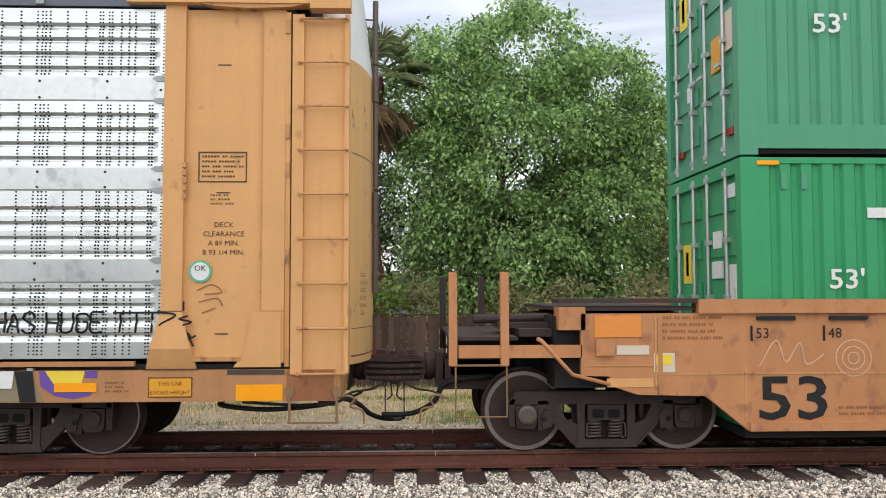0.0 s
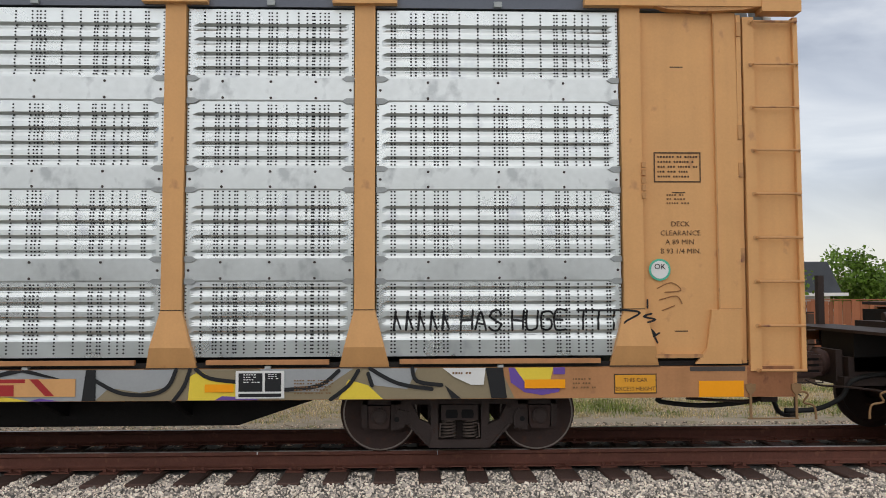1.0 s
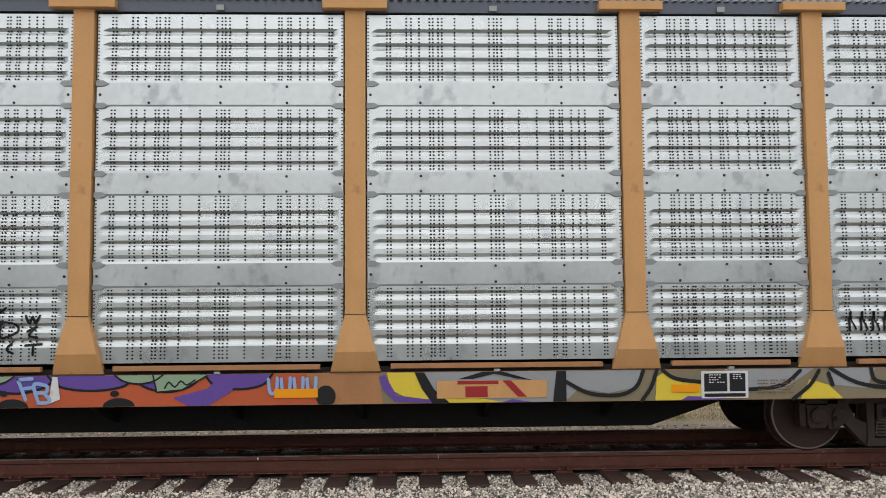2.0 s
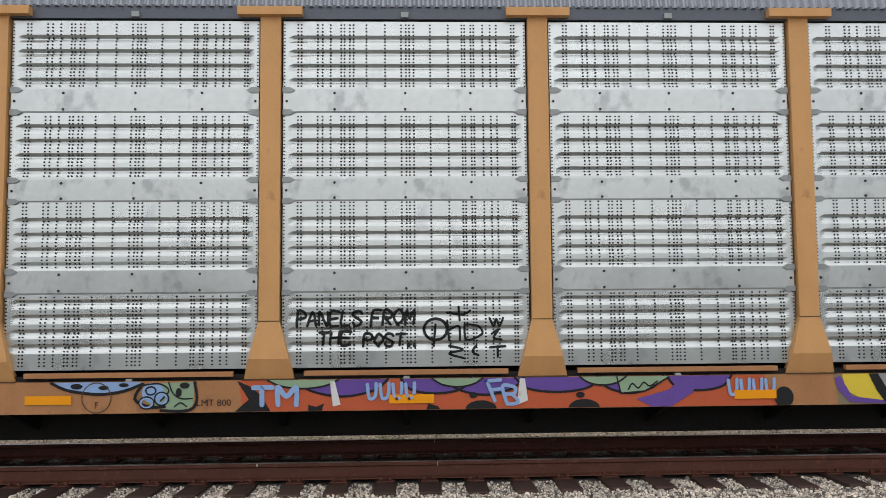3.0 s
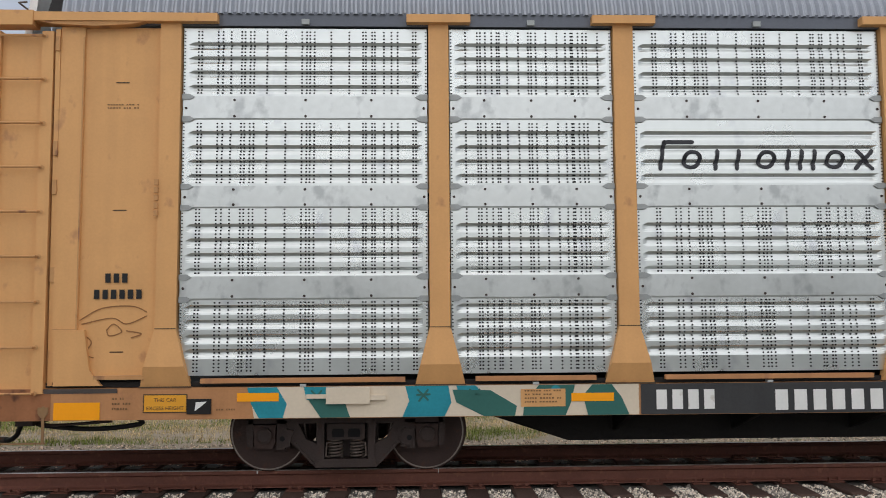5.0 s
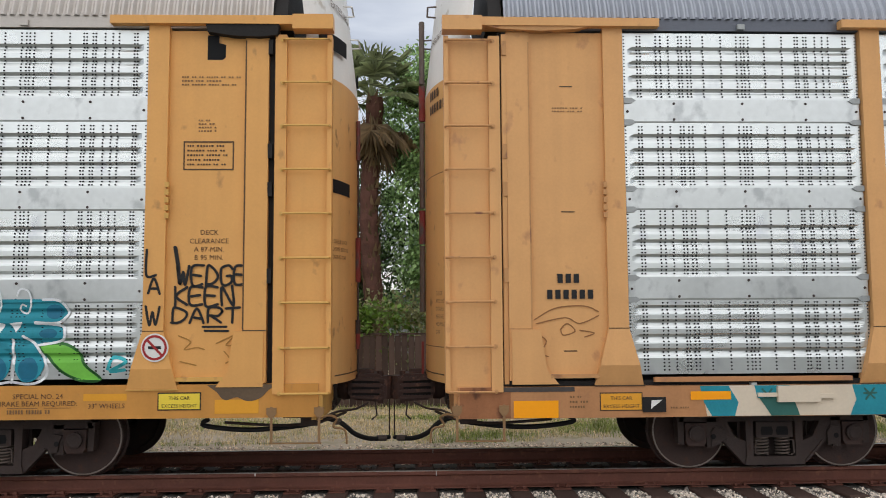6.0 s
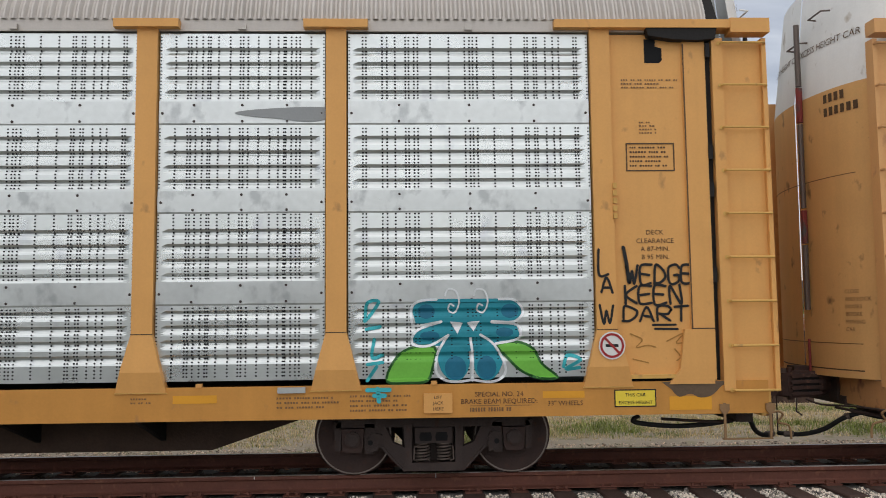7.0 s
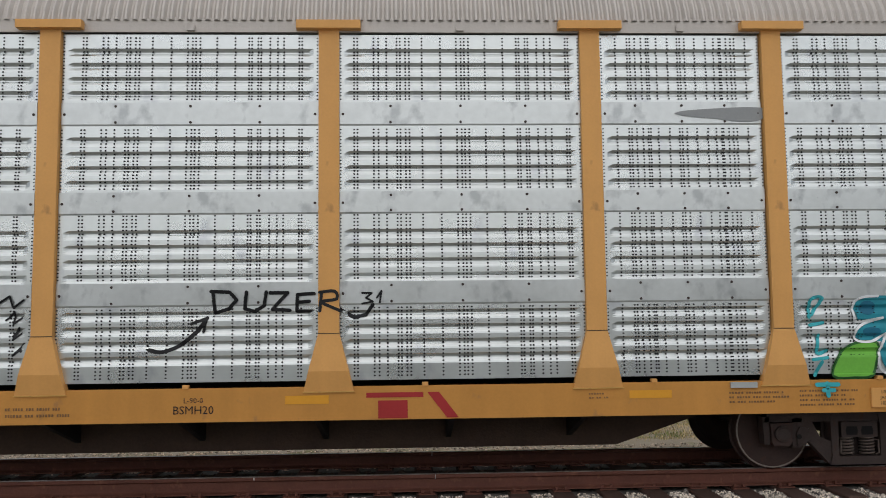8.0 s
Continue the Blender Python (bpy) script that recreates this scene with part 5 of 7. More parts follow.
def fence(name, label, material, x0, x1, y0, y1, z0, z1, width, gap, seed):
    """Upright boards on two rails and posts, each board its own piece."""
    f = thing(name, label, "fence", (0, 0, 0))
    rng = random.Random(seed)
    length = math.hypot(x1 - x0, y1 - y0)
    turn = math.atan2(y1 - y0, x1 - x0)
    meshes = []
    for v in range(4):
        bm = bmesh.new()
        h = z1 - z0 + rng.uniform(-0.03, 0.02)
        a = rng.uniform(0, 0.02)
        prism(bm, [(0, 0), (width, 0), (width, h - a), (width - 0.02, h), (0.02, h), (0, h - rng.uniform(0, 0.02))], -0.01, 0.01)
        meshes.append(finish(bm, "board", material))
    u = 0.0
    while u < length:
        b = part("board", meshes[rng.randrange(4)], material, f)
        b.matrix_basis = pose(x0 + u * math.cos(turn), y0 + u * math.sin(turn), z0 + rng.uniform(-0.015, 0.015), rng.uniform(-0.6, 0.6), rng.uniform(-0.6, 0.6), math.degrees(turn) + rng.uniform(-1, 1))
        u += width + gap
    for z, y, w, hh in ((z0 + 0.3, 0.02, 0.05, 0.09), (z1 - 0.25, 0.02, 0.05, 0.09), (z1 + 0.012, -0.03, 0.11, 0.035)):
        bm = bmesh.new()
        box(bm, 0, length, y, y + w, z, z + hh)
        r = part("fence_rail", bm, material, f)
        r.matrix_basis = pose(x0, y0, 0, 0, 0, math.degrees(turn))
    u = 0.0
    while u < length:
        bm = bmesh.new()
        box(bm, -0.045, 0.045, 0.075, 0.165, z0 - 0.05, z1 - 0.02)
        p = part("fence_post", bm, material, f)
        p.matrix_basis = pose(x0 + u * math.cos(turn), y0 + u * math.sin(turn), 0, 0, 0, math.degrees(turn))
        u += 2.4
    return f


def leaves(points, outs, size, rng, material, name="crown", droop=0.5, per=7, spread=0.22, slim=0.36):
    """Small folded leaves in sprays round the points."""
    n = len(points) * per
    p = np.repeat(points, per, 0) + rng.normal(0, spread, (n, 3))
    d = np.repeat(outs, per, 0) * 0.7 + rng.normal(0, 0.6, (n, 3)) + np.array((0, 0, -droop))
    d /= np.linalg.norm(d, axis=1)[:, None]
    s = np.cross(d, rng.normal(0, 1, (n, 3)) * 0.5 + np.array((0, 0, 1.0)))
    s /= np.linalg.norm(s, axis=1)[:, None] + 1e-9
    u = np.cross(s, d)
    L = size * rng.uniform(0.6, 1.35, (n, 1))
    w = L * slim
    tip = p + d * L
    mid = p + d * L * 0.45 - u * L * 0.06
    v = np.stack([p, mid + s * w + u * L * 0.08, tip - u * L * 0.05, mid - s * w + u * L * 0.08], 1).reshape(-1, 3)
    k = np.arange(n)[:, None] * 4
    f = np.concatenate([k + np.array([[0, 1, 2]]), k + np.array([[0, 2, 3]])], 0)
    return raw(name, v.tolist(), f.tolist(), material)


def crown_points(balls, count, rng, core=0.45, clump=0.55, share=16):
    """Places for sprays: domed clumps set in the outer parts of (x, y, z, rx, ry, rz) balls."""
    vol = np.array([b[3] * b[4] * b[5] for b in balls]) ** 0.7
    n = max(8, count // share)
    pick = rng.choice(len(balls), n, p=vol / vol.sum())
    d = rng.normal(size=(n, 3))
    d /= np.linalg.norm(d, axis=1)[:, None]
    rad = core + (1 - core) * rng.uniform(0, 1, n) ** 0.4
    b = np.array(balls)[pick]
    mid = b[:, :3] + d * b[:, 3:] * rad[:, None]
    size = clump * rng.uniform(0.6, 1.3, n)
    which = rng.integers(0, n, count)
    e = rng.normal(size=(count, 3)) + d[which] * 0.8 + np.array((0, -0.2, 0.55))
    e /= np.linalg.norm(e, axis=1)[:, None]
    p = mid[which] + e * size[which][:, None] * np.array((1.0, 1.0, 0.72)) * rng.uniform(0.55, 1.0, (count, 1))
    return p, e


def limbs(bm, base, top, r, rng, spread, levels=2, n=4):
    """A tapered trunk or limb that forks upwards."""
    base, top = Vector(base), Vector(top)
    mid = (base + top) / 2 + Vector((rng.uniform(-1, 1), rng.uniform(-1, 1), 0)) * 0.08 * (top - base).length
    pts = smooth_line([tuple(base), tuple(mid), tuple(top)], 4)
    tube(bm, pts, [r * (1 - 0.6 * i / (len(pts) - 1)) for i in range(len(pts))], 8)
    if levels:
        for _ in range(n):
            t = rng.uniform(0.45, 1.0)
            p = Vector(pts[int(t * (len(pts) - 1))])
            q = p + Vector((rng.uniform(-1, 1) * spread, rng.uniform(-1, 1) * spread, rng.uniform(0.4, 1.0) * spread))
            limbs(bm, p, q, r * 0.45, rng, spread * 0.6, levels - 1, n)


def tree(label, balls, trunks, count, size, material, seed, category="tree", name="tree", per=7, droop=0.5, spread=0.22, core=0.45, slim=0.36, clump=0.55, share=16):
    t = thing(name, label, category)
    rng, rr = np.random.default_rng(seed), random.Random(seed)
    bm = bmesh.new()
    for base, top, r, sp in trunks:
        limbs(bm, base, top, r, rr, sp)
    part("trunk", bm, BARK, t, "grey-brown forked trunk and limbs", smooth=True)
    p, d = crown_points(balls, count, rng, core, clump, share)
    part("crown", leaves(p, d, size, rng, material, droop=droop, per=per, spread=spread, slim=slim), material, t)
    return t


def build_palm(x, y, z0, ztop):
    t = thing("palm_tree", "tall fan palm with a shaggy brown trunk behind the fence", "palm tree", (x, y, 0))
    rng = random.Random(12)
    bm = bmesh.new()
    n = 26
    tube(bm, [(0.08 * math.sin(k * 0.3), 0, z0 + (ztop - z0) * k / n) for k in range(n + 1)], [0.26 + 0.03 * (k % 2) - 0.04 * k / n for k in range(n + 1)], 14)
    trunk = part("trunk", bm, PALM_BARK, t)
    # old leaf bases
    verts, faces = [], []
    for k in range(420):
        a, z = rng.uniform(0, 6.28), rng.uniform(z0 + 0.4, ztop)
        d, s = Vector((math.cos(a), math.sin(a), 0)), Vector((-math.sin(a), math.cos(a), 0))
        p = d * 0.23 + Vector((0, 0, z))
        w, h = rng.uniform(0.03, 0.07), rng.uniform(0.12, 0.3)
        o = len(verts)
        verts += [tuple(p - s * w), tuple(p + s * w), tuple(p + d * rng.uniform(0.04, 0.14) + Vector((0, 0, h)) + s * rng.uniform(-0.05, 0.05))]
        faces.append((o, o + 1, o + 2))
    tagged(part("leaf_base_fringe", raw("leaf_base_fringe", verts, faces, LEAF_DRY), LEAF_DRY, t), kind="stuff")
    for dry, count in ((False, 40), (True, 22)):
        for k in range(count):
            verts, faces = [], []
            az = k * 2.399 + rng.uniform(-0.2, 0.2)
            el = rng.uniform(-0.15, 1.25) if not dry else rng.uniform(-1.35, -0.6)
            d = Vector((math.cos(az) * math.cos(el), math.sin(az) * math.cos(el), math.sin(el)))
            s = Vector((-math.sin(az), math.cos(az), 0))
            u = s.cross(d) * -1
            root, L = Vector((0, 0, ztop - (0.35 if dry else 0.0))), rng.uniform(0.7, 1.15)
            hub = root + d * L
            w = 0.02
            verts += [tuple(root - s * w), tuple(root + s * w), tuple(hub + s * w * 0.6), tuple(hub - s * w * 0.6)]
            faces.append((0, 1, 2, 3))
            for j in range(17):
                a = (j / 16 - 0.5) * 3.4
                dd = (d * math.cos(a) + s * math.sin(a)).normalized()
                q = Vector((-dd.y, dd.x, 0.3)).normalized() * 0.026
                ln = rng.uniform(0.62, 0.85) * (1 - 0.25 * abs(a) / 1.7)
                m, e = hub + dd * ln * 0.6, hub + dd * ln + Vector((0, 0, -0.26 * ln - (0.1 if dry else 0)))
                o = len(verts)
                verts += [tuple(hub), tuple(m - q), tuple(e), tuple(m + q)]
                faces += [(o, o + 1, o + 2), (o, o + 2, o + 3)]
            mm = LEAF_DRY if dry else LEAF_PALM
            part("frond", raw("frond", verts, faces, mm), mm, t, "drooping dry brown frond" if dry else "")
    return t


def build_house():
    h = thing("house", "single-storey house with a dark grey shingle roof and a skylight panel", "house", (18.6, 42.0, -0.3))
    bm = bmesh.new()
    box(bm, -8, 2.2, 0, 9, 0, 2.0)
    part("wall", bm, STUCCO, h)
    bm = bmesh.new()
    prism(bm, [(-8.3, 1.95), (2.6, 1.95), (1.9, 3.5), (-7.8, 3.5)], -0.4, 0.15)
    rf = part("roof", bm, SHINGLE, h, "steep dark grey shingle roof")
    for k in range(9):
        bm = bmesh.new()
        z = 2.0 + k * 0.165
        box(bm, -8.25 + 0.05 * k, 2.55 - 0.076 * k, -0.42, -0.395, z, z + 0.012)
        part("shingle_course", bm, SHINGLE, rf)
    bm = bmesh.new()
    box(bm, -8.4, 2.8, -0.65, 0.0, 1.80, 1.96)
    part("gutter", bm, WHITE, h)
    bm = bmesh.new()
    box(bm, -3.0, 0.4, -0.50, -0.42, 2.2, 3.1)
    sk = part("skylight", bm, PANELGLASS, h, "pale glazed roof panel")
    bm = bmesh.new()
    for a, b, c, d in ((-3.05, 0.45, 2.14, 2.20), (-3.05, 0.45, 3.10, 3.16), (-3.05, -2.98, 2.2, 3.1), (0.38, 0.45, 2.2, 3.1)):
        box(bm, a, b, -0.52, -0.41, c, d)
    part("skylight_frame", bm, STUCCO, sk)
    for x in (-6.5, 0.5):
        bm = bmesh.new()
        box(bm, x, x + 1.2, -0.06, 0.05, 0.95, 2.0)
        part("window", bm, PANELGLASS, h)
    # a paler house seen low between the trunks
    g = thing("house", "low pale house with a shallow roof behind the trees", "house", (5.5, 34.0, -0.3))
    bm = bmesh.new()
    box(bm, -9, 7, 0, 7, 0, 2.0)
    part("wall", bm, STUCCO, g)
    bm = bmesh.new()
    prism(bm, [(-0.6, 2.0), (7.6, 2.0), (3.5, 2.9)], -9.5, 7.5, "x")
    part("roof", bm, SHINGLE, g)
    bm = bmesh.new()
    box(bm, -9.5, 7.5, -0.68, -0.6, 1.88, 2.04)
    part("fascia", bm, WHITE, g)
    for x in (-7, -3, 1, 4.5):
        bm = bmesh.new()
        box(bm, x, x + 1.3, -0.05, 0.05, 0.7, 1.7)
        part("window", bm, PANELGLASS, g)


build_grass()
fence("board_fence", "weathered dark brown board fence behind the tracks", FENCE, -12.0, 9.3, 19.6, 19.6, -0.42, 1.22, 0.135, 0.012, 2)
fence("redwood_fence", "newer reddish wooden board fence farther off", REDWOOD, 9.2, 26.0, 30.0, 31.0, -0.4, 1.40, 0.16, 0.01, 3)
build_palm(-1.08, 23.0, -0.4, 7.6)
tree("large broad-leaved green tree with drooping leafy sprays behind the fence",
     [(0.95, 24.0, 7.35, 1.5, 1.6, 1.8), (3.2, 24.0, 8.2, 1.7, 1.8, 1.6), (5.2, 24.0, 7.0, 1.6, 1.7, 1.6), (6.4, 24.2, 5.8, 1.0, 1.4, 1.7), (2.9, 24.0, 5.4, 2.7, 2.2, 2.2), (0.7, 24.0, 4.8, 1.1, 1.5, 2.1),
      (5.2, 24.0, 4.3, 1.8, 1.8, 1.9), (2.8, 23.8, 2.9, 2.6, 1.8, 1.5), (0.7, 23.8, 2.4, 0.9, 1.3, 1.4), (5.4, 23.9, 2.5, 1.3, 1.4, 1.2), (3.7, 23.5, 2.0, 1.5, 1.0, 1.1), (1.9, 23.5, 1.9, 1.3, 1.0, 1.0)],
     [((2.4, 24.2, -0.4), (2.6, 24.2, 5.0), 0.24, 2.0), ((1.7, 24.4, -0.4), (0.9, 24.3, 4.6), 0.16, 1.5), ((3.2, 24.4, -0.4), (4.6, 24.2, 5.2), 0.18, 1.8)],
     19000, 0.14, LEAF, 21, spread=0.14, droop=0.8, core=0.45, clump=0.62, share=27, slim=0.30)
tree("small open bush tree with sparse olive leaves and bare twigs", [(7.6, 22.6, 2.4, 1.3, 1.0, 1.6), (8.3, 22.8, 3.2, 1.0, 0.9, 1.0), (7.2, 22.6, 1.2, 1.0, 0.9, 1.2), (8.9, 22.8, 2.2, 0.8, 0.8, 0.9)],
     [((7.6, 22.6, -0.4), (7.7, 22.6, 2.8), 0.06, 1.3), ((7.9, 22.7, -0.4), (8.7, 22.7, 2.6), 0.05, 1.1), ((7.4, 22.6, -0.4), (6.9, 22.6, 2.4), 0.05, 1.0)],
     850, 0.15, LEAF_OLIVE, 22, category="tree", core=0.2, per=5, spread=0.16, clump=0.35)
tree("light green garden tree beside the house", [(11.2, 31.0, 2.8, 1.6, 1.4, 1.7), (10.1, 31, 4.9, 1.4, 1.4, 1.9), (9.4, 31, 3.4, 1.5, 1.4, 1.7), (12.6, 31.5, 2.2, 1.5, 1.2, 1.1)],
     [((10.6, 31, -0.4), (10.4, 31, 4.2), 0.10, 1.4)], 2100, 0.17, LEAF_BRIGHT, 23)
tree("low rounded green shrub beyond the far fence", [(26.5, 44.0, 2.0, 3.6, 1.6, 1.2), (22.8, 44.5, 2.4, 1.6, 1.2, 1.2), (30.0, 44.5, 1.6, 2.6, 1.4, 1.0)], [((26.5, 44, -0.4), (26.5, 44, 1.4), 0.12, 0.9)], 1600, 0.24, LEAF_BRIGHT, 24, category="shrub", name="shrub")
tree("grey-olive bushy tree beside the palm", [(-4.6, 24.5, 2.6, 1.7, 1.4, 2.0), (-6.2, 24.5, 3.6, 1.9, 1.5, 2.4), (-3.3, 24.0, 1.8, 1.2, 1.2, 1.6), (-5.0, 24.2, 0.9, 2.2, 1.2, 1.2)],
     [((-5, 24.5, -0.4), (-5.2, 24.5, 3.2), 0.10, 1.5), ((-4.2, 24.4, -0.4), (-3.6, 24.3, 2.4), 0.07, 1.0)], 2300, 0.13, LEAF_OLIVE, 25)
tree("broad-leaved green tree behind the palm", [(-2.3, 25.5, 4.4, 1.5, 1.3, 2.2), (-1.2, 25.5, 3.0, 1.4, 1.2, 2.4), (-0.2, 25.4, 4.0, 1.3, 1.2, 2.4), (-1.6, 25.2, 1.4, 1.5, 1.0, 1.4)],
     [((-1.6, 25.6, -0.4), (-1.6, 25.6, 4.0), 0.14, 1.6)], 2700, 0.13, LEAF_DEEP, 26, droop=0.8, spread=0.17, core=0.4, clump=0.6, slim=0.28)
tree("leafy bright green vine on top of the fence", [(-2.35, 19.8, 1.15, 0.75, 0.35, 0.45), (-1.55, 19.8, 1.3, 0.4, 0.3, 0.35), (-0.75, 19.9, 1.3, 0.35, 0.3, 0.25)],
     [((-2.2, 19.9, -0.4), (-2.2, 19.9, 1.2), 0.03, 0.5)], 260, 0.13, LEAF_BRIGHT, 27, category="shrub", name="shrub", spread=0.12)
tree("brownish hedge shrub just behind the fence", [(5.0, 20.6, 1.3, 1.7, 0.5, 0.6), (2.9, 20.6, 1.0, 1.4, 0.5, 0.6), (-0.4, 20.6, 1.1, 1.1, 0.5, 0.8), (6.6, 20.6, 1.1, 1.0, 0.5, 0.6)],
     [((4.5, 20.7, -0.4), (4.5, 20.7, 1.0), 0.05, 0.6)], 1500, 0.11, LEAF_OLIVE, 28, category="shrub", name="shrub", spread=0.14)
for k, x in enumerate((33.0, 35.4, 38.2, 41.0)):
    tree("dark narrow conifer on the skyline", [(x, 70.0, 2.6, 0.55, 0.55, 1.6), (x, 70.0, 1.2, 0.8, 0.8, 1.2)], [((x, 70, -0.4), (x, 70, 3.6), 0.1, 0.3)], 160, 0.4, LEAF_OLIVE, 40 + k, per=6, name="conifer", category="tree")
build_house()


def build_behind():
    """What closes the place behind the camera: a long plain wall with a coping, unseen, added to darken the panels'
    reflections.
    """
    w = thing("reflected_wall", "unseen long plain grey-brown wall added behind the camera to darken the panel reflections", "wall", (0, -24.0, -0.65), kind="structure")
    m = mat("grey_brown_render", (0.10, 0.10, 0.085), 0.9, var=0.2)
    bm = bmesh.new()
    box(bm, -90, 90, -0.15, 0.15, 0, 4.7)
    part("wall_body", bm, m, w)
    bm = bmesh.new()
    box(bm, -90, 90, -0.22, 0.22, 4.7, 4.82)
    part("coping", bm, m, w)


build_behind()


# ---- lettering and graffiti on the cars ----
SILL_FACE = -1.535


def on_panel(z):
    """The y of the ribbed side just in front of the sheet at height z."""
    for z0, z1 in SECTIONS:
        if z0 <= z <= z1:
            prof, _ = panel_profile(z0, z1)
            return side_y(z) + 0.055 + float(np.interp(z, [p[0] for p in prof], [p[1] for p in prof])) - 0.0075
    return side_y(z) + 0.03


def drape(bm, y_of, lift=0.0):
    """Lay a flat painting onto the ribbed side."""
    for v in bm.verts:
        v.co.y = y_of(v.co.z) - lift
    return bm


def fill(bm, pts, dz=0.008):
    """A painted area in thin level strips, so that it can follow the ribs."""
    zs = [p[1] for p in pts]
    k = max(1, int((max(zs) - min(zs)) / dz))

    def span(z):
        xs = []
        for (a, b), (c, d) in zip(pts, pts[1:] + pts[:1]):
            if (b <= z) != (d <= z):
                xs.append(a + (c - a) * (z - b) / (d - b))
        return (min(xs), max(xs)) if xs else None

    for i in range(k):
        z0, z1 = (min(zs) + (max(zs) - min(zs)) * q / k for q in (i, i + 1))
        a, b = span(z0 + 1e-4), span(z1 - 1e-4)
        if a and b:
            bm.faces.new([bm.verts.new((x, 0, z)) for x, z in ((a[0], z0), (a[1], z0), (b[1], z1), (b[0], z1))])


def oval(x, z, rx, rz, turn=0.0, n=28):
    c, s = math.cos(turn), math.sin(turn)
    return [(x + rx * math.cos(t) * c - rz * math.sin(t) * s, z + rx * math.cos(t) * s + rz * math.sin(t) * c) for t in (2 * math.pi * k / n for k in range(n))]


def paint(car, material, areas, layer, name="graffiti", label="", face=SILL_FACE):
    """Flat painted areas on a plane that faces -y."""
    for k, pts in enumerate(areas):
        bm = bmesh.new()
        blob(bm, pts, face - 0.003 - 0.0022 * layer - 0.00025 * (k % 4))
        ob = part(name, bm, material, car, label)
    return ob


def lines(car, material, runs, width, layer, name="graffiti", label="", face=SILL_FACE):
    bm = bmesh.new()
    for r in runs:
        stroke(bm, r, width, face - 0.003 - 0.0022 * layer)
    return part(name, bm, material, car, label)


def rect(x0, x1, z0, z1):
    return [(x0, z0), (x1, z0), (x1, z1), (x0, z1)]


def clipped(pts, lo=0.66, hi=0.972):
    return [(x, min(max(z, lo), hi)) for x, z in pts]


def sign(car, x0, x1, z0, z1, face_mat, texts, ink=BLACK, face=SILL_FACE):
    """A small plate with a dark border and lines of words."""
    bm = bmesh.new()
    box(bm, x0 - 0.012, x1 + 0.012, face - 0.004, face + 0.002, z0 - 0.012, z1 + 0.012)
    p = part("sign", bm, ink, car, "small bordered sign plate")
    bm = bmesh.new()
    box(bm, x0, x1, face - 0.007, face - 0.003, z0, z1)
    part("sign_face", bm, face_mat, p)
    step = (z1 - z0) / len(texts)
    for k, t in enumerate(texts):
        words(t, step * 0.46, ink, (x0 + x1) / 2, face - 0.010, z1 - step * (k + 0.78), p)


def mark_bars(car, text_len, x, z, height, material, face, width):
    """A registration mark as plain bars, one to a character."""
    for k in range(text_len):
        bm = bmesh.new()
        u = x + k * width
        quad(bm, u, u + width * 0.66, z, z + height, face - 0.005)
        part("registration_bar", bm, material, car)


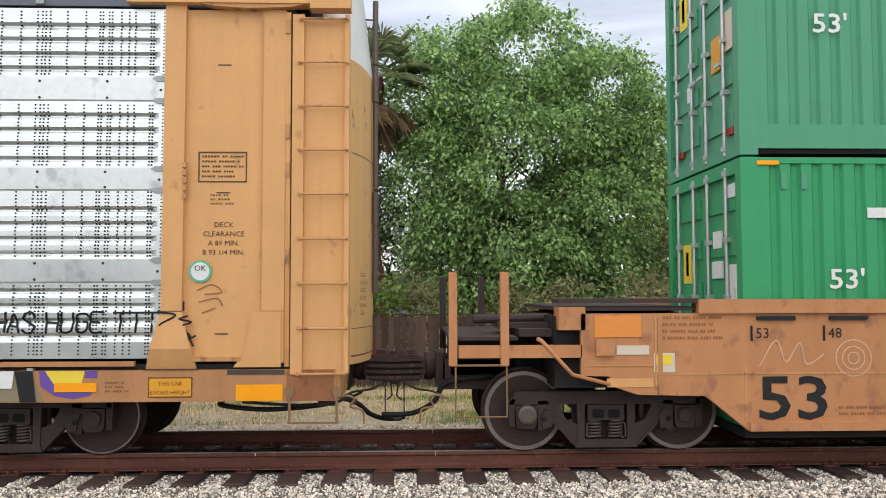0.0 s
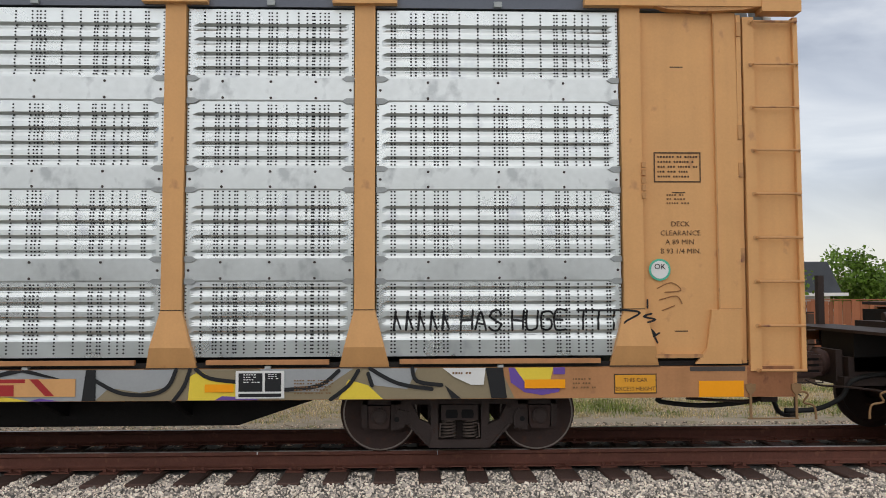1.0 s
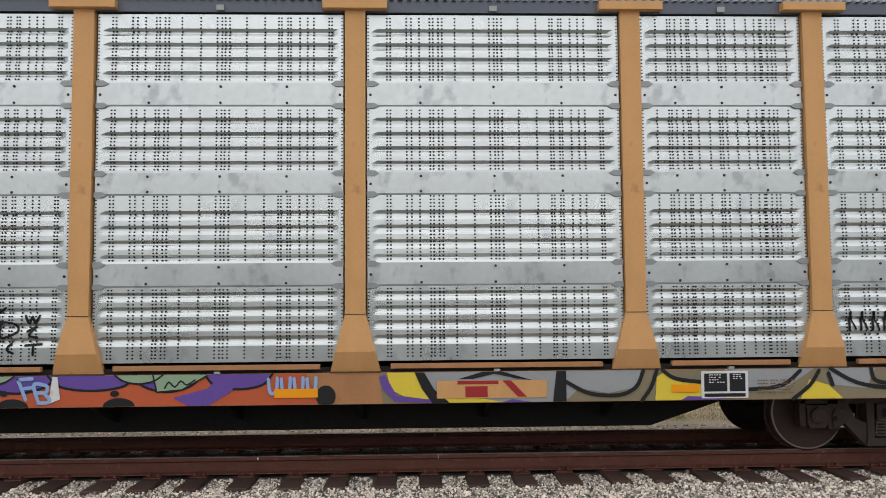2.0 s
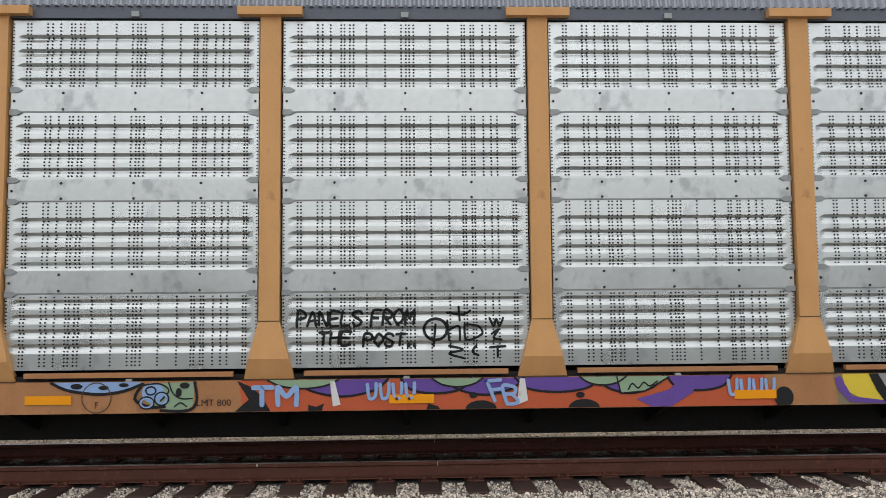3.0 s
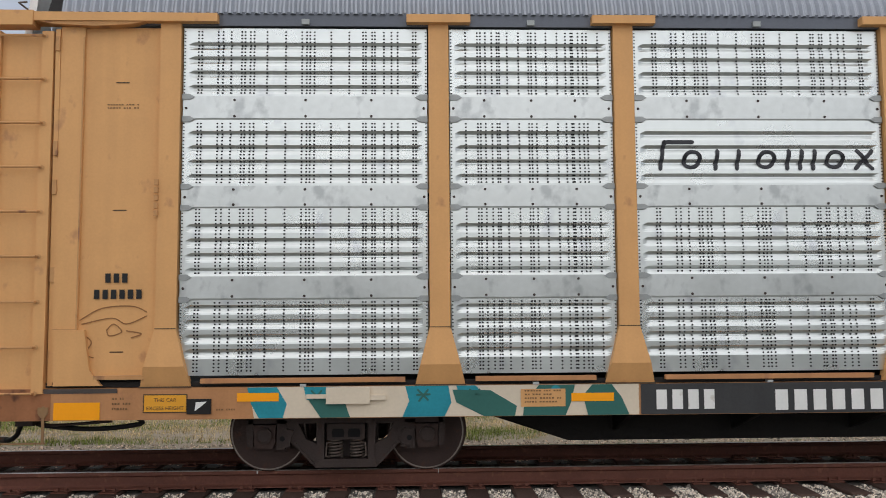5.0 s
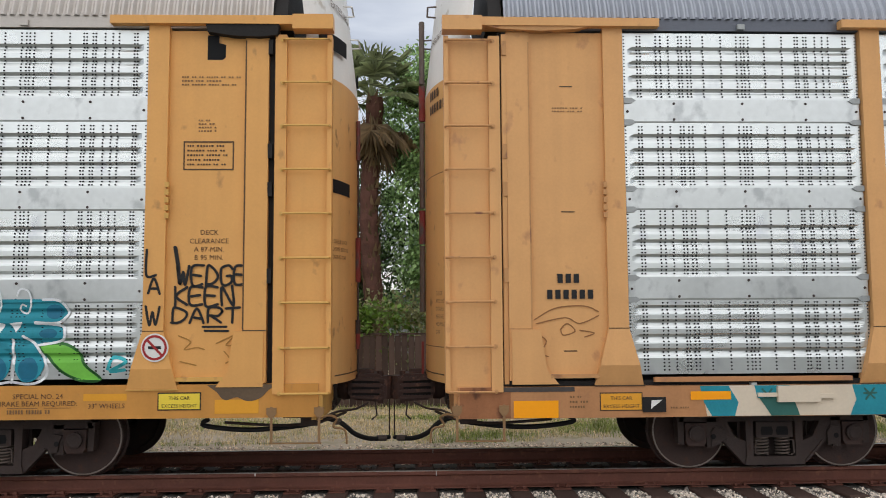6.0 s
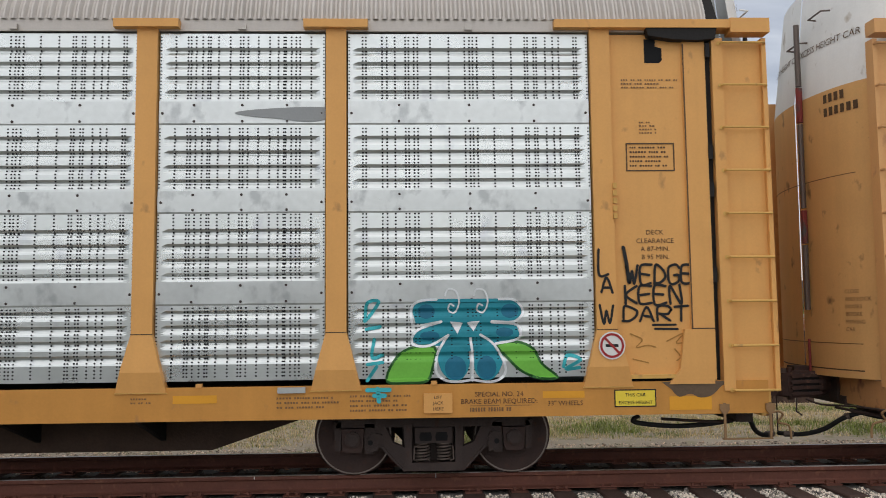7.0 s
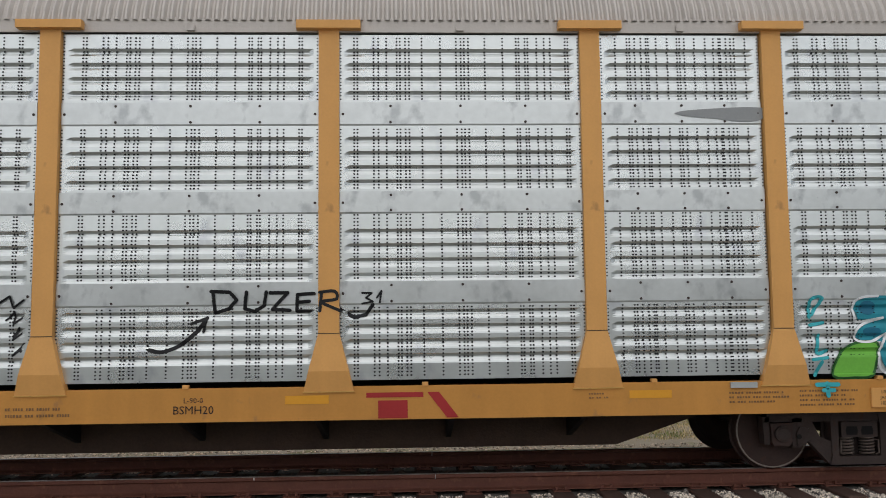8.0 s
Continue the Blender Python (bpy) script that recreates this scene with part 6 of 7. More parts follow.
def paint_tan_car(car):
    rng = random.Random(31)
    end = mat("brown_worn_sill_paint", (0.30, 0.125, 0.055), 0.7, var=0.2, streak=0.2, rust=RUST, rust_amount=0.25)
    paint(car, end, [rect(-13.50, -12.98, 0.66, 0.97), rect(13.02, 13.50, 0.66, 0.97)], 0, "rust_patch", "brown rust-worn sill end")
    # dark grey plate strips along the sill's top edge, near both ends
    slate = mat("dark_grey_plate", (0.075, 0.062, 0.055), 0.8, var=0.3, bump=0)
    paint(car, slate, [rect(-13.06, -12.32, 0.925, 0.972), rect(12.42, 13.0, 0.925, 0.972)], 1, "soot_patch")
    paint(car, AMBER, [rect(-12.95, -12.49, 0.66, 0.835), rect(12.51, 12.98, 0.66, 0.825)], 2, "reflector", "amber reflective plate")
    sign(car, -12.05, -11.63, 0.735, 0.90, AMBER_OLD, ("THIS CAR", "EXCESS HEIGHT"), STENCIL)
    sign(car, 11.64, 12.06, 0.71, 0.89, AMBER_OLD, ("THIS CAR", "EXCESS HEIGHT"), STENCIL)
    bm = bmesh.new()
    box(bm, -11.62, -11.38, SILL_FACE - 0.02, SILL_FACE, 0.71, 0.86)
    pl = part("tag_box", bm, DARK, car, "dark routing tag box with a torn white card")
    paint(car, WHITE, [[(-11.54, 0.74), (-11.46, 0.80), (-11.42, 0.835), (-11.53, 0.83)]], 8, "card")
    bm = bmesh.new()
    bars(bm, -12.37, SILL_FACE - 0.006, 0.88, 0.22, 0.15, 3, rng)
    bars(bm, -11.33, SILL_FACE - 0.006, 0.76, 0.22, 0.04, 1, rng)
    bars(bm, 11.20, SILL_FACE - 0.006, 0.86, 0.24, 0.13, 3, rng)
    tagged(part("stencil", bm, STENCIL_OLD, car), kind="stuff")
    # green, teal and cream letters
    x = -11.15
    paint(car, SPRAY_CREAM, [clipped([(-10.95, 0.66), (-11.0, 0.98), (-7.02, 0.98), (-7.02, 0.66)])], 0)
    paint(car, SPRAY_TEAL, [clipped(q) for q in (
        [(-11.02, 0.97), (-10.72, 0.97), (-10.62, 0.80), (-10.66, 0.66), (-10.90, 0.66), (-10.98, 0.80)], [(-10.45, 0.97), (-10.08, 0.97), (-10.02, 0.86), (-10.42, 0.84)],
        [(-9.42, 0.97), (-8.98, 0.97), (-8.95, 0.80), (-9.02, 0.66), (-9.45, 0.66), (-9.38, 0.82)], [(-8.90, 0.97), (-8.70, 0.97), (-8.60, 0.86), (-8.85, 0.82)])], 1)
    paint(car, SPRAY_DEEP, [clipped(q) for q in (
        [(-10.40, 0.84), (-10.05, 0.86), (-9.98, 0.66), (-10.28, 0.66)], [(-8.94, 0.93), (-8.55, 0.92), (-8.28, 0.76), (-8.30, 0.66), (-8.62, 0.66), (-8.90, 0.80)],
        [(-8.05, 0.97), (-7.68, 0.97), (-7.72, 0.80), (-7.78, 0.66), (-8.22, 0.66), (-8.20, 0.80)], [(-7.50, 0.97), (-7.30, 0.97), (-7.20, 0.84), (-7.12, 0.66), (-7.55, 0.66), (-7.6, 0.86)])], 2)
    lines(car, SPRAY_DEEP, [[(a, 0.82), (a + 0.09, 0.93)] for a in (-10.36, -9.28, -8.75)] + [[(a, 0.93), (a + 0.10, 0.83)] for a in (-10.37, -9.29, -8.76)] + [[(a, 0.88), (a + 0.13, 0.885)] for a in (-10.38, -9.30, -8.78)], 0.02, 3)
    paint(car, SPRAY_TEAL, [oval(-7.88, 0.90, 0.055, 0.065)], 3)
    bm = bmesh.new()
    box(bm, -10.22, -9.78, SILL_FACE - 0.05, SILL_FACE, 0.80, 0.965)
    box(bm, -10.42, -10.22, SILL_FACE - 0.035, SILL_FACE, 0.855, 0.895)
    box(bm, -9.80, -9.62, SILL_FACE - 0.04, SILL_FACE, 0.835, 0.885)
    part("jack_pad", bm, SPRAY_CREAM, car, bevel=0.006)
    paint(car, AMBER, [rect(-11.12, -10.70, 0.83, 0.915), rect(-7.72, -7.28, 0.80, 0.885), rect(-3.83, -3.37, 0.752, 0.84)], 4, "reflector", "amber reflective strip")
    paint(car, TAN, [rect(-8.24, -7.78, 0.75, 0.93)], 4, "stencil_panel")
    bm = bmesh.new()
    bars(bm, -8.20, SILL_FACE - 0.017, 0.92, 0.38, 0.15, 4, rng)
    tagged(part("stencil", bm, STENCIL_OLD, car), kind="stuff")
    # black panel with the car's marks as bars
    tar = mat("matt_black_panel_paint", (0.045, 0.045, 0.046), 0.7, var=0.2, streak=0.15)
    paint(car, tar, [rect(-7.00, -4.40, 0.66, 0.972)], 1, "number_panel", "matt black number panel")
    mark_bars(car, 4, -6.84, 0.71, 0.20, WHITE, SILL_FACE - 0.005, 0.165)
    mark_bars(car, 6, -5.60, 0.69, 0.21, WHITE, SILL_FACE - 0.005, 0.20)
    # pale blue and mint figures, stencil ring and load words
    paint(car, SPRAY_BLUE, [smooth_line([(-3.55, 0.972), (-3.40, 0.90), (-3.10, 0.86), (-2.85, 0.89), (-2.68, 0.94), (-2.70, 0.972)], 5)], 1)
    lines(car, BLACK, [smooth_line([(-3.57, 0.965), (-3.40, 0.89), (-3.10, 0.85), (-2.85, 0.88), (-2.66, 0.95)], 5), smooth_line([(-2.66, 0.95), (-2.74, 0.80), (-2.60, 0.72), (-2.44, 0.72)], 4), smooth_line([(-2.48, 0.68), (-2.20, 0.68), (-2.12, 0.78), (-2.14, 0.96)], 4)], 0.03, 2)
    paint(car, SPRAY_MINT, [smooth_line([(-2.62, 0.95), (-2.66, 0.80), (-2.46, 0.70), (-2.20, 0.70), (-2.15, 0.82), (-2.16, 0.965)], 4)], 1)
    paint(car, SPRAY_BLUE, [oval(-2.56, 0.86, 0.11, 0.10)], 2)
    lines(car, BLACK, [oval(-2.58, 0.88, 0.05, 0.04) + [(-2.53, 0.88)], smooth_line([(-2.7, 0.93), (-2.5, 0.95), (-2.4, 0.88), (-2.48, 0.78)], 4)], 0.016, 3)
    paint(car, BLACK, [oval(-3.32, 0.93, 0.06, 0.028), oval(-3.05, 0.915, 0.05, 0.022), oval(-2.85, 0.94, 0.05, 0.02)], 3)
    lines(car, SPRAY_BLUE, [oval(-2.62, 0.76, 0.06, 0.05) + [(-2.56, 0.76)], oval(-2.47, 0.80, 0.05, 0.05) + [(-2.42, 0.80)]], 0.022, 4)
    lines(car, BLACK, [oval(-2.62, 0.76, 0.075, 0.06) + [(-2.545, 0.76)], oval(-2.47, 0.80, 0.07, 0.065) + [(-2.40, 0.80)], smooth_line([(-2.40, 0.965), (-2.36, 0.86), (-2.28, 0.80), (-2.16, 0.80)], 4), smooth_line([(-2.34, 0.72), (-2.28, 0.76), (-2.22, 0.72)], 3)], 0.014, 5)
    paint(car, BLACK, [oval(-2.24, 0.93, 0.05, 0.03), oval(-2.30, 0.86, 0.03, 0.045)], 5)
    lines(car, STENCIL, [oval(-3.12, 0.815, 0.145, 0.15) + [(-2.975, 0.815)]], 0.010, 3)
    words("F", 0.07, STENCIL, -3.12, SILL_FACE - 0.009, 0.71, car)
    words("LMT 800", 0.07, BLACK, -1.95, SILL_FACE - 0.009, 0.72, car)
    # long red and violet letters
    paint(car, SPRAY_RED, [clipped([(-1.66, 0.66), (-1.70, 0.98), (3.70, 0.98), (3.86, 0.66)])], 0)
    paint(car, BLACK, [clipped(q) for q in ([(-1.72, 0.98), (-1.56, 0.90), (-1.46, 0.80), (-1.38, 0.66), (-1.74, 0.66), (-1.60, 0.78)], [(-1.0, 0.72), (-0.92, 0.70), (-0.84, 0.73), (-0.86, 0.66), (-1.0, 0.66)], [(0.22, 0.72), (0.32, 0.69), (0.34, 0.66), (0.20, 0.66)])] + [clipped(oval(a, 0.66, 0.16, 0.085)) for a in (0.76, 1.82)], 1)
    for k, (a, w) in enumerate(((-0.65, 0.46), (0.30, 0.36), (0.80, 0.40), (1.55, 0.44), (2.30, 0.34), (3.02, 0.34))):
        hump = smooth_line([(a - w, 0.972), (a - w * 0.7, 0.86), (a, 0.80 + 0.02 * (k % 2)), (a + w * 0.7, 0.86), (a + w, 0.972)], 5)
        paint(car, SPRAY_VIOLET, [hump], 1)
        lines(car, BLACK, [hump], 0.024, 2)
    for a, w in ((-1.05, 0.36), (0.52, 0.26), (2.02, 0.24)):
        hump = smooth_line([(a - w, 0.972), (a - w * 0.6, 0.91), (a, 0.885), (a + w * 0.6, 0.91), (a + w, 0.972)], 5)
        paint(car, SPRAY_MINT, [hump], 3)
        lines(car, BLACK, [hump], 0.018, 4)
    paint(car, SPRAY_VIOLET, [clipped([(2.86, 0.972), (2.70, 0.83), (2.36, 0.74), (2.52, 0.66), (2.72, 0.66), (2.95, 0.80), (3.02, 0.972)])], 3)
    paint(car, SPRAY_MINT, [[(2.16, 0.972), (2.20, 0.80), (2.45, 0.82), (2.66, 0.94), (2.70, 0.972)]], 4)
    lines(car, BLACK, [[(2.16, 0.972), (2.20, 0.80), (2.45, 0.82), (2.70, 0.96)], smooth_line([(2.28, 0.84), (2.32, 0.90), (2.38, 0.85), (2.44, 0.91), (2.50, 0.87), (2.58, 0.92)], 3)], 0.016, 5)
    bm = bmesh.new()
    y = SILL_FACE - 0.017
    scrawl(bm, "TM", -1.56, 0.73, 0.17, 0.25, 0.05, y, rng, 0.05)
    for a in (-0.40, 3.32):
        for k in range(4):
            stroke(bm, smooth_line([(a + 0.13 * k, 0.92), (a + 0.13 * k + 0.02, 0.78), (a + 0.13 * k + 0.08, 0.80), (a + 0.13 * k + 0.09, 0.93)], 3), 0.034, y)
    scrawl(bm, "B", 1.02, 0.71, 0.18, 0.16, 0.036, y, rng, -0.2)
    stroke(bm, [(0.82, 0.94), (0.90, 0.74)], 0.036, y)
    stroke(bm, [(0.82, 0.94), (0.96, 0.95)], 0.036, y)
    stroke(bm, [(0.86, 0.85), (0.96, 0.86)], 0.034, y)
    part("graffiti", bm, SPRAY_BLUE, car, "light blue spray tags")
    paint(car, WHITE, [[(-0.78, 0.955), (-0.73, 0.955), (-0.67, 0.72), (-0.75, 0.70)], [(1.16, 0.965), (1.21, 0.965), (1.24, 0.74), (1.14, 0.70), (1.13, 0.74)]], 6, "drip", "white paint drip")
    paint(car, AMBER, [rect(-0.18, 0.28, 0.725, 0.815), rect(3.38, 3.82, 0.73, 0.82)], 7, "reflector", "amber reflective strip")
    paint(car, BLACK, [oval(0.68, 0.80, 0.04, 0.03), oval(1.78, 0.79, 0.045, 0.03), clipped(oval(3.90, 0.74, 0.10, 0.11))], 6)
    # grey, yellow and khaki letters towards the other end
    paint(car, SPRAY_KHAKI, [clipped([(4.48, 0.66), (4.44, 0.98), (10.45, 0.98), (10.60, 0.66)])], 0)
    paint(car, SPRAY_GREY, [clipped(q) for q in ([(4.85, 0.98), (4.98, 0.72), (5.10, 0.66), (6.35, 0.66), (6.50, 0.80), (6.55, 0.98)], [(6.38, 0.98), (6.44, 0.80), (6.80, 0.74), (7.10, 0.80), (7.18, 0.98)],
                                                  [(8.0, 0.98), (8.15, 0.74), (8.60, 0.74), (8.95, 0.98)], [(9.10, 0.98), (9.16, 0.80), (9.50, 0.76), (9.60, 0.98)])], 1)
    paint(car, YELLOW, [clipped(q) for q in ([(4.52, 0.98), (4.56, 0.80), (4.75, 0.70), (5.0, 0.66), (4.92, 0.80), (4.86, 0.98)], [(7.28, 0.66), (7.30, 0.90), (7.40, 0.96), (7.55, 0.86), (7.85, 0.82), (7.95, 0.66)],
                                              [(5.05, 0.66), (5.10, 0.72), (5.5, 0.70), (5.7, 0.66)], [(8.80, 0.66), (8.90, 0.86), (9.10, 0.80), (9.25, 0.66)])], 2)
    paint(car, SPRAY_VIOLET, [clipped(q) for q in ([(4.44, 0.93), (4.50, 0.95), (4.62, 0.74), (5.0, 0.69), (5.0, 0.66), (4.60, 0.68), (4.48, 0.80)], [(7.55, 0.66), (7.62, 0.70), (7.9, 0.69), (8.0, 0.66)], [(5.7, 0.66), (5.8, 0.69), (6.0, 0.66)])], 3)
    paint(car, BLACK, [clipped(q) for q in ([(4.80, 0.98), (4.90, 0.98), (5.0, 0.80), (5.16, 0.66), (4.98, 0.66), (4.88, 0.80)], [(6.26, 0.98), (6.36, 0.98), (6.36, 0.66), (6.22, 0.66)],
                                            [(5.25, 0.90), (5.5, 0.975), (5.7, 0.975), (6.02, 0.88), (5.85, 0.90), (5.62, 0.95), (5.40, 0.90)], [(9.88, 0.80), (9.95, 0.66), (10.05, 0.66)], [(10.30, 0.972), (10.48, 0.972), (10.52, 0.66), (10.36, 0.66)])], 4)
    lines(car, BLACK, [smooth_line([(6.36, 0.86), (6.60, 0.74), (6.90, 0.72), (7.08, 0.80), (7.16, 0.97)], 5), smooth_line([(7.14, 0.66), (7.24, 0.80), (7.30, 0.97)], 3), smooth_line([(7.36, 0.97), (7.50, 0.88), (7.80, 0.84)], 4),
                       smooth_line([(8.24, 0.76), (8.60, 0.80), (8.80, 0.95)], 4), smooth_line([(8.72, 0.66), (8.90, 0.80), (9.0, 0.95)], 4), smooth_line([(9.12, 0.97), (9.40, 0.82), (9.75, 0.76)], 4), smooth_line([(9.55, 0.97), (9.60, 0.84), (9.85, 0.80)], 4),
                       [(9.10, 0.92), (9.14, 0.80)]], 0.04, 5)
    paint(car, TAN, [rect(5.03, 6.16, 0.705, 0.885)], 6, "logo_panel", "tan panel with a faded red logo shape")
    logo = [rect(5.24, 5.66, 0.845, 0.882), rect(5.32, 5.55, 0.715, 0.825), [(5.70, 0.882), (5.79, 0.882), (5.95, 0.715), (5.86, 0.715)]]
    paint(car, RED, logo, 7, "logo_shape")
    paint(car, AMBER, [rect(7.45, 7.74, 0.74, 0.82), rect(10.70, 11.12, 0.76, 0.85)], 7, "reflector", "amber reflective strip")
    paint(car, WHITE, [rect(7.76, 8.25, 0.675, 0.955), [(9.86, 0.972), (10.30, 0.972), (10.28, 0.80), (10.15, 0.80), (9.98, 0.88)]], 6, "placard", "white bordered placard")
    paint(car, BLACK, [rect(7.79, 8.03, 0.745, 0.93), rect(8.055, 8.22, 0.745, 0.93), rect(7.79, 8.22, 0.69, 0.725)], 7, "placard_field")
    bm = bmesh.new()
    bars(bm, 7.84, SILL_FACE - 0.021, 0.92, 0.15, 0.10, 4, rng)
    bars(bm, 8.09, SILL_FACE - 0.021, 0.92, 0.10, 0.06, 3, rng)
    tagged(part("stencil", bm, WHITE, car), kind="stuff")
    bm = bmesh.new()
    bars(bm, 8.35, SILL_FACE - 0.016, 0.86, 0.45, 0.16, 5, rng)
    bars(bm, 9.96, SILL_FACE - 0.021, 0.93, 0.2, 0.05, 1, rng)
    tagged(part("stencil", bm, STENCIL_OLD, car), kind="stuff")
    crescent = clipped([(10.54, 0.972), (10.56, 0.82), (10.70, 0.72), (10.88, 0.69), (11.05, 0.72), (11.10, 0.80), (10.90, 0.77), (10.74, 0.82), (10.70, 0.972)])
    paint(car, SPRAY_VIOLET, [crescent, rect(11.0, 11.12, 0.90, 0.972)], 1)
    paint(car, YELLOW, [[(10.60, 0.972), (10.72, 0.80), (10.95, 0.77), (11.0, 0.972)]], 2)
    # marker words on the sheets
    bm = bmesh.new()
    y = 0
    scrawl(bm, "PANELS", -1.13, 1.52, 0.14, 0.115, 0.028, y, rng, 0.1, 0.06)
    scrawl(bm, "FROM", -0.36, 1.52, 0.15, 0.115, 0.028, y, rng, 0.1, 0.06)
    scrawl(bm, "THE", -0.90, 1.33, 0.12, 0.115, 0.028, y, rng, 0.1, 0.06)
    scrawl(bm, "POST..", -0.44, 1.31, 0.12, 0.11, 0.028, y, rng, 0.1, 0.06)
    part("marker_lettering", drape(bm, on_panel), BLACK, car, "black marker words")
    bm = bmesh.new()
    stroke(bm, [(0.30 + 0.12 * math.cos(a), 1.47 + 0.11 * math.sin(a)) for a in np.linspace(0.4, 7.0, 18)], 0.03, 0)
    for pts in ([(0.28, 1.30), (0.30, 1.52)], [(0.42, 1.56), (0.44, 1.36)], [(0.42, 1.45), (0.54, 1.50), (0.55, 1.36)], [(0.60, 1.52), (0.74, 1.50), (0.78, 1.42), (0.62, 1.36), (0.60, 1.52)], [(0.42, 1.64), (0.58, 1.62), (0.66, 1.66)], [(0.54, 1.70), (0.55, 1.56)],
                [(0.86, 1.58), (0.90, 1.50), (0.93, 1.57), (0.96, 1.50), (1.0, 1.58)], [(0.88, 1.42), (0.95, 1.46), (0.90, 1.38), (0.98, 1.36)], [(0.86, 1.28), (1.02, 1.29)], [(0.94, 1.29), (0.94, 1.18)], [(0.44, 1.30), (0.58, 1.26), (0.44, 1.22), (0.60, 1.17)], [(0.72, 1.30), (0.68, 1.24), (0.74, 1.20)]):
        stroke(bm, smooth_line(pts, 8), 0.024, 0)
    part("marker_tag", drape(bm, on_panel), BLACK, car, "black marker tag")
    bm = bmesh.new()
    for k in range(5):
        stroke(bm, [(9.36 + 0.125 * k, 1.36), (9.36 + 0.125 * k + 0.02, 1.55)], 0.026, 0)
        stroke(bm, [(9.37 + 0.125 * k, 1.54), (9.43 + 0.125 * k, 1.37)], 0.02, 0)
    scrawl(bm, "HAS", 10.05, 1.36, 0.19, 0.15, 0.022, 0, rng, 0.05, 0.05)
    scrawl(bm, "HUGE", 10.58, 1.36, 0.19, 0.15, 0.022, 0, rng, 0.05, 0.05)
    for a in (11.26, 11.42, 11.58):
        stroke(bm, [(a, 1.555), (a + 0.15, 1.555)], 0.022, 0)
        stroke(bm, [(a + 0.07, 1.555), (a + 0.06, 1.36)], 0.022, 0)
    part("marker_lettering", drape(bm, on_panel), BLACK, car, "black marker words")
    lines(car, BLACK, [smooth_line([(11.72, 1.56), (11.90, 1.53), (11.74, 1.43), (11.80, 1.37), (12.0, 1.36), (12.06, 1.30)], 5), smooth_line([(12.02, 1.52), (11.94, 1.49), (12.06, 1.46), (11.98, 1.43)], 3), [(12.0, 1.38), (12.08, 1.22)], [(11.96, 1.24), (12.10, 1.32)], [(11.98, 1.66), (11.98, 1.58)]], 0.02, 12, "marker_tail")
    # plain slanted bars and rings in place of the big logo, painted over the ribs
    char = mat("charcoal_paint", (0.045, 0.045, 0.05), 0.55, var=0.1)

    def slant(x, z):
        return x + 0.16 * (z - 3.215), z

    runs = [[(-6.72, 3.215), (-6.72, 3.50), (-6.42, 3.50)]]
    for x, kind in ((-6.44, "ring"), (-6.13, "bar"), (-5.90, "bar"), (-5.64, "ring"), (-5.36, "bar"), (-5.22, "bar"), (-5.08, "bar"), (-4.90, "ring"), (-4.62, "back"), (-4.62, "fore")):
        if kind == "ring":
            runs.append([(x + 0.085 * math.cos(t) + 0.045, 3.315 + 0.085 * math.sin(t)) for t in np.linspace(0, 6.2832, 20)])
        elif kind == "bar":
            runs.append([(x, 3.215), (x, 3.41)])
        else:
            runs.append([(x, 3.215), (x + 0.16, 3.41)] if kind == "fore" else [(x, 3.41), (x + 0.18, 3.215)])
    for r in runs:
        bm = bmesh.new()
        stroke(bm, [q for a, b in zip(r[:-1], r[1:]) for q in (slant(a[0] + (b[0] - a[0]) * t / 8, a[1] + (b[1] - a[1]) * t / 8) for t in range(9))], 0.043, 0)
        part("logo_shape", drape(bm, on_panel), char, car, "charcoal painted logo shape")
    # door stencils
    face = side_y(1.2) + 0.048
    for k, (n, z, w, h, x0) in enumerate(((3, 2.04, 0.085, 0.095, -12.475), (6, 1.875, 0.085, 0.095, -12.585))):
        mark_bars(car, n, x0, z, h, BLACK, face, w)
    rust_line = mat("thin_rust_line", (0.28, 0.13, 0.05), 0.7, var=0.1, bump=0)
    lines(car, rust_line, [smooth_line(p, 5) for p in ([(-12.72, 1.66), (-12.50, 1.78), (-12.20, 1.80), (-12.05, 1.74)], [(-12.70, 1.62), (-12.40, 1.68), (-12.25, 1.62), (-12.05, 1.70)], [(-12.45, 1.56), (-12.38, 1.62), (-12.30, 1.54), (-12.42, 1.50), (-12.45, 1.56)], [(-12.70, 1.52), (-12.60, 1.44), (-12.66, 1.32), (-12.58, 1.28)], [(-12.25, 1.55), (-12.10, 1.52), (-12.2, 1.48)])], 0.012, 0, "scratched_drawing", "thin brown scratched drawing", face)
    lines(car, rust_line, [smooth_line(p, 4) for p in ([(12.10, 1.78), (12.25, 1.84), (12.35, 1.76), (12.18, 1.74)], [(12.12, 1.66), (12.30, 1.70), (12.36, 1.62)], [(12.15, 1.55), (12.28, 1.60)])], 0.012, 0, "scratched_drawing", "thin brown scratched drawing", face)
    for s in (-1, 1):
        bm = bmesh.new()
        for z in (4.12, 2.78, 1.33):
            quad(bm, s * 12.35 - 0.07, s * 12.35 + 0.07, z, z + 0.012, side_y(z) + 0.05 - 0.004)
        part("weld_mark", bm, STENCIL, car)
    bm = bmesh.new()
    bars(bm, -12.50, side_y(3.9) + 0.044, 3.90, 0.32, 0.07, 2, rng)
    tagged(part("stencil", bm, STENCIL_OLD, car), kind="stuff")
    data_box(car, 12.09, 12.59, 2.894, 3.214, STENCIL, rng)
    bm = bmesh.new()
    bars(bm, 12.22, side_y(2.75) + 0.044, 2.77, 0.24, 0.13, 3, rng)
    tagged(part("stencil", bm, STENCIL_OLD, car), kind="stuff")
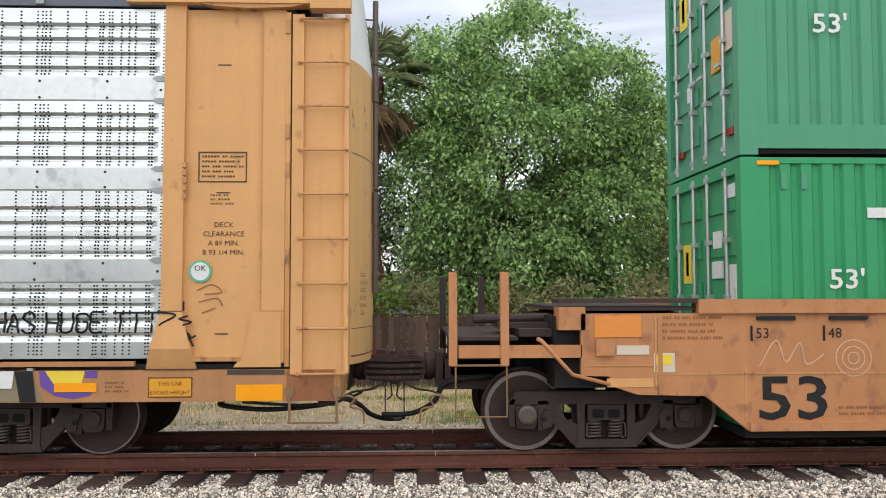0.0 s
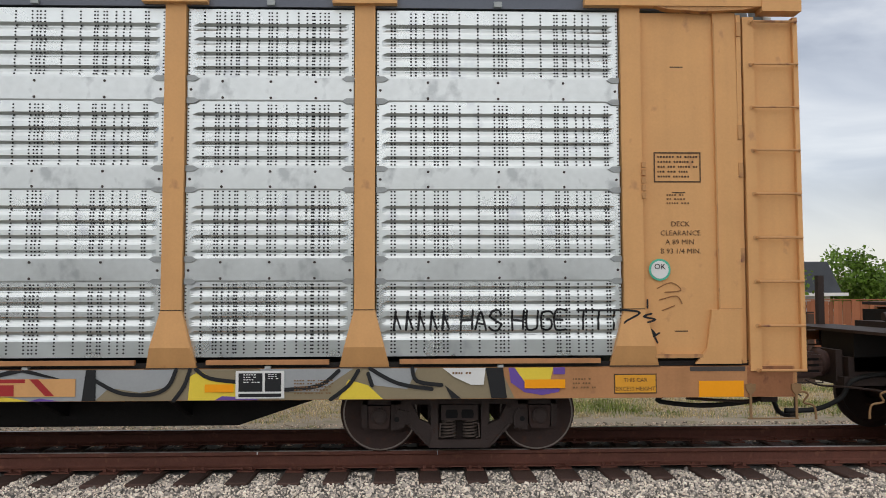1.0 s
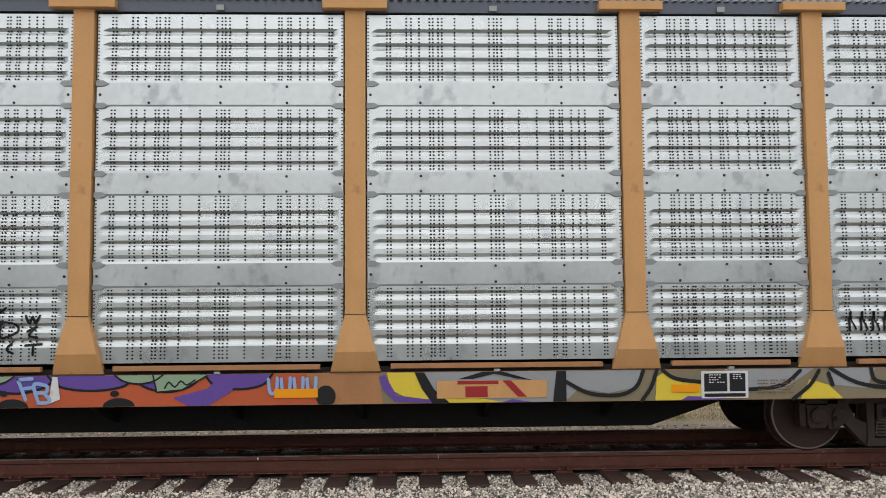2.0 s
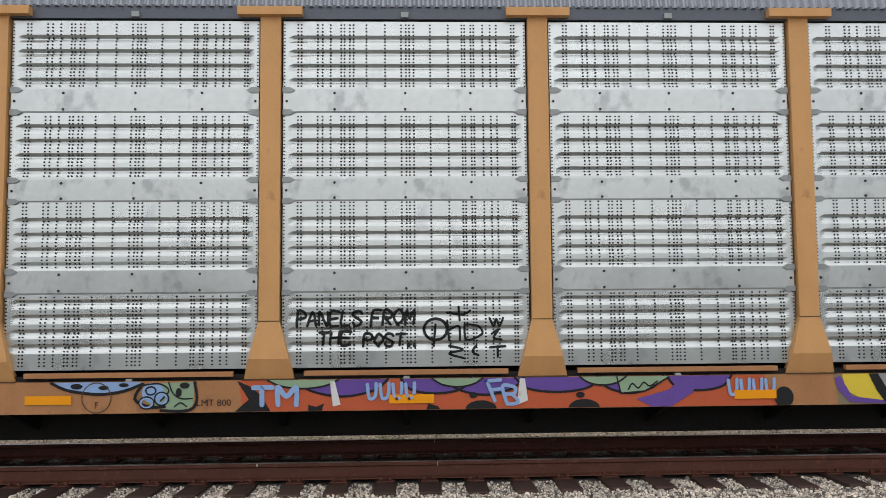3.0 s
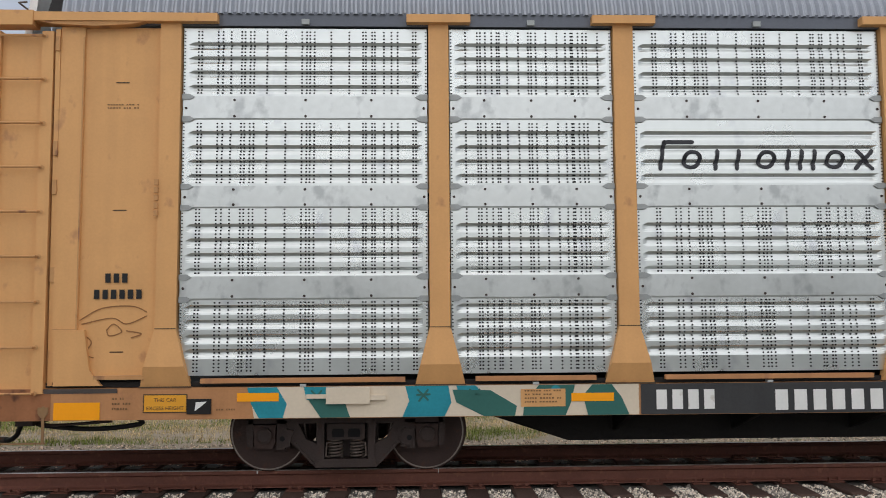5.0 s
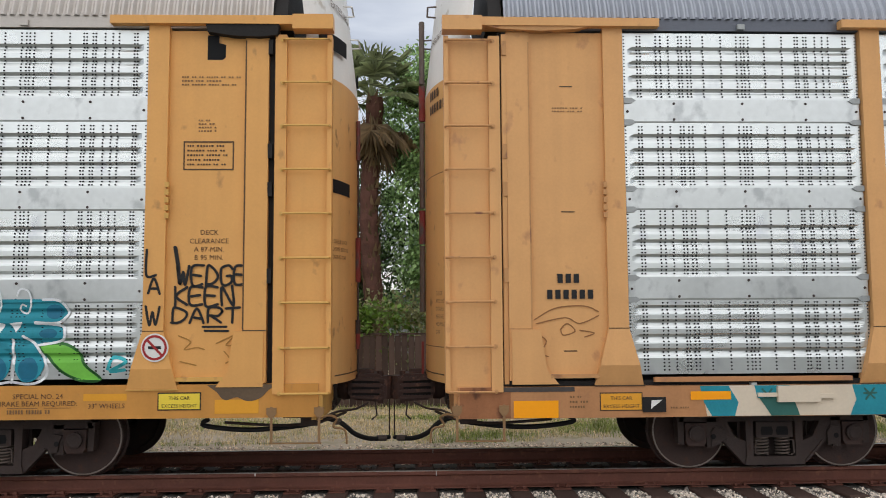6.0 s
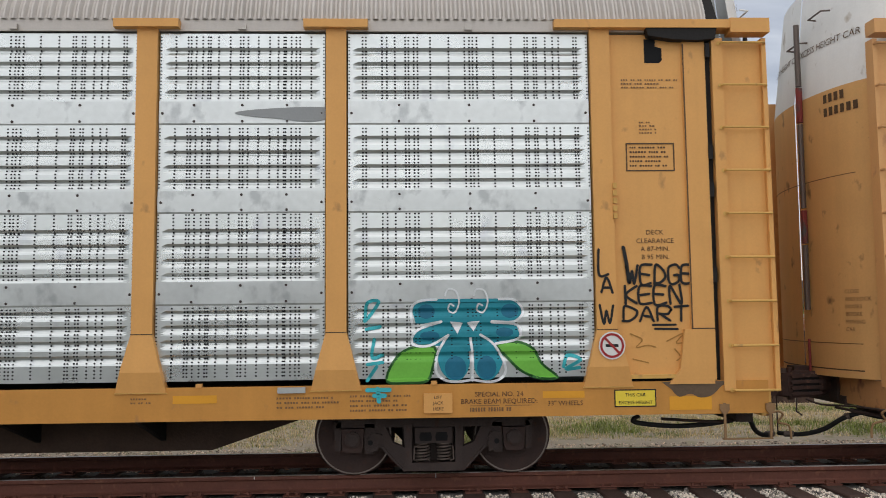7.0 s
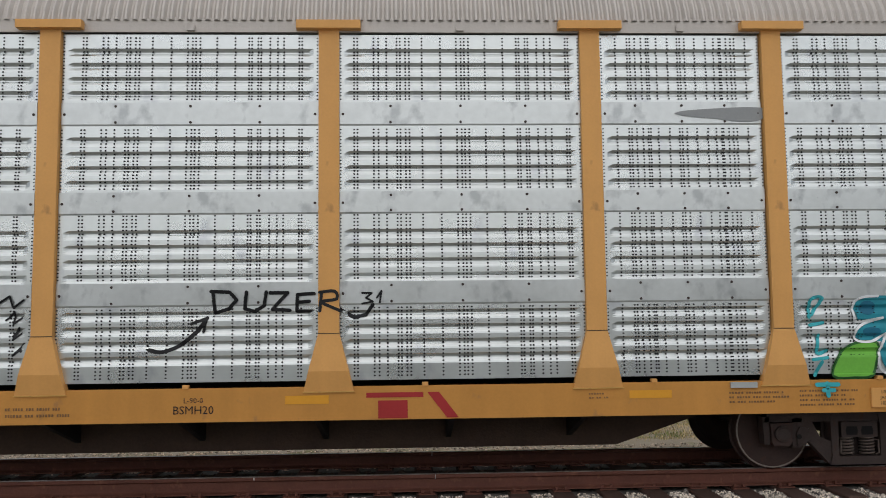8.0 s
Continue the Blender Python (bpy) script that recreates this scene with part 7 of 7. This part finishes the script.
    for t, z in (("DECK", 2.43), ("CLEARANCE", 2.335), ("A 89 MIN.", 2.24), ("B 93 1/4 MIN.", 2.145)):
        words(t, 0.055, STENCIL, 12.36, side_y(z) + 0.045, z, car)
    bm = bmesh.new()
    disc(bm, 12.13, 1.975, 0.115, 0.115, face - 0.006)
    st = part("sticker", bm, SPRAY_MINT, car, "round white and green inspection sticker")
    st.data.materials[0] = mat("sticker_green", (0.10, 0.48, 0.32), 0.5, var=0.05, bump=0)
    bm = bmesh.new()
    disc(bm, 12.13, 1.975, 0.093, 0.093, face - 0.009)
    part("sticker_face", bm, WHITE, st)
    words("OK", 0.06, BLACK, 12.13, face - 0.012, 1.98, st)


def data_box(car, x0, x1, z0, z1, ink, rng):
    y = side_y((z0 + z1) / 2) + 0.044
    bm = bmesh.new()
    for a, b, c, d in ((x0, x1, z0, z0 + 0.014), (x0, x1, z1 - 0.014, z1), (x0, x0 + 0.014, z0 + 0.014, z1 - 0.014), (x1 - 0.014, x1, z0 + 0.014, z1 - 0.014)):
        quad(bm, a, b, c, d, y)
    bars(bm, x0 + 0.04, y, z1 - 0.04, x1 - x0 - 0.08, z1 - z0 - 0.06, 5, rng, 0.62)
    return part("data_box", bm, ink, car, "stencilled data box")


def paint_gold_car(car):
    rng = random.Random(32)
    white = mat("white_spray", (0.80, 0.82, 0.82), 0.5, var=0.06, bump=0)
    edge = mat("dark_green_spray", (0.03, 0.13, 0.03), 0.5, var=0.1, bump=0)
    deep = mat("deep_teal_spray", (0.012, 0.13, 0.21), 0.5, var=0.2, scale=6, bump=0)

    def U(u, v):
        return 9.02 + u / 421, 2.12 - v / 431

    def area(m, shapes, lift, label=""):
        for s in shapes:
            bm = bmesh.new()
            fill(bm, s)
            part("butterfly_graffiti", drape(bm, on_panel, lift), m, car, label)

    def curve(m, runs, w, lift):
        for r in runs:
            bm = bmesh.new()
            stroke(bm, r, w, 0)
            part("butterfly_graffiti", drape(bm, on_panel, lift), m, car)

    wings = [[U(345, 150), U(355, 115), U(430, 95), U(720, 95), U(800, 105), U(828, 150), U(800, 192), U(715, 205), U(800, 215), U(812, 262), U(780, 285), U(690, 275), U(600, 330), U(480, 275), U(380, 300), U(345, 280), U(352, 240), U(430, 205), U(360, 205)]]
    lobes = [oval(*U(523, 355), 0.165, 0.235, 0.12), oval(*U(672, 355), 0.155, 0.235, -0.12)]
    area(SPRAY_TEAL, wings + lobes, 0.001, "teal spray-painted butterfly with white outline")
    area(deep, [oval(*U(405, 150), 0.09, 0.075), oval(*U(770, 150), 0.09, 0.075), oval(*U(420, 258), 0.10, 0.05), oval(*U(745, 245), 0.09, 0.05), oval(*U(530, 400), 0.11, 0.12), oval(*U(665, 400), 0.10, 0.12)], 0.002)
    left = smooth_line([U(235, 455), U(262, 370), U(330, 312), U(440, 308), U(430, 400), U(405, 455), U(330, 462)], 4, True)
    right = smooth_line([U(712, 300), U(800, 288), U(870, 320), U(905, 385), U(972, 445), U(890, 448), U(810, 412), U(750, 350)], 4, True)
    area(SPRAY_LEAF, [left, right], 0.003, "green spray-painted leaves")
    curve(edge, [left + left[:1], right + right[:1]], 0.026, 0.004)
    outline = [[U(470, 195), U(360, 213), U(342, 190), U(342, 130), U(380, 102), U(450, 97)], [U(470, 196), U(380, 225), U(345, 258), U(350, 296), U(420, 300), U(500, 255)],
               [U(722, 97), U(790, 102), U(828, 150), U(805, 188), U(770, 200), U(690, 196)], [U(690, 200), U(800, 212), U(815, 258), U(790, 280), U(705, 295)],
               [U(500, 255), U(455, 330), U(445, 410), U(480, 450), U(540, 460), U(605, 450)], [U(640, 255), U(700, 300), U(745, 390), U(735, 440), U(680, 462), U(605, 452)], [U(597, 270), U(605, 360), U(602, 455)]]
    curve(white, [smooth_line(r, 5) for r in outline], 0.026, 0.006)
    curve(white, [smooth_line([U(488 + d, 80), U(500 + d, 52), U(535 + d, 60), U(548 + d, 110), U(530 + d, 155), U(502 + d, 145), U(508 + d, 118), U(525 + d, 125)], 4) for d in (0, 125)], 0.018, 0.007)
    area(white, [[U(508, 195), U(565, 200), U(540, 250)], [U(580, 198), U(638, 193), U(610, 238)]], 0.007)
    # turquoise tags beside it
    turq = mat("turquoise_spray", (0.05, 0.42, 0.46), 0.5, var=0.2, bump=0)
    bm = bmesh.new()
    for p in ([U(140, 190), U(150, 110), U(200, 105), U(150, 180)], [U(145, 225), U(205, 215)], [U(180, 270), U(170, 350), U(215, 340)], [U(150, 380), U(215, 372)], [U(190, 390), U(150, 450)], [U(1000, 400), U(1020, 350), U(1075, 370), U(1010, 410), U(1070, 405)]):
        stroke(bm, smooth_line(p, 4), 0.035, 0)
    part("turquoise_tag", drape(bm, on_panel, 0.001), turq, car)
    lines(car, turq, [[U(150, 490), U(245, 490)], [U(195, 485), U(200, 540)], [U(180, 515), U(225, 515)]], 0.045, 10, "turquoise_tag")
    # marker letters on the door and the post
    face = side_y(1.5) + 0.05
    bm = bmesh.new()
    y = face - 0.006
    scrawl(bm, "WEDGE", 12.08, 2.04, 0.19, 0.147, 0.027, y, rng, 0.0, 0.05)
    scrawl(bm, "KEEN", 12.06, 1.83, 0.19, 0.155, 0.027, y, rng, 0.0, 0.05)
    scrawl(bm, "DART", 12.03, 1.65, 0.15, 0.18, 0.026, y, rng, 0.05, 0.04)
    stroke(bm, [(12.05, 2.42), (12.08, 2.25), (12.10, 2.06)], 0.04, y)
    stroke(bm, [(12.34, 1.61), (12.58, 1.61)], 0.022, y)
    stroke(bm, [(12.36, 1.57), (12.60, 1.565)], 0.022, y)
    part("marker_lettering", bm, BLACK, car, "black marker words on the door")
    bm = bmesh.new()
    y = side_y(2.0) - 0.011
    scrawl(bm, "L", 11.78, 2.14, 0.26, 0.13, 0.026, y, rng, 0.0, 0.03)
    scrawl(bm, "A", 11.80, 1.95, 0.15, 0.15, 0.026, y, rng, 0.0, 0.03)
    scrawl(bm, "W", 11.78, 1.63, 0.19, 0.18, 0.026, y, rng, 0.0, 0.03)
    part("marker_lettering", bm, BLACK, car)
    rust_line = mat("thin_ochre_line", (0.40, 0.20, 0.05), 0.7, var=0.1, bump=0)
    lines(car, rust_line, [smooth_line(p, 5) for p in ([(12.10, 1.52), (12.22, 1.46), (12.16, 1.38), (12.28, 1.40), (12.36, 1.38)], [(12.48, 1.44), (12.66, 1.52), (12.58, 1.42), (12.76, 1.44)], [(12.56, 1.36), (12.62, 1.28), (12.58, 1.24)], [(12.12, 1.26), (12.28, 1.22)])], 0.013, 0, "scratched_drawing", "thin scratched drawing", side_y(1.1) + 0.05)
    # round no-smoking style sticker on the post foot
    bm = bmesh.new()
    disc(bm, 11.885, 1.405, 0.138, 0.143, -1.592)
    st = part("sticker", bm, WHITE, car, "round white and red prohibition sticker")
    bm = bmesh.new()
    ring = [(11.885 + 0.112 * math.cos(a), 1.405 + 0.115 * math.sin(a)) for a in np.linspace(0, 2 * math.pi, 25)]
    stroke(bm, ring, 0.024, -1.595)
    stroke(bm, [(11.81, 1.485), (11.96, 1.325)], 0.024, -1.595)
    part("sticker_ring", bm, RED, st)
    bm = bmesh.new()
    quad(bm, 11.82, 11.95, 1.39, 1.42, -1.594)
    part("sticker_bar", bm, BLACK, st)
    # a hole at the top of the door drawn as a shade-dark plate, boxes and words
    bm = bmesh.new()
    prism(bm, [(12.34, 4.40), (12.50, 4.40), (12.53, 4.43), (12.53, 4.56), (12.46, 4.58), (12.46, 4.66), (12.34, 4.66)], side_y(4.5) + 0.046, side_y(4.5) + 0.052)
    part("door_hole", bm, HOLE, car)
    data_box(car, 12.11, 12.63, 3.228, 3.531, STENCIL, rng)
    bm = bmesh.new()
    bars(bm, 12.08, side_y(4.1) + 0.044, 4.22, 0.62, 0.12, 3, rng)
    bars(bm, 12.26, side_y(3.7) + 0.044, 3.76, 0.2, 0.15, 4, rng)
    tagged(part("stencil", bm, STENCIL_OLD, car), kind="stuff")
    for t, z in (("DECK", 2.555), ("CLEARANCE", 2.465), ("A 87-MIN.", 2.38), ("B 95 MIN.", 2.295)):
        words(t, 0.052, STENCIL, 12.39, side_y(z) + 0.045, z, car)
    # sill
    sign(car, 11.92, 12.33, 0.785, 0.94, YELLOW, ("THIS CAR", "EXCESS HEIGHT"))
    y = SILL_FACE - 0.005
    words("SPECIAL NO. 24", 0.052, STENCIL, 10.72, y, 0.90, car)
    words("BRAKE BEAM REQUIRED:", 0.052, STENCIL, 10.72, y, 0.828, car)
    words('33" WHEELS', 0.05, STENCIL, 11.40, y, 0.80, car)
    words("L-90-0", 0.055, BLACK, 2.98, y, 0.885, car)
    words("BSMH20", 0.085, BLACK, 2.98, y, 0.775, car)
    bm = bmesh.new()
    quad(bm, 10.42, 10.72, 0.805, 0.811, y)
    quad(bm, 10.78, 11.05, 0.805, 0.811, y)
    bars(bm, 10.42, y, 0.79, 0.58, 0.045, 1, rng, 0.1)
    bars(bm, 9.20, y, 0.93, 0.62, 0.19, 4, rng)
    bars(bm, 8.46, y, 0.92, 0.68, 0.14, 3, rng)
    bars(bm, 7.0, y, 0.93, 0.24, 0.08, 2, rng)
    bars(bm, 1.12, y, 0.86, 0.8, 0.13, 2, rng)
    tagged(part("stencil", bm, STENCIL_OLD, car), kind="stuff")
    paint(car, AMBER_OLD, [rect(11.17, 11.60, 0.875, 0.945), rect(12.48, 12.92, 0.735, 0.875), rect(3.90, 4.34, 0.86, 0.945), rect(7.42, 7.86, 0.87, 0.95)], 0, "faded_reflector", "faded amber strip")
    smear = mat("grey_smear", (0.13, 0.088, 0.055), 0.8, var=0.3, bump=0)
    paint(car, smear, [smooth_line([(12.40, 1.024), (13.06, 1.026), (13.02, 0.97), (12.92, 0.88), (12.80, 0.86), (12.70, 0.90), (12.58, 0.87), (12.50, 0.95)], 4)], 1, "soot_smear", "grey soot smear")
    bm = bmesh.new()
    box(bm, 9.95, 10.24, SILL_FACE - 0.022, SILL_FACE, 0.742, 0.94)
    jp = part("jack_pad", bm, GOLD, car, "lift pad plate with words", bevel=0.006)
    for k, t in enumerate(("LIFT", "JACK", "HERE")):
        words(t, 0.034, STENCIL, 10.095, SILL_FACE - 0.025, 0.885 - 0.058 * k, jp)
    bm = bmesh.new()
    box(bm, 8.47, 8.75, SILL_FACE - 0.03, SILL_FACE, 0.962, 1.02)
    part("bracket", bm, GALV, car, bevel=0.004)
    # red logo as bars, blocks and slanted blocks
    shapes = [rect(4.72, 5.30, 0.915, 0.965), rect(4.84, 5.14, 0.705, 0.885), [(5.34, 0.965), (5.46, 0.965), (5.66, 0.705), (5.54, 0.705)]]
    paint(car, RED, shapes, 1, "logo_shape", "dull red painted logo shape")
    # long black arrow scrawl and looping marks across two sheets
    bm = bmesh.new()
    stroke(bm, smooth_line([(2.52, 1.42), (2.66, 1.40), (2.85, 1.48), (3.02, 1.63), (3.10, 1.74)], 5), 0.04, 0)
    stroke(bm, [(2.94, 1.68), (3.10, 1.74), (3.06, 1.60)], 0.03, 0)
    for pts in ([(3.16, 2.0), (3.18, 1.79), (3.32, 1.83), (3.40, 1.92), (3.33, 2.0), (3.14, 2.01)], [(3.50, 2.0), (3.48, 1.83), (3.58, 1.80), (3.68, 1.86), (3.70, 2.0)], [(3.74, 1.99), (3.92, 1.99), (3.76, 1.82), (3.94, 1.81)],
                [(4.18, 1.98), (4.02, 1.97), (4.01, 1.80), (4.17, 1.80)], [(4.02, 1.89), (4.14, 1.90)], [(4.46, 1.81), (4.60, 1.73), (4.72, 1.76), (4.79, 1.86)]):
        for a, b in zip(pts[:-1], pts[1:]):
            stroke(bm, [(a[0] + (b[0] - a[0]) * t / 6, a[1] + (b[1] - a[1]) * t / 6) for t in range(7)], 0.036, 0)
    for pts in ([(4.68, 1.98), (4.78, 1.98), (4.72, 1.93), (4.79, 1.89), (4.68, 1.87)], [(4.83, 1.93), (4.88, 2.0), (4.86, 1.88)]):
        stroke(bm, pts, 0.02, 0)
    for k in range(4):
        stroke(bm, [(1.0 + 0.08 * k, 1.9 - 0.16 * k), (1.12 + 0.05 * k, 1.98 - 0.16 * k), (1.16, 1.86 - 0.16 * k), (1.26, 1.94 - 0.16 * k)], 0.022, 0)
    part("marker_tag", drape(bm, on_panel), BLACK, car, "black marker scrawl with an arrow")
    bm = bmesh.new()
    y = side_y(1.9) - 0.010
    stroke(bm, [(4.27, 1.99), (4.25, 1.80)], 0.034, y)
    stroke(bm, smooth_line([(4.25, 1.99), (4.40, 2.0), (4.42, 1.92), (4.27, 1.89), (4.46, 1.80)], 4), 0.032, y)
    part("marker_tag", bm, BLACK, car)
    bm = bmesh.new()
    pts = smooth_line([(8.0, 3.86), (8.25, 3.90), (8.94, 3.92), (8.94, 3.79), (8.70, 3.77), (8.45, 3.80), (8.2, 3.82)], 4, True)
    blob(bm, pts, side_y(3.85) + 0.038)
    part("grey_smear", bm, mat("dull_grey_smear", (0.30, 0.31, 0.31), 0.6, var=0.1, bump=0), car)


paint_tan_car(tan_car)
paint_gold_car(gold_car)


# brush strokes, letters and other marks too small to take apart
for ob in scene.objects:
    if ob.name.split(".")[0] in ("butterfly_graffiti", "marker_tag", "marker_lettering", "marker_tail", "turquoise_tag", "scratched_drawing", "chalk_scribble", "graffiti"):
        tagged(ob, kind="stuff")


# ---- what moves ----
def motions():
    for car, x in ((tan_car, -14.295), (gold_car, -42.755), (well_car, 0.0), (boxes[0], 0.0), (boxes[1], 0.0)):
        walk(car, [(t, pose(x + s, TRACK, 0)) for t, s in zip(RUN_T, RUN_S)])
    for ws, x, r in ROLLING:
        rows = []
        for k in range(81):
            t = k / 10
            rows.append((t, pose(x, 0, r, 0, math.degrees(float(np.interp(t, RUN_T, RUN_S)) / r), 0)))
        walk(ws, rows)


motions()
